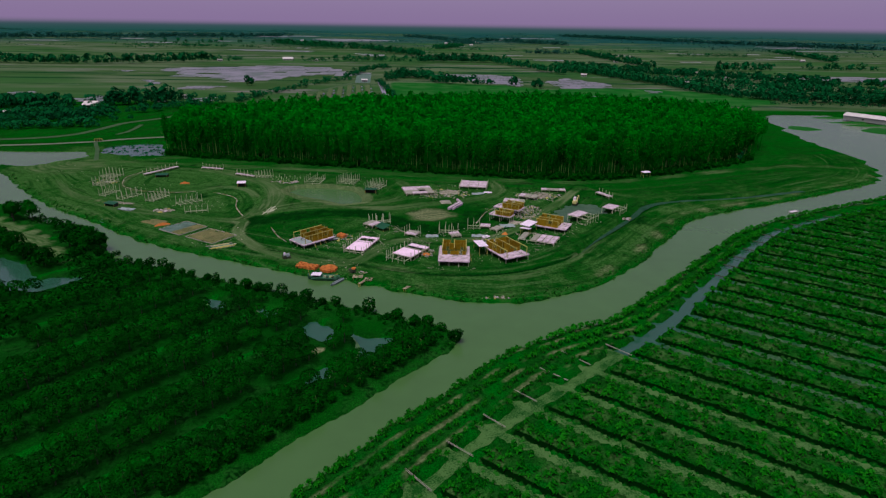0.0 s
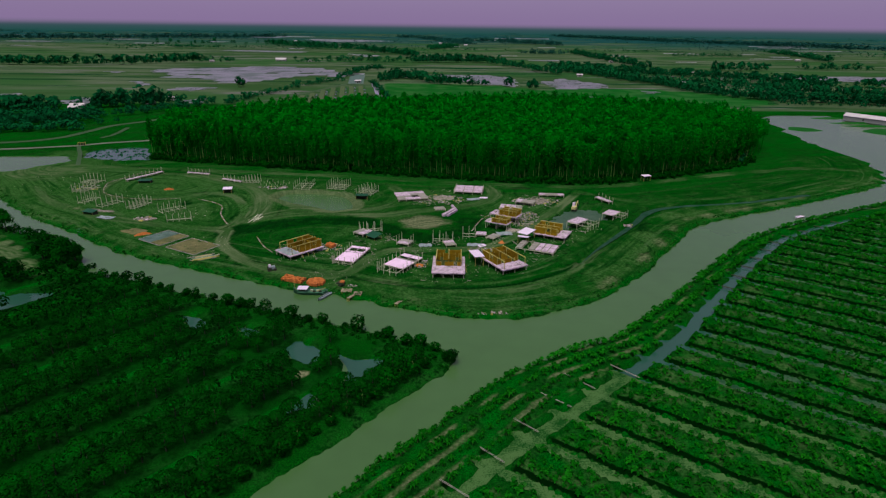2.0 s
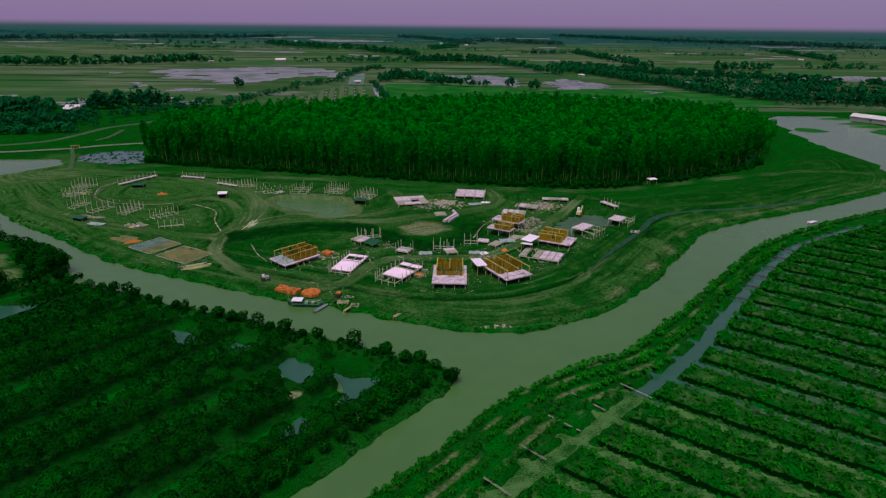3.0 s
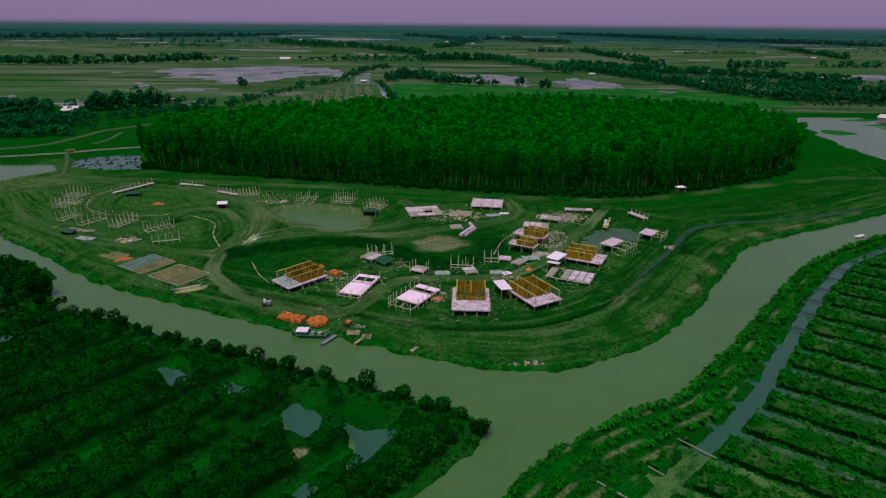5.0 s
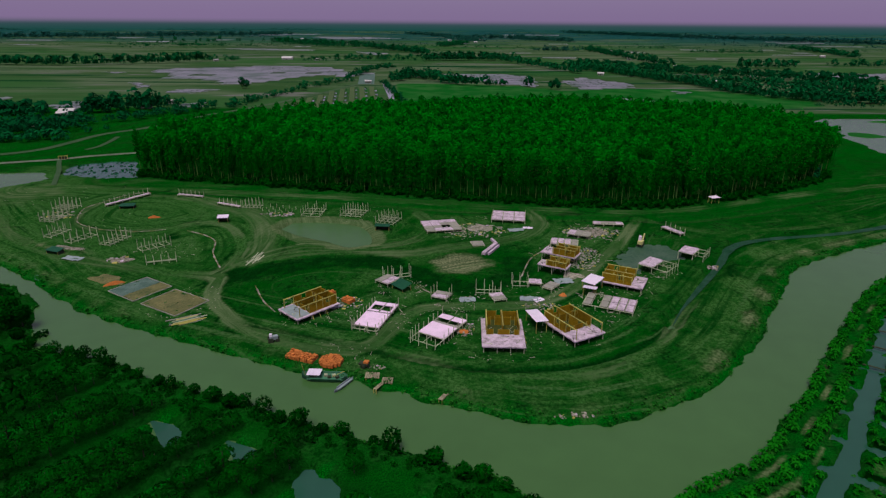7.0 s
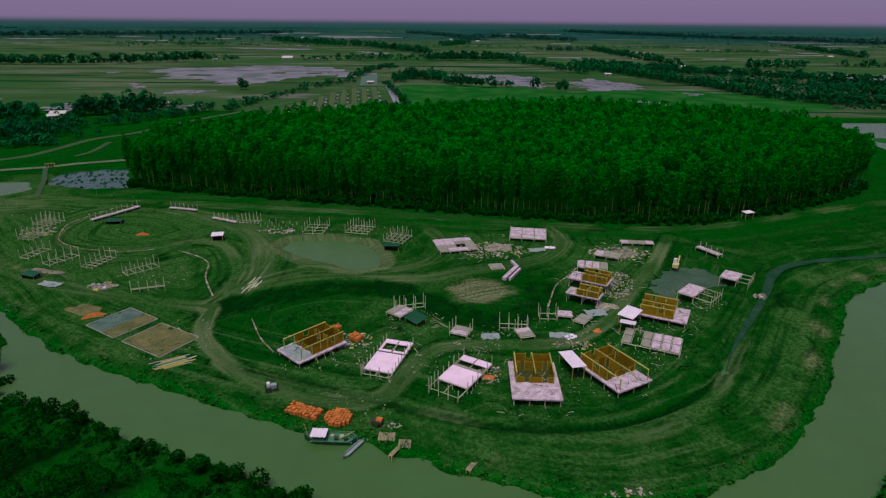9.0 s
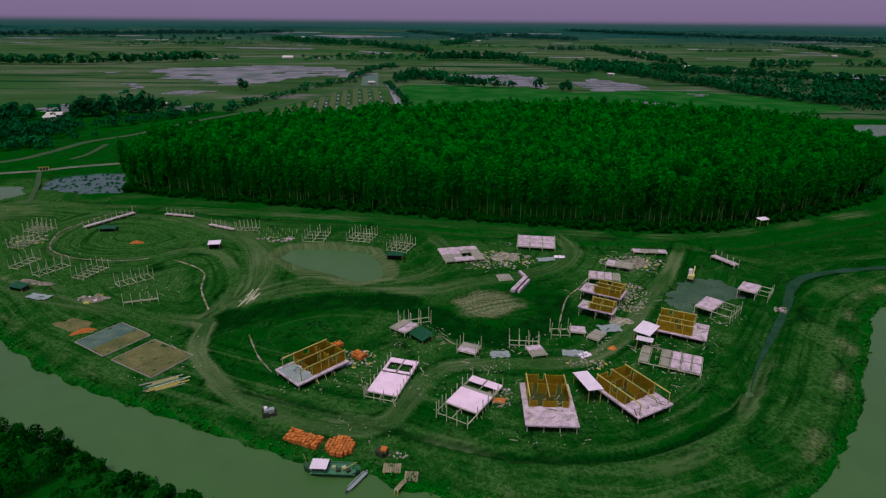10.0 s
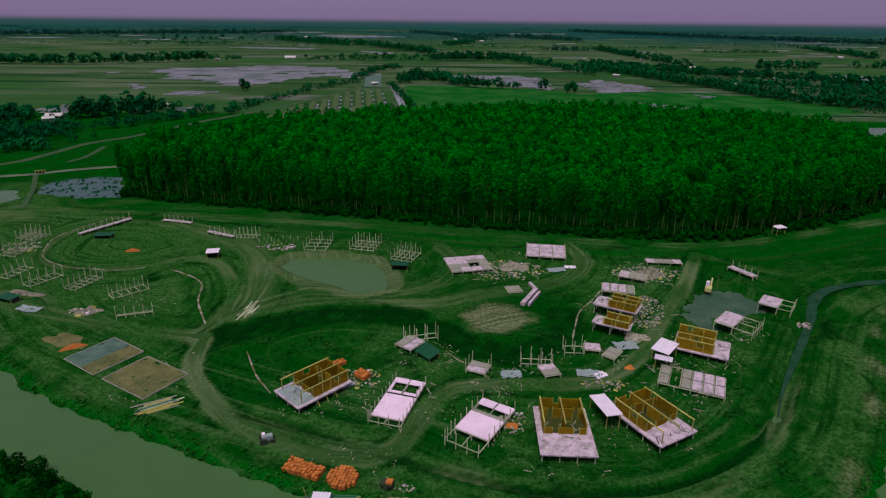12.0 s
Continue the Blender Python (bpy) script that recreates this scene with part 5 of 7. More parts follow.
def slab_platform(a, b, depth, label, cols, rows, deck=1.4, missing=(), dull=(), up=(), up_high=1.5, seed=1, seam=0.14, front_bay=0.0, kind_name="floor_platform", panels=()):
    """A raised floor of cast panels on posts; some posts run on above it, and a bare bay of beams may stand before it."""
    w = gap(a, b)
    t = thing(kind_name, label, "platform", "raised floors", corner(a, b))
    pw, pd = w / cols, depth / rows
    for i in range(cols):
        for j in range(rows):
            if panels or (i, j) in missing:
                continue
            part("panel", block(CONCRETE_OLD if (i, j) in dull else CONCRETE, pw - seam, pd - seam, 0.15), t, at=pose((i + 0.5) * pw, (j + 0.5) * pd, deck + 0.02))
    for u0, v0, u1, v1, old in panels:
        part("panel", block(CONCRETE_OLD if old else CONCRETE_FRESH, (u1 - u0) * w - 0.03, (v1 - v0) * depth - 0.03, 0.15), t, at=pose((u0 + u1) / 2 * w, (v0 + v1) / 2 * depth, deck + 0.02))
    for i in range(cols + 1):
        beam(t, (i * pw, -front_bay), (i * pw, depth), deck - 0.12, POST, 0.12, 0.14)
    for y in [0, depth] + ([-front_bay] if front_bay else []):
        beam(t, (0.08, y), (w - 0.08, y), deck - 0.13, POST, 0.12, 0.13)
    nx, ny = max(2, round(w / 3.0) + 1), max(2, round(depth / 3.0) + 1)
    posts(t, [(x, y) for x in even(nx, w, 0.1) for y in even(ny, depth, 0.1)], -0.8, deck, seed=seed)
    tall = []
    if "left" in up:
        tall += [(0.0, y) for y in even(round(depth / 1.7) + 1, depth, 0.1)]
    if "right" in up:
        tall += [(w, y) for y in even(round(depth / 1.7) + 1, depth, 0.1)]
    if "front" in up:
        tall += [(x, -front_bay) for x in even(round(w / 1.8) + 1, w, 0.1)]
    if "back" in up:
        tall += [(x, depth) for x in even(round(w / 1.8) + 1, w, 0.1)]
    if front_bay and "left" in up:
        tall += [(0, -front_bay * k) for k in (0.35, 0.7)]
    posts(t, tall, -0.4, deck + up_high + 0.4, POST, 0.12, seed, 0.3)
    return t


def post_frame(a, b, depth, nx, ny, label, high=2.4, tie=0.9, seed=1, ties=True):
    """Bare posts joined by low ground beams."""
    w = gap(a, b)
    t = thing("post_frame", label, "frame", "post frames", corner(a, b, 0.2))
    ex, ey = even(nx, w, 0), even(ny, depth, 0)
    posts(t, [(x, y) for x in ex for y in ey], -0.4, high, POST, 0.13, seed, 0.35)
    if ties:
        for x in ex:
            beam(t, (x, 0), (x, depth), tie, POST, 0.12, 0.14)
        if ny > 1:
            for y in ey:
                beam(t, (0, y), (w, y), tie - 0.2, POST, 0.12, 0.14)
    return t


stilt_house((6.55, 146.8), (14.85, 146.4), 11.6, "unfinished stilt house with ochre brick rooms and pale terrace", deck=0.95, seed=3, room=0.42, side=1.0, high=1.95)
stilt_house((24.5, 148.5), (31.4, 152.3), 10.6, "unfinished stilt house with long ochre brick walls on posts", deck=0.95, seed=4, room=0.36, side=0.7, high=1.95, reach=3.4)
stilt_house((-35.6, 162.0), (-30.4, 157.0), 10.9, "unfinished stilt house with ochre walls and propped corner deck", deck=1.1, seed=5, room=0.34, side=0.8, high=1.95, reach=2.6, strips=TARP_GREY)
stilt_house((45.2, 172.6), (48.5, 178.9), 9.8, "unfinished stilt house with three ochre brick bays", deck=1.1, seed=6, room=0.30, side=0.6, high=1.95, middle=(0.4,), cross=(0.33, 0.66))
stilt_house((27.6, 198.1), (25.1, 193.9), 9.4, "narrow unfinished stilt house with one ochre room", seed=7, room=0.36, side=0.4, high=1.6, cross=(0.55,), braces=False)
stilt_house((24.7, 188.8), (22.9, 185.6), 7.6, "small unfinished stilt house with low ochre walls", seed=8, room=0.32, side=0.3, high=1.3, middle=(), cross=(0.5,), braces=False)

slab_platform((-18.8, 156.4), (-13.6, 154.8), 11.2, "raised pale concrete floor with bare posts at its sides", 2, 3, 0.6, up=("left", "right", "front"), seed=11, front_bay=1.3, up_high=1.1,
              panels=((0, 0, 1, 0.56, 0), (0, 0.60, 0.47, 0.66, 0), (0.53, 0.60, 1, 0.66, 0), (0, 0.66, 0.10, 0.86, 0), (0.9, 0.66, 1, 0.86, 0), (0, 0.87, 0.48, 1, 0), (0.52, 0.87, 1, 1, 0), (0.47, 0.66, 0.53, 0.86, 1)))
slab_platform((-5.6, 153.2), (-0.6, 150.1), 9.2, "raised pale concrete floor with an open post bay before it", 2, 3, 0.7, up=("left", "front", "right"), seed=12, front_bay=3.0, up_high=1.3,
              panels=((0, 0, 1, 0.56, 0), (0, 0.56, 1, 0.64, 1), (0, 0.64, 0.06, 0.8, 1), (0.94, 0.64, 1, 0.8, 1), (0, 0.8, 0.48, 1, 0), (0.52, 0.8, 1, 1, 0)))
slab_platform((29.9, 165.9), (39.6, 161.3), 6.6, "raised floor of cast concrete panels with one empty bay", 6, 2, 0.8, missing=((1, 0), (1, 1)), dull=((0, 0), (0, 1), (2, 0), (2, 1)), seed=13, seam=0.3)
slab_platform((29.2, 202.1), (36.3, 200.3), 4.8, "raised floor of ribbed concrete panels on posts", 4, 1, 1.5, seed=14, dull=((3, 0),), seam=0.3)
slab_platform((35.8, 211.8), (41.7, 209.1), 4.0, "dull raised floor of concrete panels among rubble", 3, 1, 1.0, seed=15, dull=((1, 0), (2, 0)))
slab_platform((51.4, 184.6), (56.0, 189.3), 3.8, "tilted pale floor slab with an open post frame", 2, 1, 1.6, up=("front",), seed=16, front_bay=3.8, up_high=0.9, seam=0.08)
slab_platform((65.2, 193.6), (68.6, 197.8), 3.9, "small pale floor slab with a bare post frame", 2, 1, 1.6, up=("front",), seed=17, front_bay=2.6, up_high=0.9, seam=0.08)
slab_platform((70.6, 212.8), (67.2, 219.4), 1.8, "narrow pale slab strip with a row of posts", 4, 1, 0.9, up=("left", "front"), seed=18, up_high=1.0)
slab_platform((14.9, 225.2), (25.2, 223.6), 9.4, "wide ribbed pale concrete floor before the forest", 3, 3, 0.9, seed=19, seam=0.25, up=("left", "right"), up_high=0.5)
slab_platform((-4.9, 213.9), (5.6, 216.3), 9.8, "worn pale concrete floor with gaps near the forest", 4, 4, 0.7, missing=((2, 1),), dull=((3, 1), (3, 2), (0, 1), (2, 2), (1, 1), (3, 0), (0, 0)), seed=20, seam=0.1)
slab_platform((-13.5, 176.0), (-10.8, 179.5), 4.0, "small pale slab beside a green tarpaulin shelter", 1, 2, 0.8, dull=((0, 1),), seed=21, up=("right",), up_high=1.6)
slab_platform((-3.3, 169.7), (0.1, 168.2), 3.4, "little pale slab with four tall posts", 1, 2, 0.7, dull=((0, 1),), up=("left", "right"), seed=22, up_high=1.6)
slab_platform((10.7, 167.6), (13.7, 168.4), 3.6, "little slab with a dull frame by the track", 1, 2, 0.7, dull=((0, 0),), seed=23, up=("back",), up_high=1.6)
slab_platform((19.6, 176.8), (22.6, 176.3), 2.6, "little pale slab standing on short posts", 1, 1, 0.8, seed=24)
slab_platform((22.5, 175.2), (24.5, 173.6), 4.0, "little dull slab with two recessed panels", 1, 2, 0.6, dull=((0, 0), (0, 1)), seed=25)
slab_platform((-111.5, 240.0), (-103.6, 254.6), 1.3, "long narrow pale slab beside a bent kerb", 6, 1, 0.7, seed=26, up=("back",), up_high=1.2)
slab_platform((-93.8, 253.3), (-84.0, 250.6), 1.1, "long thin pale slab before the forest", 4, 1, 0.7, seed=27, up=("back",), up_high=1.4)
slab_platform((-76.2, 242.9), (-67.5, 238.5), 1.1, "thin pale slab with tall posts behind", 4, 1, 0.7, seed=28, up=("back",), up_high=1.5)
slab_platform((46.0, 221.6), (55.0, 220.8), 2.4, "low pale slab beyond a rubble heap", 4, 1, 0.8, seed=29, dull=((1, 0), (2, 0)))

for a, b, d, nx, ny, label in (
        ((-105.8, 205.7), (-103.0, 204.2), 7.6, 2, 5, "two rows of bare concrete posts on ground beams"),
        ((-95.0, 203.7), (-91.6, 202.6), 7.6, 3, 6, "dense frame of bare concrete posts on ground beams"),
        ((-114.0, 209.6), (-111.4, 208.9), 7.0, 2, 5, "two rows of bare concrete posts on ground beams"),
        ((-123.8, 223.8), (-119.1, 223.1), 6.0, 4, 4, "weathered grid of bare posts on muddy ground"),
        ((-128.0, 237.1), (-121.5, 235.3), 5.0, 5, 4, "weathered grid of bare posts on muddy ground"),
        ((-83.0, 200.4), (-80.6, 198.0), 7.6, 2, 5, "long frame of pale posts and beams"),
        ((-75.6, 189.2), (-68.9, 191.4), 1.2, 5, 1, "single row of five pale posts with a beam"),
        ((-45.1, 229.8), (-39.1, 229.4), 8.2, 3, 4, "open post frame with cross beams beside a pond"),
        ((-32.8, 230.9), (-26.1, 229.3), 6.8, 5, 4, "grid of bare concrete posts near the forest"),
        ((-20.9, 223.5), (-15.4, 221.5), 6.6, 5, 4, "grid of bare concrete posts near the forest"),
        ((-66.5, 239.3), (-60.5, 238.9), 2.6, 6, 2, "two close rows of bare posts"),
        ((-14.6, 180.2), (-8.3, 182.0), 1.8, 4, 2, "short rows of posts above a ditch"),
        ((7.0, 172.4), (12.6, 172.0), 1.8, 4, 2, "short rows of posts beside the track"),
        ((15.8, 176.4), (19.4, 176.2), 2.6, 3, 2, "short rows of posts beside the track"),
        ((-59.0, 236.0), (-50.0, 233.5), 5.0, 5, 3, "broken low posts among weeds")):
    one_row = ny == 1
    f = post_frame(a, b, d, nx, 1 if one_row else ny, label, 1.1 if "broken" in label else 2.9, 0.55, seed=int(abs(a[0]) * 7), ties=not one_row and "broken" not in label)
    if one_row:
        beam(f, (0, 0), (gap(a, b), 0), 0.7, POST, 0.16, 0.2)
        beam(f, (0, 0.9), (gap(a, b), 0.9), 0.5, POST, 0.16, 0.2)


def shelter(at, w, d, high, roof_mat, label, pitch=6, category="shelter", waves=8, closed=False, seed=0):
    """A roof of sheet on four posts; closed: boarded sides."""
    t = thing("shelter", label, category, "", at)
    lift = math.tan(radians(pitch)) * d / 2
    for x in (-w / 2 + 0.12, w / 2 - 0.12):
        posts(t, [(x, -d / 2 + 0.15)], -0.2, high - lift, TIMBER, 0.12)
        posts(t, [(x, d / 2 - 0.15)], -0.2, high + lift - 0.06, TIMBER, 0.12)
    part("roof", sheet("roof", roof_mat, (w + 0.3, d + 0.3), 0.05, waves, 0.0, seed), t, at=pose(0, 0, high + 0.1, pitch, 0, 0))
    if closed:
        for x in (-w / 2 + 0.05, w / 2 - 0.05):
            part("side_panel", block(DARK, 0.06, d - 0.4, high - lift - 0.1), t, at=pose(x, 0, 0))
        part("back_panel", block(DARK, w - 0.3, 0.06, high - 0.1), t, at=pose(0, d / 2 - 0.1, 0))
    return t


def lying(x, y, turn=0.0, z=0.25):
    return Matrix.Translation((x, y, z)) @ Matrix.Rotation(radians(turn), 4, "Z")


shelter(lying(18.4, 157.1, 12), 2.4, 6.0, 2.3, SHEET, "open shelter with a pale sheet roof between houses", -4)
shelter(lying(34.4, 175.6, -42), 3.2, 4.4, 2.3, SHEET, "pale sheet canopy beside a brick house", 5, waves=6)
shelter(lying(33.0, 172.2, -24), 2.8, 2.4, 1.8, SHEET, "small pale sheet lean-to under a canopy", -10, waves=5)
shelter(lying(-68, 224.8, 10), 3.0, 2.2, 1.7, SHEET, "small site hut with a pale sheet roof", 8, "hut", 8, True)
shelter(lying(-18.2, 217.4, -4), 4.2, 1.8, 1.5, TARP_GREEN, "low dark hut with a green roof by the pond", 6, "hut", 8, True)
shelter(lying(-104.4, 239.2, 6), 4.6, 2.4, 1.0, TARP_GREEN, "low hut under a dark green tarpaulin", 6, "hut", 0, True)
shelter(lying(-10.2, 175.2, -48), 4.0, 2.7, 1.2, TARP_GREEN, "sloping dark green tarpaulin shelter", 16, "shelter", 0)
shelter(lying(93.9, 247.2, 20), 3.4, 2.0, 2.2, SHEET, "little white roofed shelter at the forest edge", 5)
shelter(lying(-103.5, 197.5, -20), 4.2, 2.2, 1.1, TARP_GREEN, "low boarded hut on the west shore", 8, "hut", 0, True)


def heap(name, label, x, y, rx, ry, high, mat, seed, category="heap", turn=0.0, rough=0.35, base=None):
    """A low uneven mound of loose material."""
    r = np.random.default_rng(seed)
    n, rings = 22, 6
    verts, faces = [(0, 0, high)], []
    for j in range(1, rings + 1):
        t = j / rings
        for k in range(n):
            a = math.tau * k / n
            wob = 1 + rough * 0.5 * math.sin(3 * a + seed) + rough * 0.4 * math.sin(5 * a + 2.1 * seed) + r.uniform(-0.05, 0.05)
            z = high * (1 - t) ** 0.8 * (1 + r.uniform(-rough, rough)) if j < rings else -0.25
            verts.append((rx * t * wob * math.cos(a), ry * t * wob * math.sin(a), z))
    for k in range(n):
        faces.append((0, 1 + k, 1 + (k + 1) % n))
        for j in range(rings - 1):
            i0, i1 = 1 + j * n + k, 1 + j * n + (k + 1) % n
            faces.append((i0, i0 + n, i1 + n, i1))
    ob = new(name, mesh_of(name, verts, faces, mat, True))
    ob.matrix_basis = lying(x, y, turn, ground_at(x, y) if base is None else base)
    return tagged(ob, label, category)


def chunk_mesh(mat, seed):
    bm = bmesh.new()
    bmesh.ops.create_cube(bm, size=1)
    r = random.Random(seed)
    for v in bm.verts:
        v.co = Vector((v.co.x * r.uniform(0.6, 1.2), v.co.y * r.uniform(0.5, 1.1), (v.co.z + 0.35) * r.uniform(0.4, 0.8)))
    me = bpy.data.meshes.new("chunk")
    bm.to_mesh(me)
    bm.free()
    me.materials.append(mat)
    return me


CHUNKS = [chunk_mesh(m, k) for k, m in enumerate((RUBBLE, CONCRETE_OLD, RUBBLE, CONCRETE, RUBBLE, CONCRETE_OLD, TIMBER, RUBBLE))]


def rubble(label, x, y, rx, ry, n, seed, turn=0.0, size=(0.3, 1.0), flat_only=False):
    """A spread of broken pieces round one low heap."""
    t = thing("rubble", label, "rubble", "", lying(x, y, turn, ground_at(x, y)))
    r = random.Random(seed)
    for _ in range(n):
        a, d = r.uniform(0, math.tau), math.sqrt(r.random())
        s = r.uniform(*size)
        m = pose(rx * d * math.cos(a), ry * d * math.sin(a), 0.0, r.uniform(-8, 8), r.uniform(-8, 8), r.uniform(0, 360))
        part("chunk", r.choice(CHUNKS), t, at=m @ Matrix.Diagonal((s * r.uniform(0.6, 2.0), s, s * (0.35 if flat_only else 0.7), 1)))


heap("mound", "pale trodden heap of rubble between floor slabs", 11.0, 219.5, 4.6, 3.6, 0.25, RUBBLE, 3)
rubble("scattered broken concrete and boards beside the slab", 9.0, 217.5, 9.5, 6.5, 240, 4, 0.0, (0.15, 0.7), True)
heap("mound", "grey brown rubble heap before the forest", 44, 215.5, 6.0, 3.2, 0.8, RUBBLE, 5, turn=20)
rubble("scattered broken concrete on a rubble heap", 44, 215.5, 8.5, 5.2, 190, 6, 0.0, (0.15, 0.6))
rubble("broken boards and bricks strewn beside the narrow houses", 37.0, 195, 4.2, 8.5, 260, 7, -20, (0.12, 0.5))
heap("mound", "sandy rubble beside the track", 31.5, 183, 3.0, 2.4, 0.4, RUBBLE, 8)
rubble("bricks and rubble behind the brick house", 20.5, 166.0, 3.6, 2.0, 60, 9, 0.0, (0.12, 0.5))
rubble("bricks and boards near the round pond house", -22.0, 167.5, 4.0, 3.4, 90, 10, 0.0, (0.12, 0.5))
rubble("broken pieces beside the floor slab", 3.6, 156.5, 2.2, 3.6, 60, 11, 0.0, (0.12, 0.5))
heap("mound", "pale gravel spread near the post frames", -84, 192.5, 3.6, 2.2, 0.25, RUBBLE, 12)
rubble("pale rubble strewn near the post frames", -84, 192.5, 3.6, 2.2, 20, 13)
heap("mound", "pale trampled gravel by the west posts", -103, 201.5, 6.5, 1.6, 0.2, RUBBLE, 14, turn=-12)
rubble("broken pieces along the drainage ditch", 67.8, 189.4, 2.4, 1.4, 16, 15)
rubble("weathered rubble between old posts", -122, 231.5, 7, 4, 40, 16, flat_only=True)
rubble("low stones and weeds east of the posts", -53.5, 232.5, 5.5, 2.5, 36, 17)
rubble("stones and driftwood along the shore", 20, 127.4, 4, 0.8, 26, 18, 4, (0.15, 0.45))
rubble("boards beside the moored boat", -13.2, 141.2, 2.2, 0.9, 24, 20, 0.0, (0.1, 0.4))
heap("mound", "small orange clay heap on the west field", -91.3, 228.8, 2.0, 1.0, 0.7, ORANGE, 21)
heap("mound", "small orange clay heap beside the sand", -78.0, 177.6, 2.4, 1.0, 0.7, ORANGE, 22, turn=30)
heap("mound", "small orange heap of broken brick", 26.8, 171.6, 0.9, 0.7, 0.7, ORANGE, 23)
heap("mound", "orange broken brick by a slab", 3.4, 155.2, 1.4, 0.8, 0.5, ORANGE, 24)


def strewn_boards(n, seed):
    """Loose boards, laths and offcuts lying about the building yards, too many to count."""
    dice = np.random.default_rng(seed)
    places = []
    for x, y, reach in YARDS[:14]:
        for _ in range(n // 14):
            a, d = dice.uniform(0, math.tau), reach * 0.8 * math.sqrt(dice.uniform(0.02, 1.0))
            places.append((x + d * math.cos(a), y + d * math.sin(a)))
    heights = ground_many(places)
    verts, faces = [], []
    for (x, y), z in zip(places, heights):
        if z < 0.0:
            continue
        long_, wide, thick = dice.uniform(0.3, 2.6) * dice.uniform(0.4, 1.0), dice.uniform(0.05, 0.16), dice.uniform(0.03, 0.1)
        m = pose(x, y, z + 0.02, dice.uniform(-3, 3), dice.uniform(-4, 4), dice.uniform(0, 360))
        k = len(verts)
        for cz in (0.0, thick):
            verts += [m @ Vector((sx * long_ / 2, sy * wide / 2, cz)) for sx, sy in ((-1, -1), (1, -1), (1, 1), (-1, 1))]
        faces += [tuple(k + i for i in f) for f in ((0, 3, 2, 1), (4, 5, 6, 7), (0, 1, 5, 4), (1, 2, 6, 5), (2, 3, 7, 6), (3, 0, 4, 7))]
    me = mesh_of("strewn_boards", verts, faces, RUBBLE)
    tagged(new("strewn_boards", me), "dull boards and offcuts strewn about the building yards", "boards", kind="stuff")


strewn_boards(336, 27)


def tarp(x, y, w, d, turn, mat, label, seed):
    ob = new("tarpaulin", sheet("tarpaulin", mat, (w, d), 0.02, 0, 0.2, seed))
    ob.matrix_basis = lying(x, y, turn, ground_at(x, y) + 0.22)
    tagged(ob, label, "tarpaulin")


tarp(28.4, 179.6, 4.4, 3.0, 10, TARP_GREY, "crumpled grey tarpaulin lying by the track", 1)
tarp(18.8, 169.6, 4.2, 2.4, -8, TARP_GREY, "crumpled grey tarpaulin lying by the track", 2)
tarp(20.8, 169.0, 2.4, 1.8, 25, SHEET, "pale sheet lying on a grey tarpaulin", 3)
tarp(4.9, 169.2, 3.6, 2.2, 4, TARP_GREY, "grey tarpaulin spread beside the track", 4)
tarp(-96.5, 193.2, 5.5, 2.4, -14, TARP_GREY, "long grey tarpaulin on the dark ground", 5)
tarp(-24.5, 166.0, 2.6, 3.2, 40, TARP_GREY, "grey sheet by the brick house", 6)
tarp(21.6, 217.6, 4.6, 2.6, 8, TARP_GREY, "pale grey sheet before the wide floor", 7)
tarp(25.5, 219.2, 2.8, 1.6, -6, SHEET, "pale sheet lying before the wide floor", 8)


def bay(a, b, depth, mat_a, mat_b, label, seed):
    """A low rectangular storage bay: a kerb of boards holding two kinds of fill."""
    w = gap(a, b)
    t = thing("storage_bay", label, "storage bay", "", corner(a, b, 0.2))
    for y in (0, depth):
        beam(t, (0, y), (w, y), -0.1, CONCRETE_OLD, 0.16, 0.34, "kerb")
    for x in (0, w):
        beam(t, (x, 0.12), (x, depth - 0.12), -0.1, CONCRETE_OLD, 0.16, 0.34, "kerb")
    for k, (x0, x1, m) in enumerate(((0.1, w * 0.56, mat_a), (w * 0.56, w - 0.1, mat_b))):
        n, mrow = 34, 20
        grid = np.array([(x0 + (x1 - x0) * i / (n - 1), 0.1 + (depth - 0.2) * j / (mrow - 1)) for j in range(mrow) for i in range(n)])
        lift = 0.16 + 0.10 * wobble(grid, 2.6, seed + k) + 0.05 * wobble(grid, 0.9, seed + k + 5) + 0.3 * k * np.exp(-((grid[:, 0] - x0 - 1.3) / 0.9) ** 2) * np.clip(0.6 + wobble(grid, 4.0, seed + 9), 0, 1)
        part("fill", mesh_of("fill", np.column_stack([grid, lift]), [(j * n + i, j * n + i + 1, (j + 1) * n + i + 1, (j + 1) * n + i) for j in range(mrow - 1) for i in range(n - 1)], m, True), t)


bay((-77.3, 173.4), (-69.1, 168.1), 9.6, GREY_FILL, SAND, "kerbed bay of grey gravel by the river", 31)
bay((-66.9, 166.9), (-57.0, 161.0), 8.8, SAND, SAND, "kerbed bay of heaped brown sand", 33)
heap("mound", "spread of brown sand on the shore", -81, 180.2, 5.4, 2.6, 0.5, SAND, 34, turn=-25)
timber_stack = thing("timber_stack", "stack of weathered boards and pipes by the river", "timber stack", "", lying(-53.6, 159.4, 32, 0.25))
r_t = random.Random(4)
for k in range(16):
    part("board", block(r_t.choice((POST, CONCRETE_OLD, TIMBER, HULL)), round(r_t.uniform(3.5, 7.5), 1), 0.24, 0.12), timber_stack,
         at=pose(r_t.uniform(-0.8, 0.8), -1.6 + 0.42 * (k % 8), 0.14 * (k // 8), 0, 0, r_t.uniform(-3, 3)))
log_stack = thing("log_stack", "loose pale logs lying beside the track", "logs", "", lying(-49.2, 193.5, 80, 0.3))
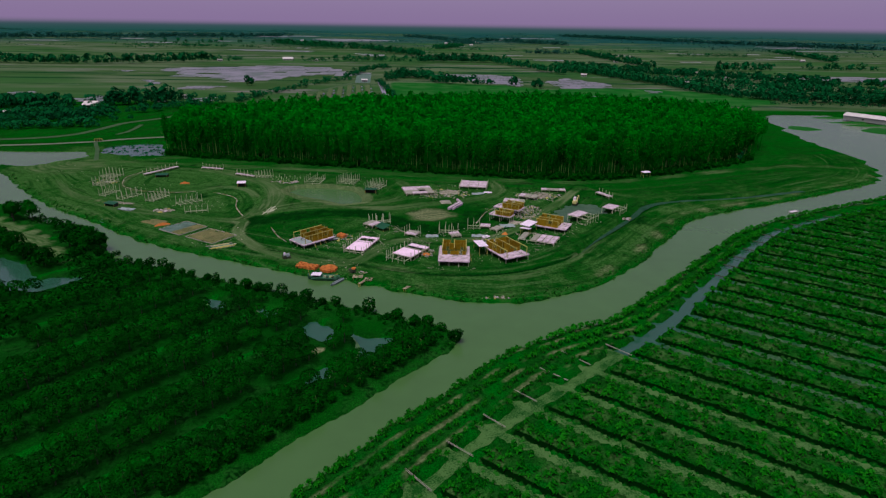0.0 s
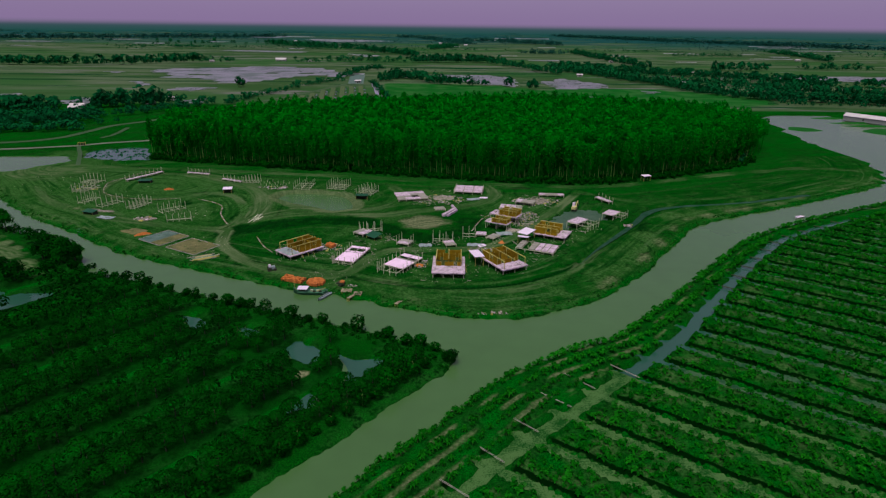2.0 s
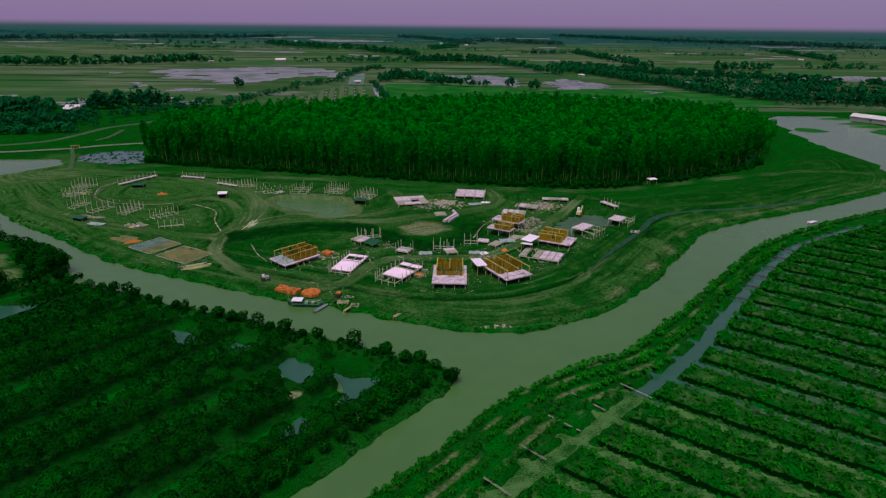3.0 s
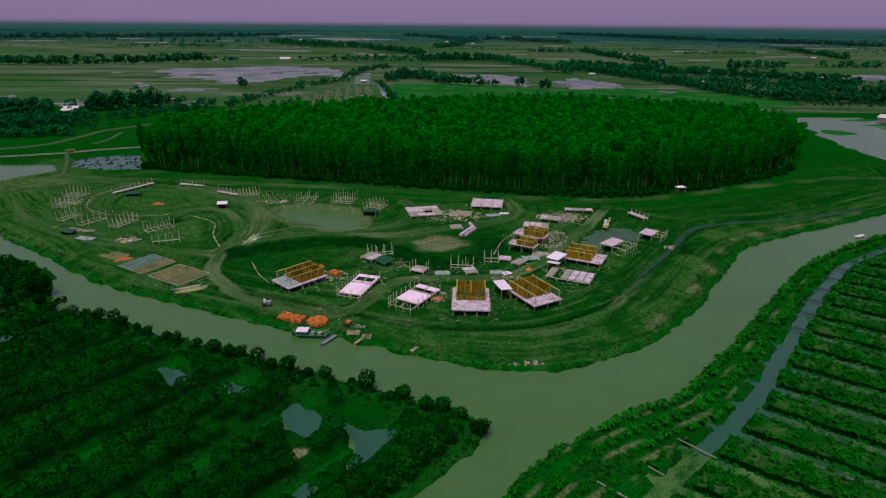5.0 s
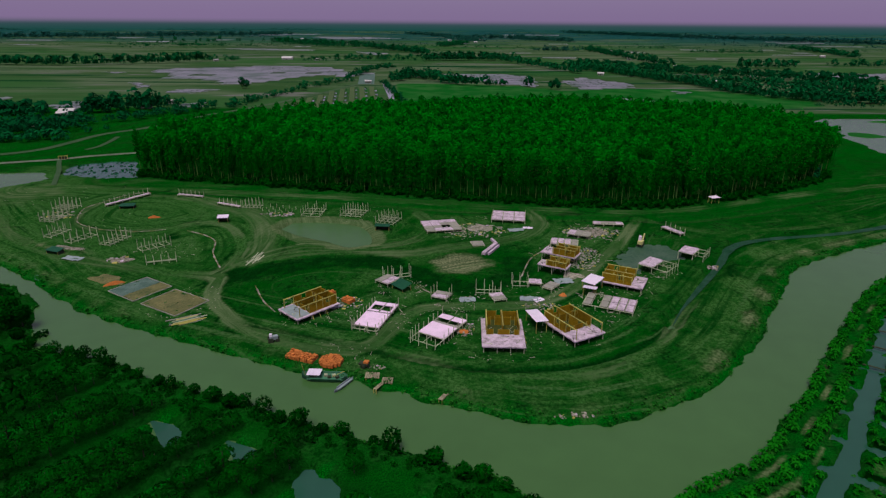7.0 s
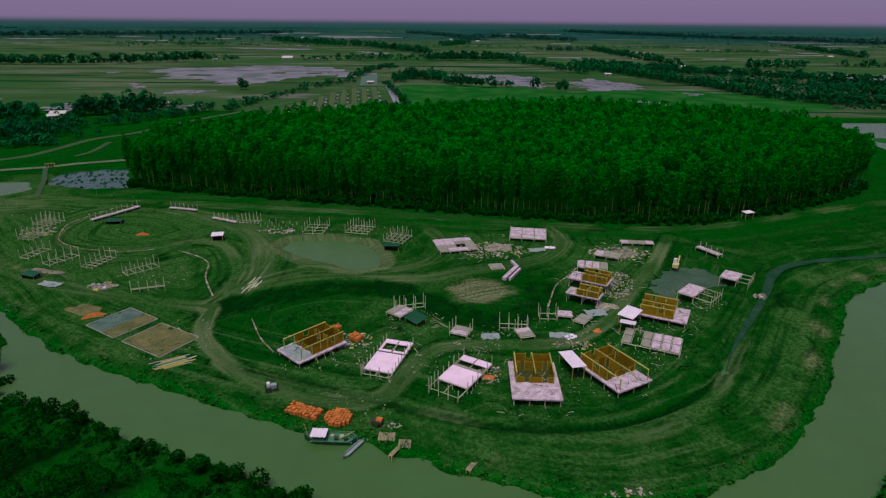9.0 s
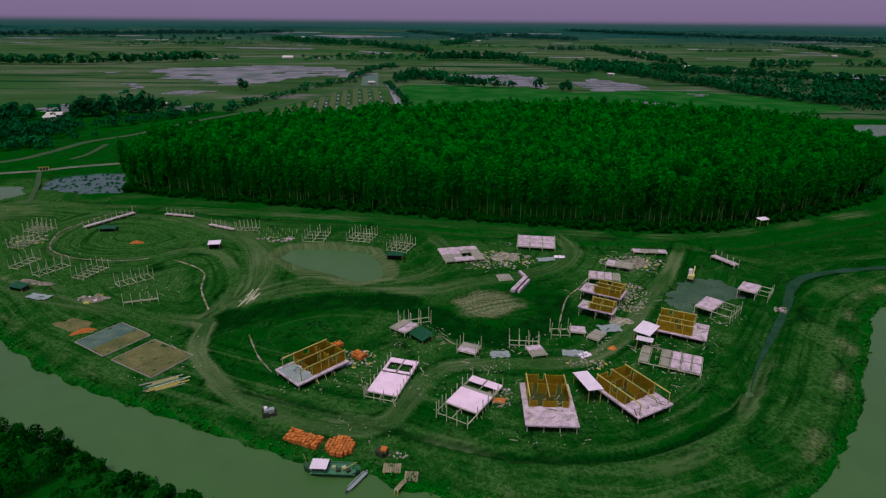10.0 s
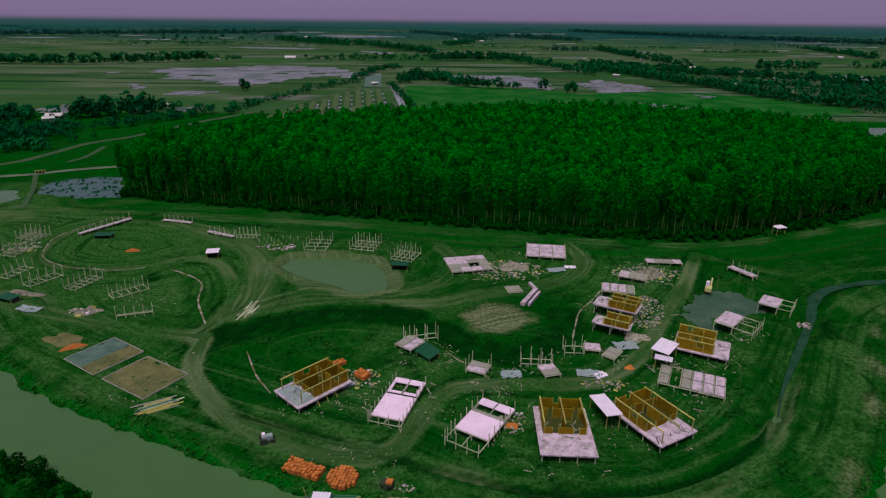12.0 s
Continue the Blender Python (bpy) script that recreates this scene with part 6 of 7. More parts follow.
for k in range(8):
    part("log", block(POST, round(r_t.uniform(3.0, 8.0), 1), 0.26, 0.24), log_stack, at=pose(r_t.uniform(-1, 1), -1.2 + 0.34 * k, 0, 0, 0, r_t.uniform(-10, 10)))
l_wall = thing("concrete_wall", "angled pale concrete wall pieces on the ground", "wall", "", lying(0, 0, 0, 0.2))
for a, b, w in (((10.4, 197.2), (14.7, 205.4), 1.0), ((14.6, 205.0), (13.6, 208.8), 0.7), ((11.8, 197.0), (15.2, 203.6), 0.5)):
    beam(l_wall, a, b, 0, CONCRETE, w, 0.7, "segment")
slab_platform((8.0, 203.0), (11.4, 203.6), 3.4, "small dull slab lying beside angled walls", 1, 1, 0.4, dull=((0, 0),), seed=36)


def kerb(points, label, width=0.24, high=0.16):
    """A winding low kerb of short cast pieces."""
    t = thing("path_kerb", label, "kerb", "", lying(0, 0, 0, 0.0))
    line = smooth_line(points, 1.5)
    for k, (a, b) in enumerate(zip(line, line[1:])):
        m = (a + b) / 2
        part("kerb_piece", block(RUBBLE if k % 3 else SAND, round(gap(a, b) + 0.05, 1), width + 0.05 * ((k * 7) % 4 - 1), high), t,
             at=pose(m[0], m[1], ground_at(*m) - 0.05, 0, 0, math.degrees(math.atan2(b[1] - a[1], b[0] - a[0]))))


kerb([(-105.2, 258.4), (-111.5, 255.2), (-115.5, 247), (-118, 238), (-114.1, 226.6), (-110.2, 221.7), (-105.4, 218.7), (-100.1, 216.5), (-88.6, 215.3), (-82.5, 216.9)],
     "winding pale kerb round the west field")
kerb([(-75.8, 216), (-69.9, 212.7), (-64.6, 207.3), (-61.9, 198), (-56.4, 187.3)], "winding pale kerb beside the west track", 0.34)
kerb([(30.6, 206.5), (26.3, 199.5), (22.7, 194.9), (20.4, 188.5), (18.9, 183.5)], "winding pale kerb beside the narrow houses", 0.3)
kerb([(-44.5, 176.5), (-40.5, 168.5), (-36.5, 163)], "straight pale pipe lying in the grass", 0.24, 0.2)
kerb([(-6.8, 177.5), (-3.5, 173), (0.5, 172)], "thin pale kerb above the ditch", 0.22, 0.2)


# brick stacks by the landing
def brick_stack(x, y, turn, nx, ny, label, round_end=False):
    t = thing("brick_stack", label, "bricks", "brick stacks", lying(x, y, turn, ground_at(x, y)))
    r = random.Random(int(x * 10))
    for i in range(nx):
        for j in range(ny):
            u, v = (i - (nx - 1) / 2), (j - (ny - 1) / 2)
            if round_end and (u / (nx / 2)) ** 2 + (v / (ny / 2)) ** 2 > 1.0:
                continue
            h = r.choice((0.6, 0.7, 0.8, 0.9)) if not round_end else 0.7
            part("pallet", block(ORANGE, 0.46, 0.42, h), t, at=pose(u * 0.52 + r.uniform(-0.05, 0.05), v * 0.5 + r.uniform(-0.05, 0.05), -0.05, 0, 0, r.uniform(-8, 8)))


brick_stack(-26.9, 144.6, -22, 11, 5, "rows of stacked orange bricks on the river bank")
brick_stack(-21.2, 142.9, -12, 8, 8, "rounded stack of orange bricks on the river bank", True)
brick_stack(-26.4, 172.2, 40, 5, 3, "small orange brick stack behind the house")
brick_stack(-21.6, 168.4, -40, 5, 4, "small orange brick stack behind the house")


# scraps of board, brick and concrete trodden into the yards
r = np.random.default_rng(61)
scraps = []
for x, y, reach in YARDS:
    n_s = int(reach * 8) if reach < 14 else 20
    a, d = r.uniform(0, math.tau, n_s), reach * 0.75 * np.sqrt(r.random(n_s))
    for px_, py_, s, turn in zip(x + d * np.cos(a), y + d * np.sin(a), 0.025 + 0.085 * r.random(n_s) ** 3, r.uniform(0, math.pi, n_s)):
        scraps.append((px_, py_, s, turn))
sz = ground_many([q[:2] for q in scraps])
vs = []
for (x, y, s, turn), z in zip(scraps, sz):
    ca, sa = math.cos(turn), math.sin(turn)
    l_, w_, h_ = s * 2.0, s * 0.8, z + 0.07
    box_ = [(l_ * i * ca - w_ * j * sa + x, l_ * i * sa + w_ * j * ca + y) for i, j in ((-1, -1), (1, -1), (1, 1), (-1, 1))]
    vs += [(*p, h_) for p in box_]
    for p, q in zip(box_, box_[1:] + box_[:1]):
        vs += [(*p, z - 0.1), (*q, z - 0.1), (*q, h_), (*p, h_)]
tagged(new("debris", quads_mesh("debris", np.array(vs), RUBBLE)), "pale scraps of board and brick trodden into mud", "debris", kind="stuff")

# ---- boats and landings ----
def boat(at, length, wide, label, cabin=True, mat=None, high=1.0):
    """A wooden river boat: shaped hull, gunwale, deck boards and a low cabin."""
    t = thing("river_boat" if cabin else "flat_boat", label, "boat", "", at)
    n, sect = 12, 5
    vs, fs = [], []
    for i in range(n + 1):
        u = i / n
        full = (math.sin(min(u / 0.35, 1) * math.pi / 2) if u < 0.5 else math.sin(min((1 - u) / 0.22, 1) * math.pi / 2)) * 0.82 + 0.18
        rise = 0.5 * high * (max(0, 0.25 - u) / 0.25) ** 2 + 0.2 * high * (max(0, u - 0.85) / 0.15) ** 2
        for k in range(sect):
            v = k / (sect - 1) * 2 - 1
            depth_ = (1 - abs(v) ** 3) * high
            vs.append(((u - 0.5) * length, v * wide / 2 * full, high * 0.62 + rise - depth_))
    for i in range(n):
        for k in range(sect - 1):
            a = i * sect + k
            fs.append((a, a + sect, a + sect + 1, a + 1))
    m = mat or HULL
    hull = mesh_of("hull", vs, fs, m, True)
    part("hull", hull, t)
    part("deck", block(m, length * 0.8, wide * 0.74, 0.06), t, at=pose(length * 0.02, 0, high * 0.32))
    for s in (-1, 1):
        part("gunwale", block(m, length * 0.72, 0.12, 0.16), t, at=pose(length * 0.04, s * wide * 0.47, high * 0.55))
    if cabin:
        part("cabin", block(HULL, length * 0.24, wide * 0.62, 0.9), t, at=pose(-length * 0.22, 0, high * 0.36))
        for s in (-1, 1):
            part("window", block(DARK, length * 0.16, 0.04, 0.35), t, at=pose(-length * 0.22, s * wide * 0.315, high * 0.36 + 0.4))
        part("cabin_roof", sheet("cabin_roof", SHEET, (length * 0.3, wide * 0.8), 0.06, 4), t, "pale sheet roof", at=pose(-length * 0.22, 0, high * 0.36 + 0.98))
        part("mast", block(TIMBER, 0.09, 0.09, 2.2), t, at=pose(-length * 0.44, 0.3, high * 0.5, 0, -14, 0))
        part("boom", block(TIMBER, 2.4, 0.1, 0.1), t, at=pose(length * 0.3, 0.3, high * 0.7, 0, -8, 35))
        for k in range(4):
            part("crate", block(DARK if k % 2 else POST, 0.6, 0.5, 0.4), t, at=pose(length * (0.02 + 0.09 * k), (-1) ** k * 0.25, high * 0.38, 0, 0, 12 * k))
    return t


boat(lying(-21.7, 138.7, -3, WATER_Z), 8.0, 2.6, "green wooden cargo boat with a pale cabin roof, moored", high=1.3)
boat(lying(-96.3, 181.0, -28, WATER_Z), 7.6, 2.4, "flat green barge moored at the west shore", False, high=0.8)
boat(lying(130.5, 200.5, 25, WATER_Z), 4.6, 1.2, "small pale rowing boat at the levee", False, SHEET, 0.6)
boat(lying(94.0, 194.5, 20, WATER_Z), 4.2, 1.1, "small pale boat drawn up on the bank", False, SHEET, 0.6)
boat(lying(-18.0, 136.6, 59, WATER_Z + 0.02), 5.0, 0.75, "narrow grey dugout beside the cargo boat", False, TARP_GREY, 0.6)
PLANK = material("worn_planks", (0.34, 0.27, 0.20), (0.16, 0.14, 0.09), 1.2, 0.9, each=True)
for (a, b, w, label) in (((-14.6, 138.6), (-11.9, 138.5), 1.9, "timber raft landing at the bank"), ((-11.5, 137.0), (-9.5, 136.9), 1.9, "square plank landing on the bank"),
                         ((-11.3, 136.3), (-12.6, 134.1), 0.7, "narrow plank jetty sloping to the water"), ((-1.5, 131.2), (-0.2, 133.2), 0.8, "short plank jetty at the grassy shore")):
    jetty = thing("jetty", label, "jetty", "landings", corner(a, b, max(WATER_Z + 0.15, ground_at(*a), ground_at(*b)) + 0.02))
    span = gap(a, b)
    for k in range(int(span / 0.32)):
        part("plank", block(PLANK, 0.28, w, 0.07), jetty, at=pose(0.2 + 0.32 * k, 0, 0.1, 0, 0, 2 * math.sin(3 * k)))
    for x in (0.3, span - 0.3):
        for y in (-w / 2 + 0.1, w / 2 - 0.1):
            part("pile", block(TIMBER, 0.14, 0.14, 1.5), jetty, at=pose(x, y, -1.4))


# mini excavator
YELLOW = material("worn_yellow_paint", (0.6, 0.5, 0.22), (0.45, 0.38, 0.18), 1.0, 0.5)
digger = thing("excavator", "small yellow excavator parked beside a puddle", "excavator", "", lying(55.2, 205.2, 60, 0.1))
for s in (-0.62, 0.62):
    part("track", block(DARK, 2.4, 0.42, 0.55), digger, at=pose(0, s, 0))
part("body", block(YELLOW, 1.9, 1.4, 0.9), digger, at=pose(-0.25, 0, 0.6))
part("cab", block(SHEET, 0.95, 0.75, 1.2), digger, at=pose(0.2, 0.3, 1.5))
part("boom", block(YELLOW, 2.6, 0.28, 0.3), digger, at=pose(1.5, -0.3, 1.9, 0, -42, 0))
part("arm", block(YELLOW, 1.8, 0.22, 0.24), digger, at=pose(2.9, -0.3, 2.0, 0, 58, 0))
part("bucket", block(DARK, 0.6, 0.6, 0.5), digger, at=pose(3.3, -0.3, 0.8, 0, 20, 0))

tractor = thing("tractor", "small dark tractor parked by the landing track", "tractor", "", lying(-33.6, 150.6, 20, 0.2))
part("body", block(TARP_GREY, 1.6, 0.8, 0.8), tractor, at=pose(0, 0, 0.45))
part("seat", block(SHEET, 0.5, 0.6, 0.5), tractor, at=pose(-0.5, 0, 1.2))
for x, y, s in ((-0.6, 0.6, 1.0), (-0.6, -0.6, 1.0), (0.7, 0.5, 0.7), (0.7, -0.5, 0.7)):
    part("wheel", block(DARK, s, 0.25, s), tractor, at=pose(x, y, 0))
trailer = thing("cart", "small dark cart near the brick stacks", "cart", "", lying(-15.0, 141.4, -15, 0.25))
part("bed", block(DARK, 1.8, 1.1, 0.4), trailer, at=pose(0, 0, 0.5))
part("load", block(ORANGE, 0.9, 0.9, 0.35), trailer, at=pose(0.4, 0, 0.9))
for y in (-0.55, 0.55):
    part("wheel", block(DARK, 0.7, 0.14, 0.7), trailer, at=pose(0, y, 0))

# sluice by the west lake
sluice = thing("sluice_gate", "timber sluice gate on the dam by the lake", "sluice", "", lying(-168.5, 313, 20, 0.2) @ Matrix.Diagonal((0.5, 0.5, 0.6, 1)))
for x in (-3.4, -1.2, 1.2, 3.4):
    part("post", block(TIMBER, 0.4, 0.4, 3.6), sluice, at=pose(x, 0, -1.0))
part("crossbeam", block(TIMBER, 7.8, 0.4, 0.4), sluice, at=pose(0, 0, 2.4))
part("gate_panel", block(DARK, 5.6, 0.2, 2.0), sluice, at=pose(0, 0.1, 0.2))

# ---- distance ----
def belt(name, label, line, wide, step, high, seed, quads=42, mat=None, leaf=None, bare=0.18):
    """A band of trees seen far off, one uneven mass."""
    r = np.random.default_rng(seed)
    step *= 0.72
    fine_line = smooth_line(line, step)
    places = []
    for k in range(max(1, int(1.5 * wide / step))):
        keep_ = r.random(len(fine_line)) > bare
        p = fine_line[keep_] + r.normal(0, wide * 0.3, (keep_.sum(), 2))
        places.append(p)
    p = np.vstack(places)
    s = 0.45 + 0.85 * r.random(len(p)) ** 1.6
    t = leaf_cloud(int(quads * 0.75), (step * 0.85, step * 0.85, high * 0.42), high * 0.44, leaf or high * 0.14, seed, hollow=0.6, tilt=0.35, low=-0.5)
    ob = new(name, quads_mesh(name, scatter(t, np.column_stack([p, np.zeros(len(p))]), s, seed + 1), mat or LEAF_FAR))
    return tagged(ob, label, "trees", kind="stuff")


BELT = "dark tree belt between distant rice fields"
# woods and hamlets west of the embankment
for k, (line, wide, step, high) in enumerate((
        ([(-330, 372), (-262, 378), (-215, 400)], 44, 6, 8), ([(-300, 345), (-235, 350), (-196, 362)], 12, 5, 6),
        ([(-420, 420), (-330, 440), (-262, 446)], 26, 6, 10), ([(-232, 452), (-214, 470), (-199, 482)], 16, 6, 13), ([(-196, 420), (-178, 450), (-160, 480)], 10, 5, 7),
        ([(-262, 500), (-225, 498), (-190, 500)], 6, 5, 7))):
    belt("far_trees", BELT, line, wide, step, high, 300 + 3 * k, 34)
# hedges and rows behind the forest
for k, (line, wide, step, high, bare) in enumerate((
        ([(-150, 480), (-141, 535), (-119, 636), (-90, 700)], 7, 5, 7, 0.3), ([(-46, 700), (-32, 750), (-6, 723)], 16, 6, 11, 0.1), ([(-6, 707), (23, 664), (65, 655)], 9, 6, 11, 0.25),
        ([(-58, 690), (-44, 610), (-28, 520)], 5, 4, 5, 0.2), ([(84, 650), (89, 653)], 4, 4, 11, 0.0), ([(103, 624), (113, 625)], 5, 4, 12, 0.0),
        ([(-98, 700), (-88, 830), (-60, 900)], 6, 6, 8, 0.5))):
    belt("far_trees", BELT, line, wide, step, high, 340 + 3 * k, 34, bare=bare)
# belts of the middle distance
for k, (line, wide, step, high, bare) in enumerate((
        ([(-700, 930), (-523, 906), (-416, 956), (-364, 1014)], 16, 8, 14, 0.2), ([(-354, 1016), (-311, 1026)], 12, 7, 10, 0.2), ([(-210, 1034), (-120, 1054), (-37, 1057)], 12, 8, 12, 0.3),
        ([(-23, 1060), (42, 1075), (111, 1074)], 34, 8, 15, 0.05), ([(108, 1041), (144, 912), (174, 811)], 12, 7, 11, 0.2), ([(-468, 1900), (-269, 1637), (-182, 1590)], 40, 12, 16, 0.15),
        ([(-177, 1592), (-84, 1392), (-23, 1255)], 24, 10, 14, 0.2), ([(194, 909), (251, 722), (277, 591), (309, 548)], 24, 7, 10, 0.05))):
    belt("far_trees", BELT, line, wide, step, high, 370 + 3 * k, 30, bare=bare)
for k, (line, wide, step, high, bare) in enumerate((
        ([(204, 961), (293, 850), (371, 788), (418, 716), (441, 666)], 34, 8, 12, 0.1), ([(426, 928), (513, 944)], 14, 8, 13, 0.1), ([(342, 1491), (339, 1198), (342, 1001)], 18, 9, 13, 0.35),
        ([(550, 1410), (712, 1428)], 10, 9, 9, 0.15), ([(907, 1660), (846, 1412), (786, 1224)], 22, 10, 13, 0.3), ([(590, 985), (680, 958)], 14, 8, 13, 0.2),
        ([(309, 552), (341, 536), (400, 507)], 22, 6, 9, 0.05), ([(330, 640), (420, 590), (520, 560)], 30, 7, 10, 0.15), ([(290, 700), (340, 690), (400, 650)], 18, 7, 9, 0.2), ([(290, 512), (330, 505), (380, 498)], 7, 5, 6, 0.3),
        ([(480, 690), (560, 640), (640, 620)], 22, 8, 12, 0.3))):
    belt("far_trees", BELT, line, wide, step, high, 400 + 3 * k, 30, bare=bare)
# rows of single trees, hedges and woods far out on the plain
for k, (line, wide, step, high, bare) in enumerate((
        ([(-758, 1760), (-716, 1835), (-617, 1881), (-544, 1916)], 5, 9, 20, 0.5), ([(-675, 1484), (-508, 1547)], 5, 9, 12, 0.6), ([(8, 1658), (75, 1860)], 30, 11, 14, 0.1),
        ([(132, 2556), (287, 2464), (437, 2116)], 60, 16, 18, 0.2), ([(218, 1454), (297, 1420)], 18, 10, 13, 0.2), ([(-1500, 2083), (-1141, 2478), (-703, 2934)], 90, 20, 20, 0.1),
        ([(840, 4112), (1109, 2880), (1295, 2285), (1425, 1975)], 90, 20, 20, 0.3), ([(-160, 3300), (0, 2900), (120, 2100)], 60, 18, 16, 0.5))):
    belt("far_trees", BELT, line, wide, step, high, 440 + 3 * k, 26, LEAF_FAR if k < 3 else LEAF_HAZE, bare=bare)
r = np.random.default_rng(77)
for k in range(78):
    yy = 1350 * (3.4 ** (r.random() ** 0.8))
    xx = r.uniform(-0.85, 0.9) * yy
    length = yy * r.uniform(0.06, 0.26)
    ang = r.normal(-0.1, 0.3)
    line = [(xx - length / 2 * math.cos(ang), yy - length / 2 * math.sin(ang)), (xx, yy + r.uniform(-20, 20)), (xx + length / 2 * math.cos(ang), yy + length / 2 * math.sin(ang))]
    # from 1700 m on the belts take the leaves with painted haze
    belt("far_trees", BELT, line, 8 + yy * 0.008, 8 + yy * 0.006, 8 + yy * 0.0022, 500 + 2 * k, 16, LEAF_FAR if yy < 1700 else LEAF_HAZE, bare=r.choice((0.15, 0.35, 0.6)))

for x, y, s in ((-223, 470, 14), (-229, 462, 12), (-181, 617, 11), (-177, 616, 9), (-242, 478, 9), (-198, 494, 9), (152, 286, 5), (157, 292, 4), (149, 280, 4), (-214, 478, 9)):
    kind_t = tree_kind("field_tree", "broad dark tree standing alone in far fields", s, s * 0.03, (s * 0.36, s * 0.36, s * 0.42), LEAF_FAR, 160, s * 0.09, int(s * 13 + x) % 997 + 3, "lone field trees", 4, s * 0.58)
    kind_t.matrix_basis = lying(x, y, 0, 0.0)

# wet mud, with the sky's lavender sheen painted into its base colour
WET = material("wet_mud_painted_sheen", (0.20, 0.175, 0.22), (0.042, 0.075, 0.038), 0.035, 0.4, 0.05, 1.0, spread=0.11, gloss=0.35, bias=0.03)
for outline in ([(-344, 800), (-348, 853), (-311, 872), (-244, 923), (-169, 913), (-90, 805), (-97, 749), (-142, 768), (-168, 706), (-195, 659), (-258, 707), (-276, 712)],
                [(-403, 799), (-383, 803), (-371, 775)], [(-330, 704), (-272, 628), (-277, 621)], [(-237, 585), (-232, 616), (-197, 607), (-213, 576)], [(-353, 510), (-356, 537), (-343, 543), (-339, 504)],
                [(-282, 494), (-274, 515), (-249, 506), (-240, 487), (-265, 472)], [(-192, 500), (-181, 516), (-174, 492), (-183, 482)], [(-516, 2679), (-312, 2698), (-140, 2497), (-346, 2296)],
                [(-175, 1364), (-98, 1307), (-118, 1229)], [(-450, 1494), (-270, 1454), (-283, 1388), (-432, 1432)], [(2, 783), (63, 812), (109, 765), (94, 646), (24, 712)],
                [(127, 704), (163, 756), (200, 687), (183, 640), (137, 628)], [(217, 621), (230, 606), (216, 589)], [(146, 562), (165, 550), (192, 515), (171, 496), (150, 512)], [(476, 851), (640, 834), (553, 750), (456, 784)]):
    # flooded plots divided by a few low dikes
    p = np.array(outline, float)
    rr = np.random.default_rng(int(abs(p[0, 0])) + len(outline))
    lo, hi, plots = p.min(0), p.max(0), []
    tall = max(5.0, (hi[1] - lo[1]) / 14)
    for y in np.arange(lo[1], hi[1], tall):
        x = lo[0] - rr.uniform(0, 30)
        dike = 0.16 * tall if rr.random() < 0.4 else 0.0
        while x < hi[0]:
            wide = rr.uniform(1.0, 3.0) * max(4.0, (hi[0] - lo[0]) / 22)
            edge_ = 1.2 if rr.random() < 0.25 else 0.0
            cell = np.array([(x, y), (x + wide - edge_, y), (x + wide - edge_, y + tall - dike), (x, y + tall - dike)])
            if inside(cell.mean(0)[None], p)[0] and rr.random() > 0.07:
                plots.append(np.column_stack([cell, np.full(4, 0.45)]))
            x += wide
    if plots:
        tagged(new("mud_flat", quads_mesh("mud_flat", np.vstack(plots), WET)), "flooded mud plots with painted pale sheen between distant fields", "mud flat", kind="structure")
for k in range(30):
    # thin flooded strips far out
    yy = 1150 * (3.0 ** r.random())
    xx, length, deep_ = r.uniform(-0.7, 0.75) * yy, yy * r.uniform(0.02, 0.09), yy * yy * r.uniform(0.7e-5, 1.6e-5)
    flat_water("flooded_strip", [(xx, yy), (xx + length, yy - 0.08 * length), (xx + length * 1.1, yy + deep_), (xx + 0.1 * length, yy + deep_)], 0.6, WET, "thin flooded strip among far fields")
# the pale base colour stands in for sky reflected in the water
GLINT = water_material("sky_tinted_canal_water", (0.26, 0.24, 0.30), 0.15)
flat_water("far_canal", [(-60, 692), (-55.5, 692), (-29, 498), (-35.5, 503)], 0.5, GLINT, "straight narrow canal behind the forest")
flat_water("yard", [(-81, 664), (-65, 666), (-76, 790), (-94, 788)], 0.45, GREY_FILL, "grey paved yard at the canal's end")


def far_road(line, wide, mat, label, z=0.42):
    """A level ribbon of earth road."""
    line = smooth_line(line, 6.0)
    d = np.gradient(line, axis=0)
    nrm = np.stack([-d[:, 1], d[:, 0]], 1) / np.linalg.norm(d, axis=1)[:, None] * wide / 2
    n_r = len(line)
    me = mesh_of("track", [(x, y, z) for x, y in np.vstack([line + nrm, line - nrm])], [(i, n_r + i, n_r + i + 1, i + 1) for i in range(n_r - 1)], mat)
    tagged(new("track", me), label, "road", kind="structure")


DIRT = material("dull_earth_road", (0.055, 0.085, 0.042), (0.030, 0.062, 0.026), 0.15, 0.95, 0.2, 2.0)
PALE_DIRT = material("pale_earth_road", (0.16, 0.165, 0.13), (0.08, 0.10, 0.065), 0.2, 0.95, 0.2, 2.0)
far_road([(-300, 290), (-230, 297), (-195, 303), (-181, 308), (-170, 312), (-161, 319), (-148, 325), (-138, 329)], 3.6, PALE_DIRT, "pale earth road on the west embankment")
far_road([(-169, 311), (-164, 302), (-158, 292), (-152, 280), (-146, 268)], 1.8, DIRT, "pale path along the dam between two ponds", 0.46)
far_road([(-300, 305), (-221, 316), (-194, 330), (-188, 350), (-184, 376), (-171, 396), (-160, 430), (-150, 458)], 4.6, DIRT, "dull earth road curving past the forest", 0.38)
far_road([(-170, 334), (-168, 342), (-169, 353), (-172, 369)], 2.6, DIRT, "short dull path on the embankment", 0.41)
far_road([(-150, 455), (-132, 495), (-120, 526), (-100, 593), (-82, 664)], 5.0, DIRT, "earth road along the plantation strips", 0.4)
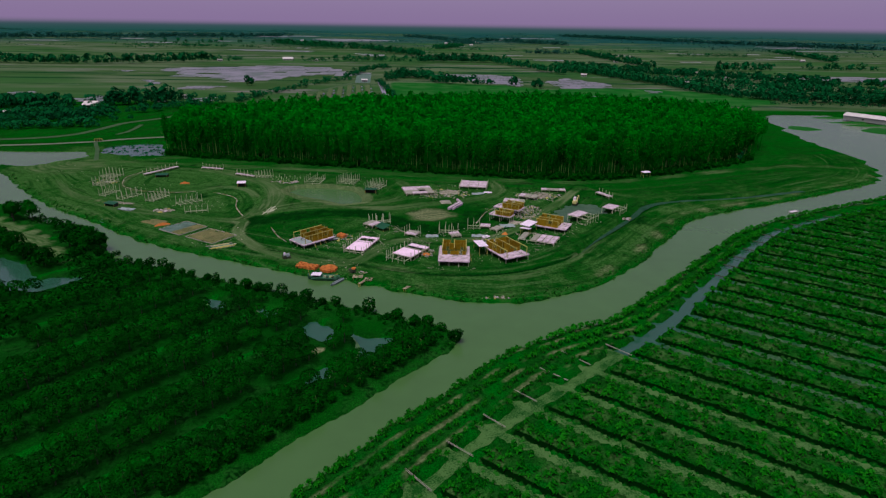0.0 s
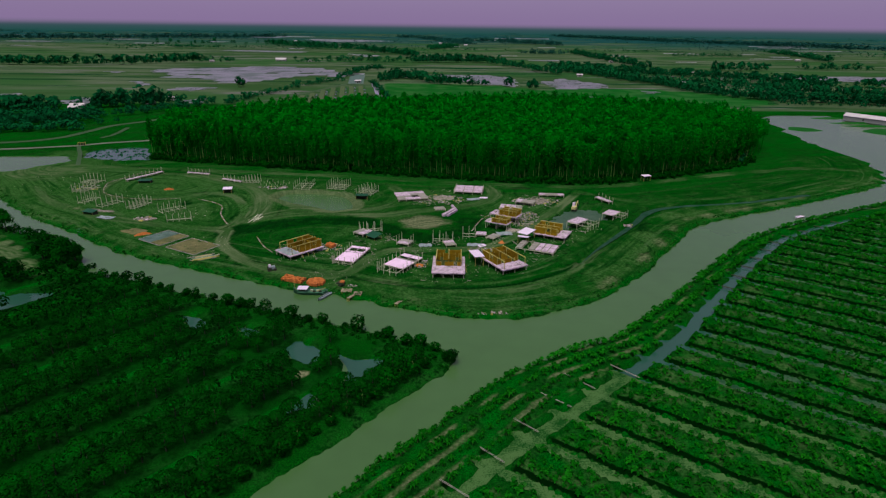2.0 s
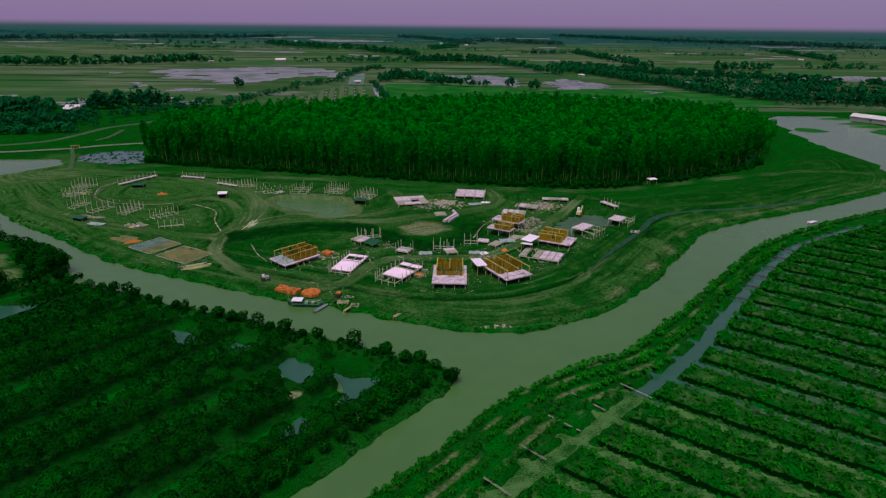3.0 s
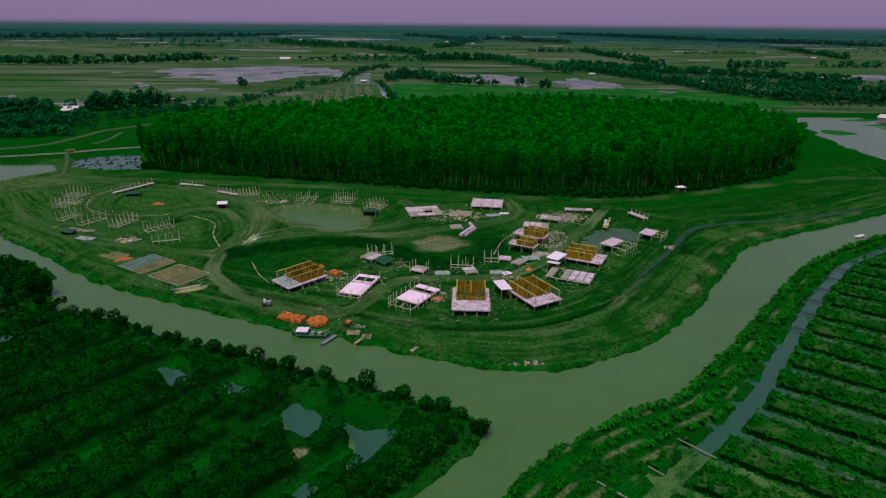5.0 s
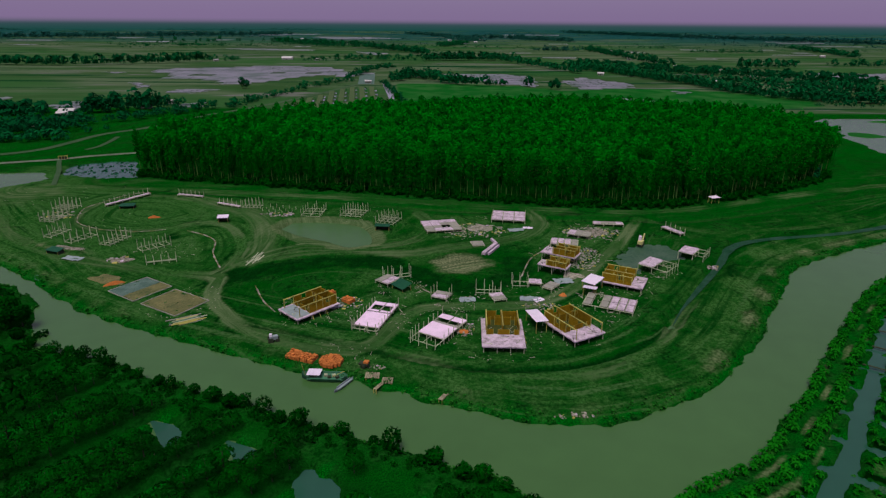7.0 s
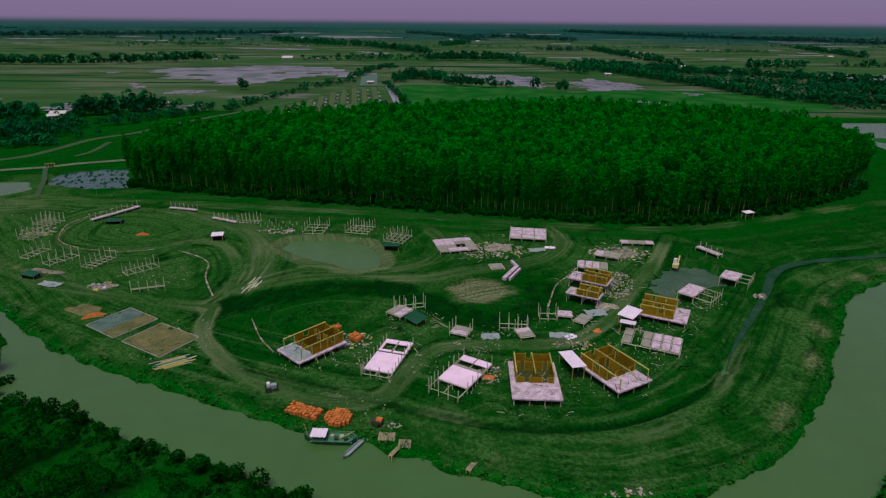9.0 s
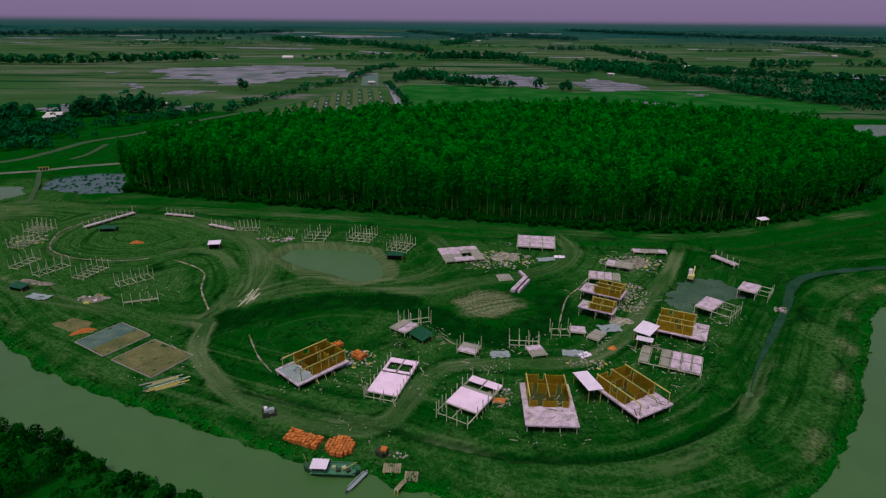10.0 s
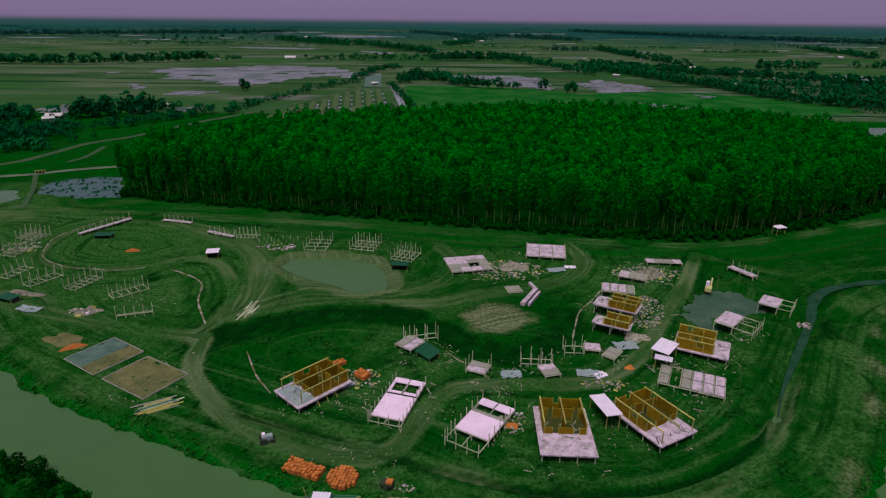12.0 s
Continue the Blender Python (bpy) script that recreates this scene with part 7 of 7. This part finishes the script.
# strips of the far plantation
STRIP_SOIL = material("plantation_soil", (0.085, 0.105, 0.048), (0.048, 0.080, 0.030), 0.12, 0.95, 0.3, 2.0)
STRIP_ENDS = (((-126, 440), (-124, 463)), ((-117, 446), (-117, 487)), ((-108, 452), (-113, 507)), ((-99, 455), (-110, 527)), ((-92, 458), (-105, 546)), ((-84, 460), (-100, 567)),
              ((-77, 462), (-95, 594)), ((-69, 464), (-89, 616)), ((-61, 466), (-82, 631)), ((-53, 468), (-74, 636)), ((-45, 470), (-65, 638)))
for k, ((x0, y0), (x1, y1)) in enumerate(STRIP_ENDS):
    strip = new("field_strip", solid("field_strip", STRIP_SOIL, (4.4, gap((x0, y0), (x1, y1)), 0.9), 0.25))
    turn_ = math.degrees(math.atan2(y1 - y0, x1 - x0)) - 90
    strip.matrix_basis = lying((x0 + x1) / 2, (y0 + y1) / 2, turn_, 0.1)
    tagged(strip, "raised brownish soil strip of a far plantation", "field strip", "plantation strips")
    # ditch with low bushes and painted pale glints of water beside each strip
    side_ = Vector((math.cos(radians(turn_)), math.sin(radians(turn_)))) * 3.9
    a_, b_ = Vector((x0, y0)) + side_, Vector((x1, y1)) + side_
    belt("ditch_bushes", "low dark bushes in a plantation ditch", [tuple(a_), tuple(b_)], 1.4, 3, 2.2, 901 + k, 8, bare=0.3)
    for t_ in np.arange(0.05 + 0.06 * (k % 3), 0.95, 0.17):
        c_ = a_.lerp(b_, t_)
        ob = flat_water("ditch_glint", [(-0.9, -4), (0.9, -4), (0.9, 4), (-0.9, 4)], 0.0, GLINT, "pale water patch with painted glint in a plantation ditch")
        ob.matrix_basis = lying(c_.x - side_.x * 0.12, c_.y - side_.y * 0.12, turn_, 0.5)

HOUSE_WALL = material("far_plaster", (0.35, 0.33, 0.33), (0.25, 0.24, 0.24), 0.3)
ROOF = material("far_sheet_roof", (0.62, 0.52, 0.58), (0.45, 0.38, 0.42), 0.3, 0.6)


def far_house(x, y, w, d, h, turn, label, roof_mat=None):
    t = thing("farm_house", label, "house", "far houses", lying(x, y, turn, 0.0))
    part("wall", block(HOUSE_WALL, w, d, h), t)
    bm = bmesh.new()
    rise = d * 0.28
    e = 0.5
    pts_ = [(-w / 2 - e, -d / 2 - e, h), (w / 2 + e, -d / 2 - e, h), (w / 2 + e, d / 2 + e, h), (-w / 2 - e, d / 2 + e, h), (-w / 2 - e, 0, h + rise), (w / 2 + e, 0, h + rise)]
    v = [bm.verts.new(p) for p in pts_]
    for f in ((0, 1, 5, 4), (2, 3, 4, 5), (0, 4, 3), (1, 2, 5), (3, 2, 1, 0)):
        bm.faces.new([v[i] for i in f])
    me = bpy.data.meshes.new("roof")
    bm.to_mesh(me)
    bm.free()
    me.materials.append(roof_mat or ROOF)
    part("roof", me, t, at=pose(0, 0, 0.004))
    part("door", block(DARK, 1.2, 0.12, 2.0), t, at=pose(0, -d / 2 - 0.03, 0))
    for s in (-0.3, 0.3):
        part("window", block(DARK, 1.2, 0.1, 1.0), t, at=pose(w * s, -d / 2 - 0.03, 1.0))


far_house(314, 403, 66, 7, 3.0, -62, "long shed with a pale pinkish roof across the lake")
for x, y, w, turn in ((-246, 452, 12, 8), (-243, 441, 8, 20), (-208, 482, 9, 0), (195, 796, 9, -20), (356, 1222, 10, 10), (-272, 402, 9, 15), (-72, 676, 8, 0), (-239, 401, 7, 30), (-344, 1020, 9, 5),
                      (-247, 1076, 22, 0), (-195, 1054, 9, 12), (340, 936, 12, -8), (367, 770, 8, 14), (424, 624, 10, 0), (-201, 507, 7, 4), (741, 1253, 12, 0), (380, 1444, 12, 8), (118, 2039, 14, -5),
                      (68, 2521, 16, 0), (330, 1130, 9, 4), (352, 1060, 8, 20), (520, 700, 9, 10), (290, 700, 7, 0), (40, 2200, 14, 0), (150, 2300, 14, 0), (-480, 2300, 14, 0)):
    far_house(x, y, w * 0.75, w * 0.45, 2.6, turn, "small pale farm house among distant trees")
ISLET = material("islet_grass", (0.008, 0.065, 0.006), (0.014, 0.10, 0.010), 0.3)
for x, y, rx, ry, sd in ((243.5, 390, 11, 10, 801), (293, 381, 17, 15, 802), (293, 441, 15, 2.2, 803), (299, 418, 24, 2.4, 804), (296, 405, 18, 2.0, 805)):
    heap("islet", "low grassy islet in the eastern lake", x, y, rx, ry, 1.1, ISLET, sd, "islet", 0, 0.15, WATER_Z - 0.1)

# the plain's end: a glowing ring with dim woods and haze painted by height
HAZE = bpy.data.materials.new("painted_horizon_haze")
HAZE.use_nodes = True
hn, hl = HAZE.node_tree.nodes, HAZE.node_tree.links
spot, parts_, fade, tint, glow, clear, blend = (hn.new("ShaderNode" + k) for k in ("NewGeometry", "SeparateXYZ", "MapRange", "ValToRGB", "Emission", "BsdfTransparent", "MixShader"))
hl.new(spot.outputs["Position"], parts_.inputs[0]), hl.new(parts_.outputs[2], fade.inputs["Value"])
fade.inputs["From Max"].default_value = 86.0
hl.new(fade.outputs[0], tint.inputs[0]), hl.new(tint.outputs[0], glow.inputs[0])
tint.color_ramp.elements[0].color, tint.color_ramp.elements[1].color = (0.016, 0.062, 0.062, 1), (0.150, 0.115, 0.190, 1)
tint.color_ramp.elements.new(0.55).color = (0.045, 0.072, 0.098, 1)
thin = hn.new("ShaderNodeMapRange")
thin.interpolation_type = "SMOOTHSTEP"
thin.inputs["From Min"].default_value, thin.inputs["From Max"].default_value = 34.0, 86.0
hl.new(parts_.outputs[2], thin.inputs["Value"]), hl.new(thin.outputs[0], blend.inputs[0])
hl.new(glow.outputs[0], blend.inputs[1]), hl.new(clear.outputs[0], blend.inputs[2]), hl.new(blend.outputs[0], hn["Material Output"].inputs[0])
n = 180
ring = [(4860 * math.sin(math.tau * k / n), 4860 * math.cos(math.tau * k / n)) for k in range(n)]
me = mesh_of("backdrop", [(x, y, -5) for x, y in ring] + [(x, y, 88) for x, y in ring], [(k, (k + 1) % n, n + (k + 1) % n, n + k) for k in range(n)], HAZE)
tagged(new("backdrop", me), "glowing ring painted with dim trees fading into violet haze", "backdrop", kind="structure")
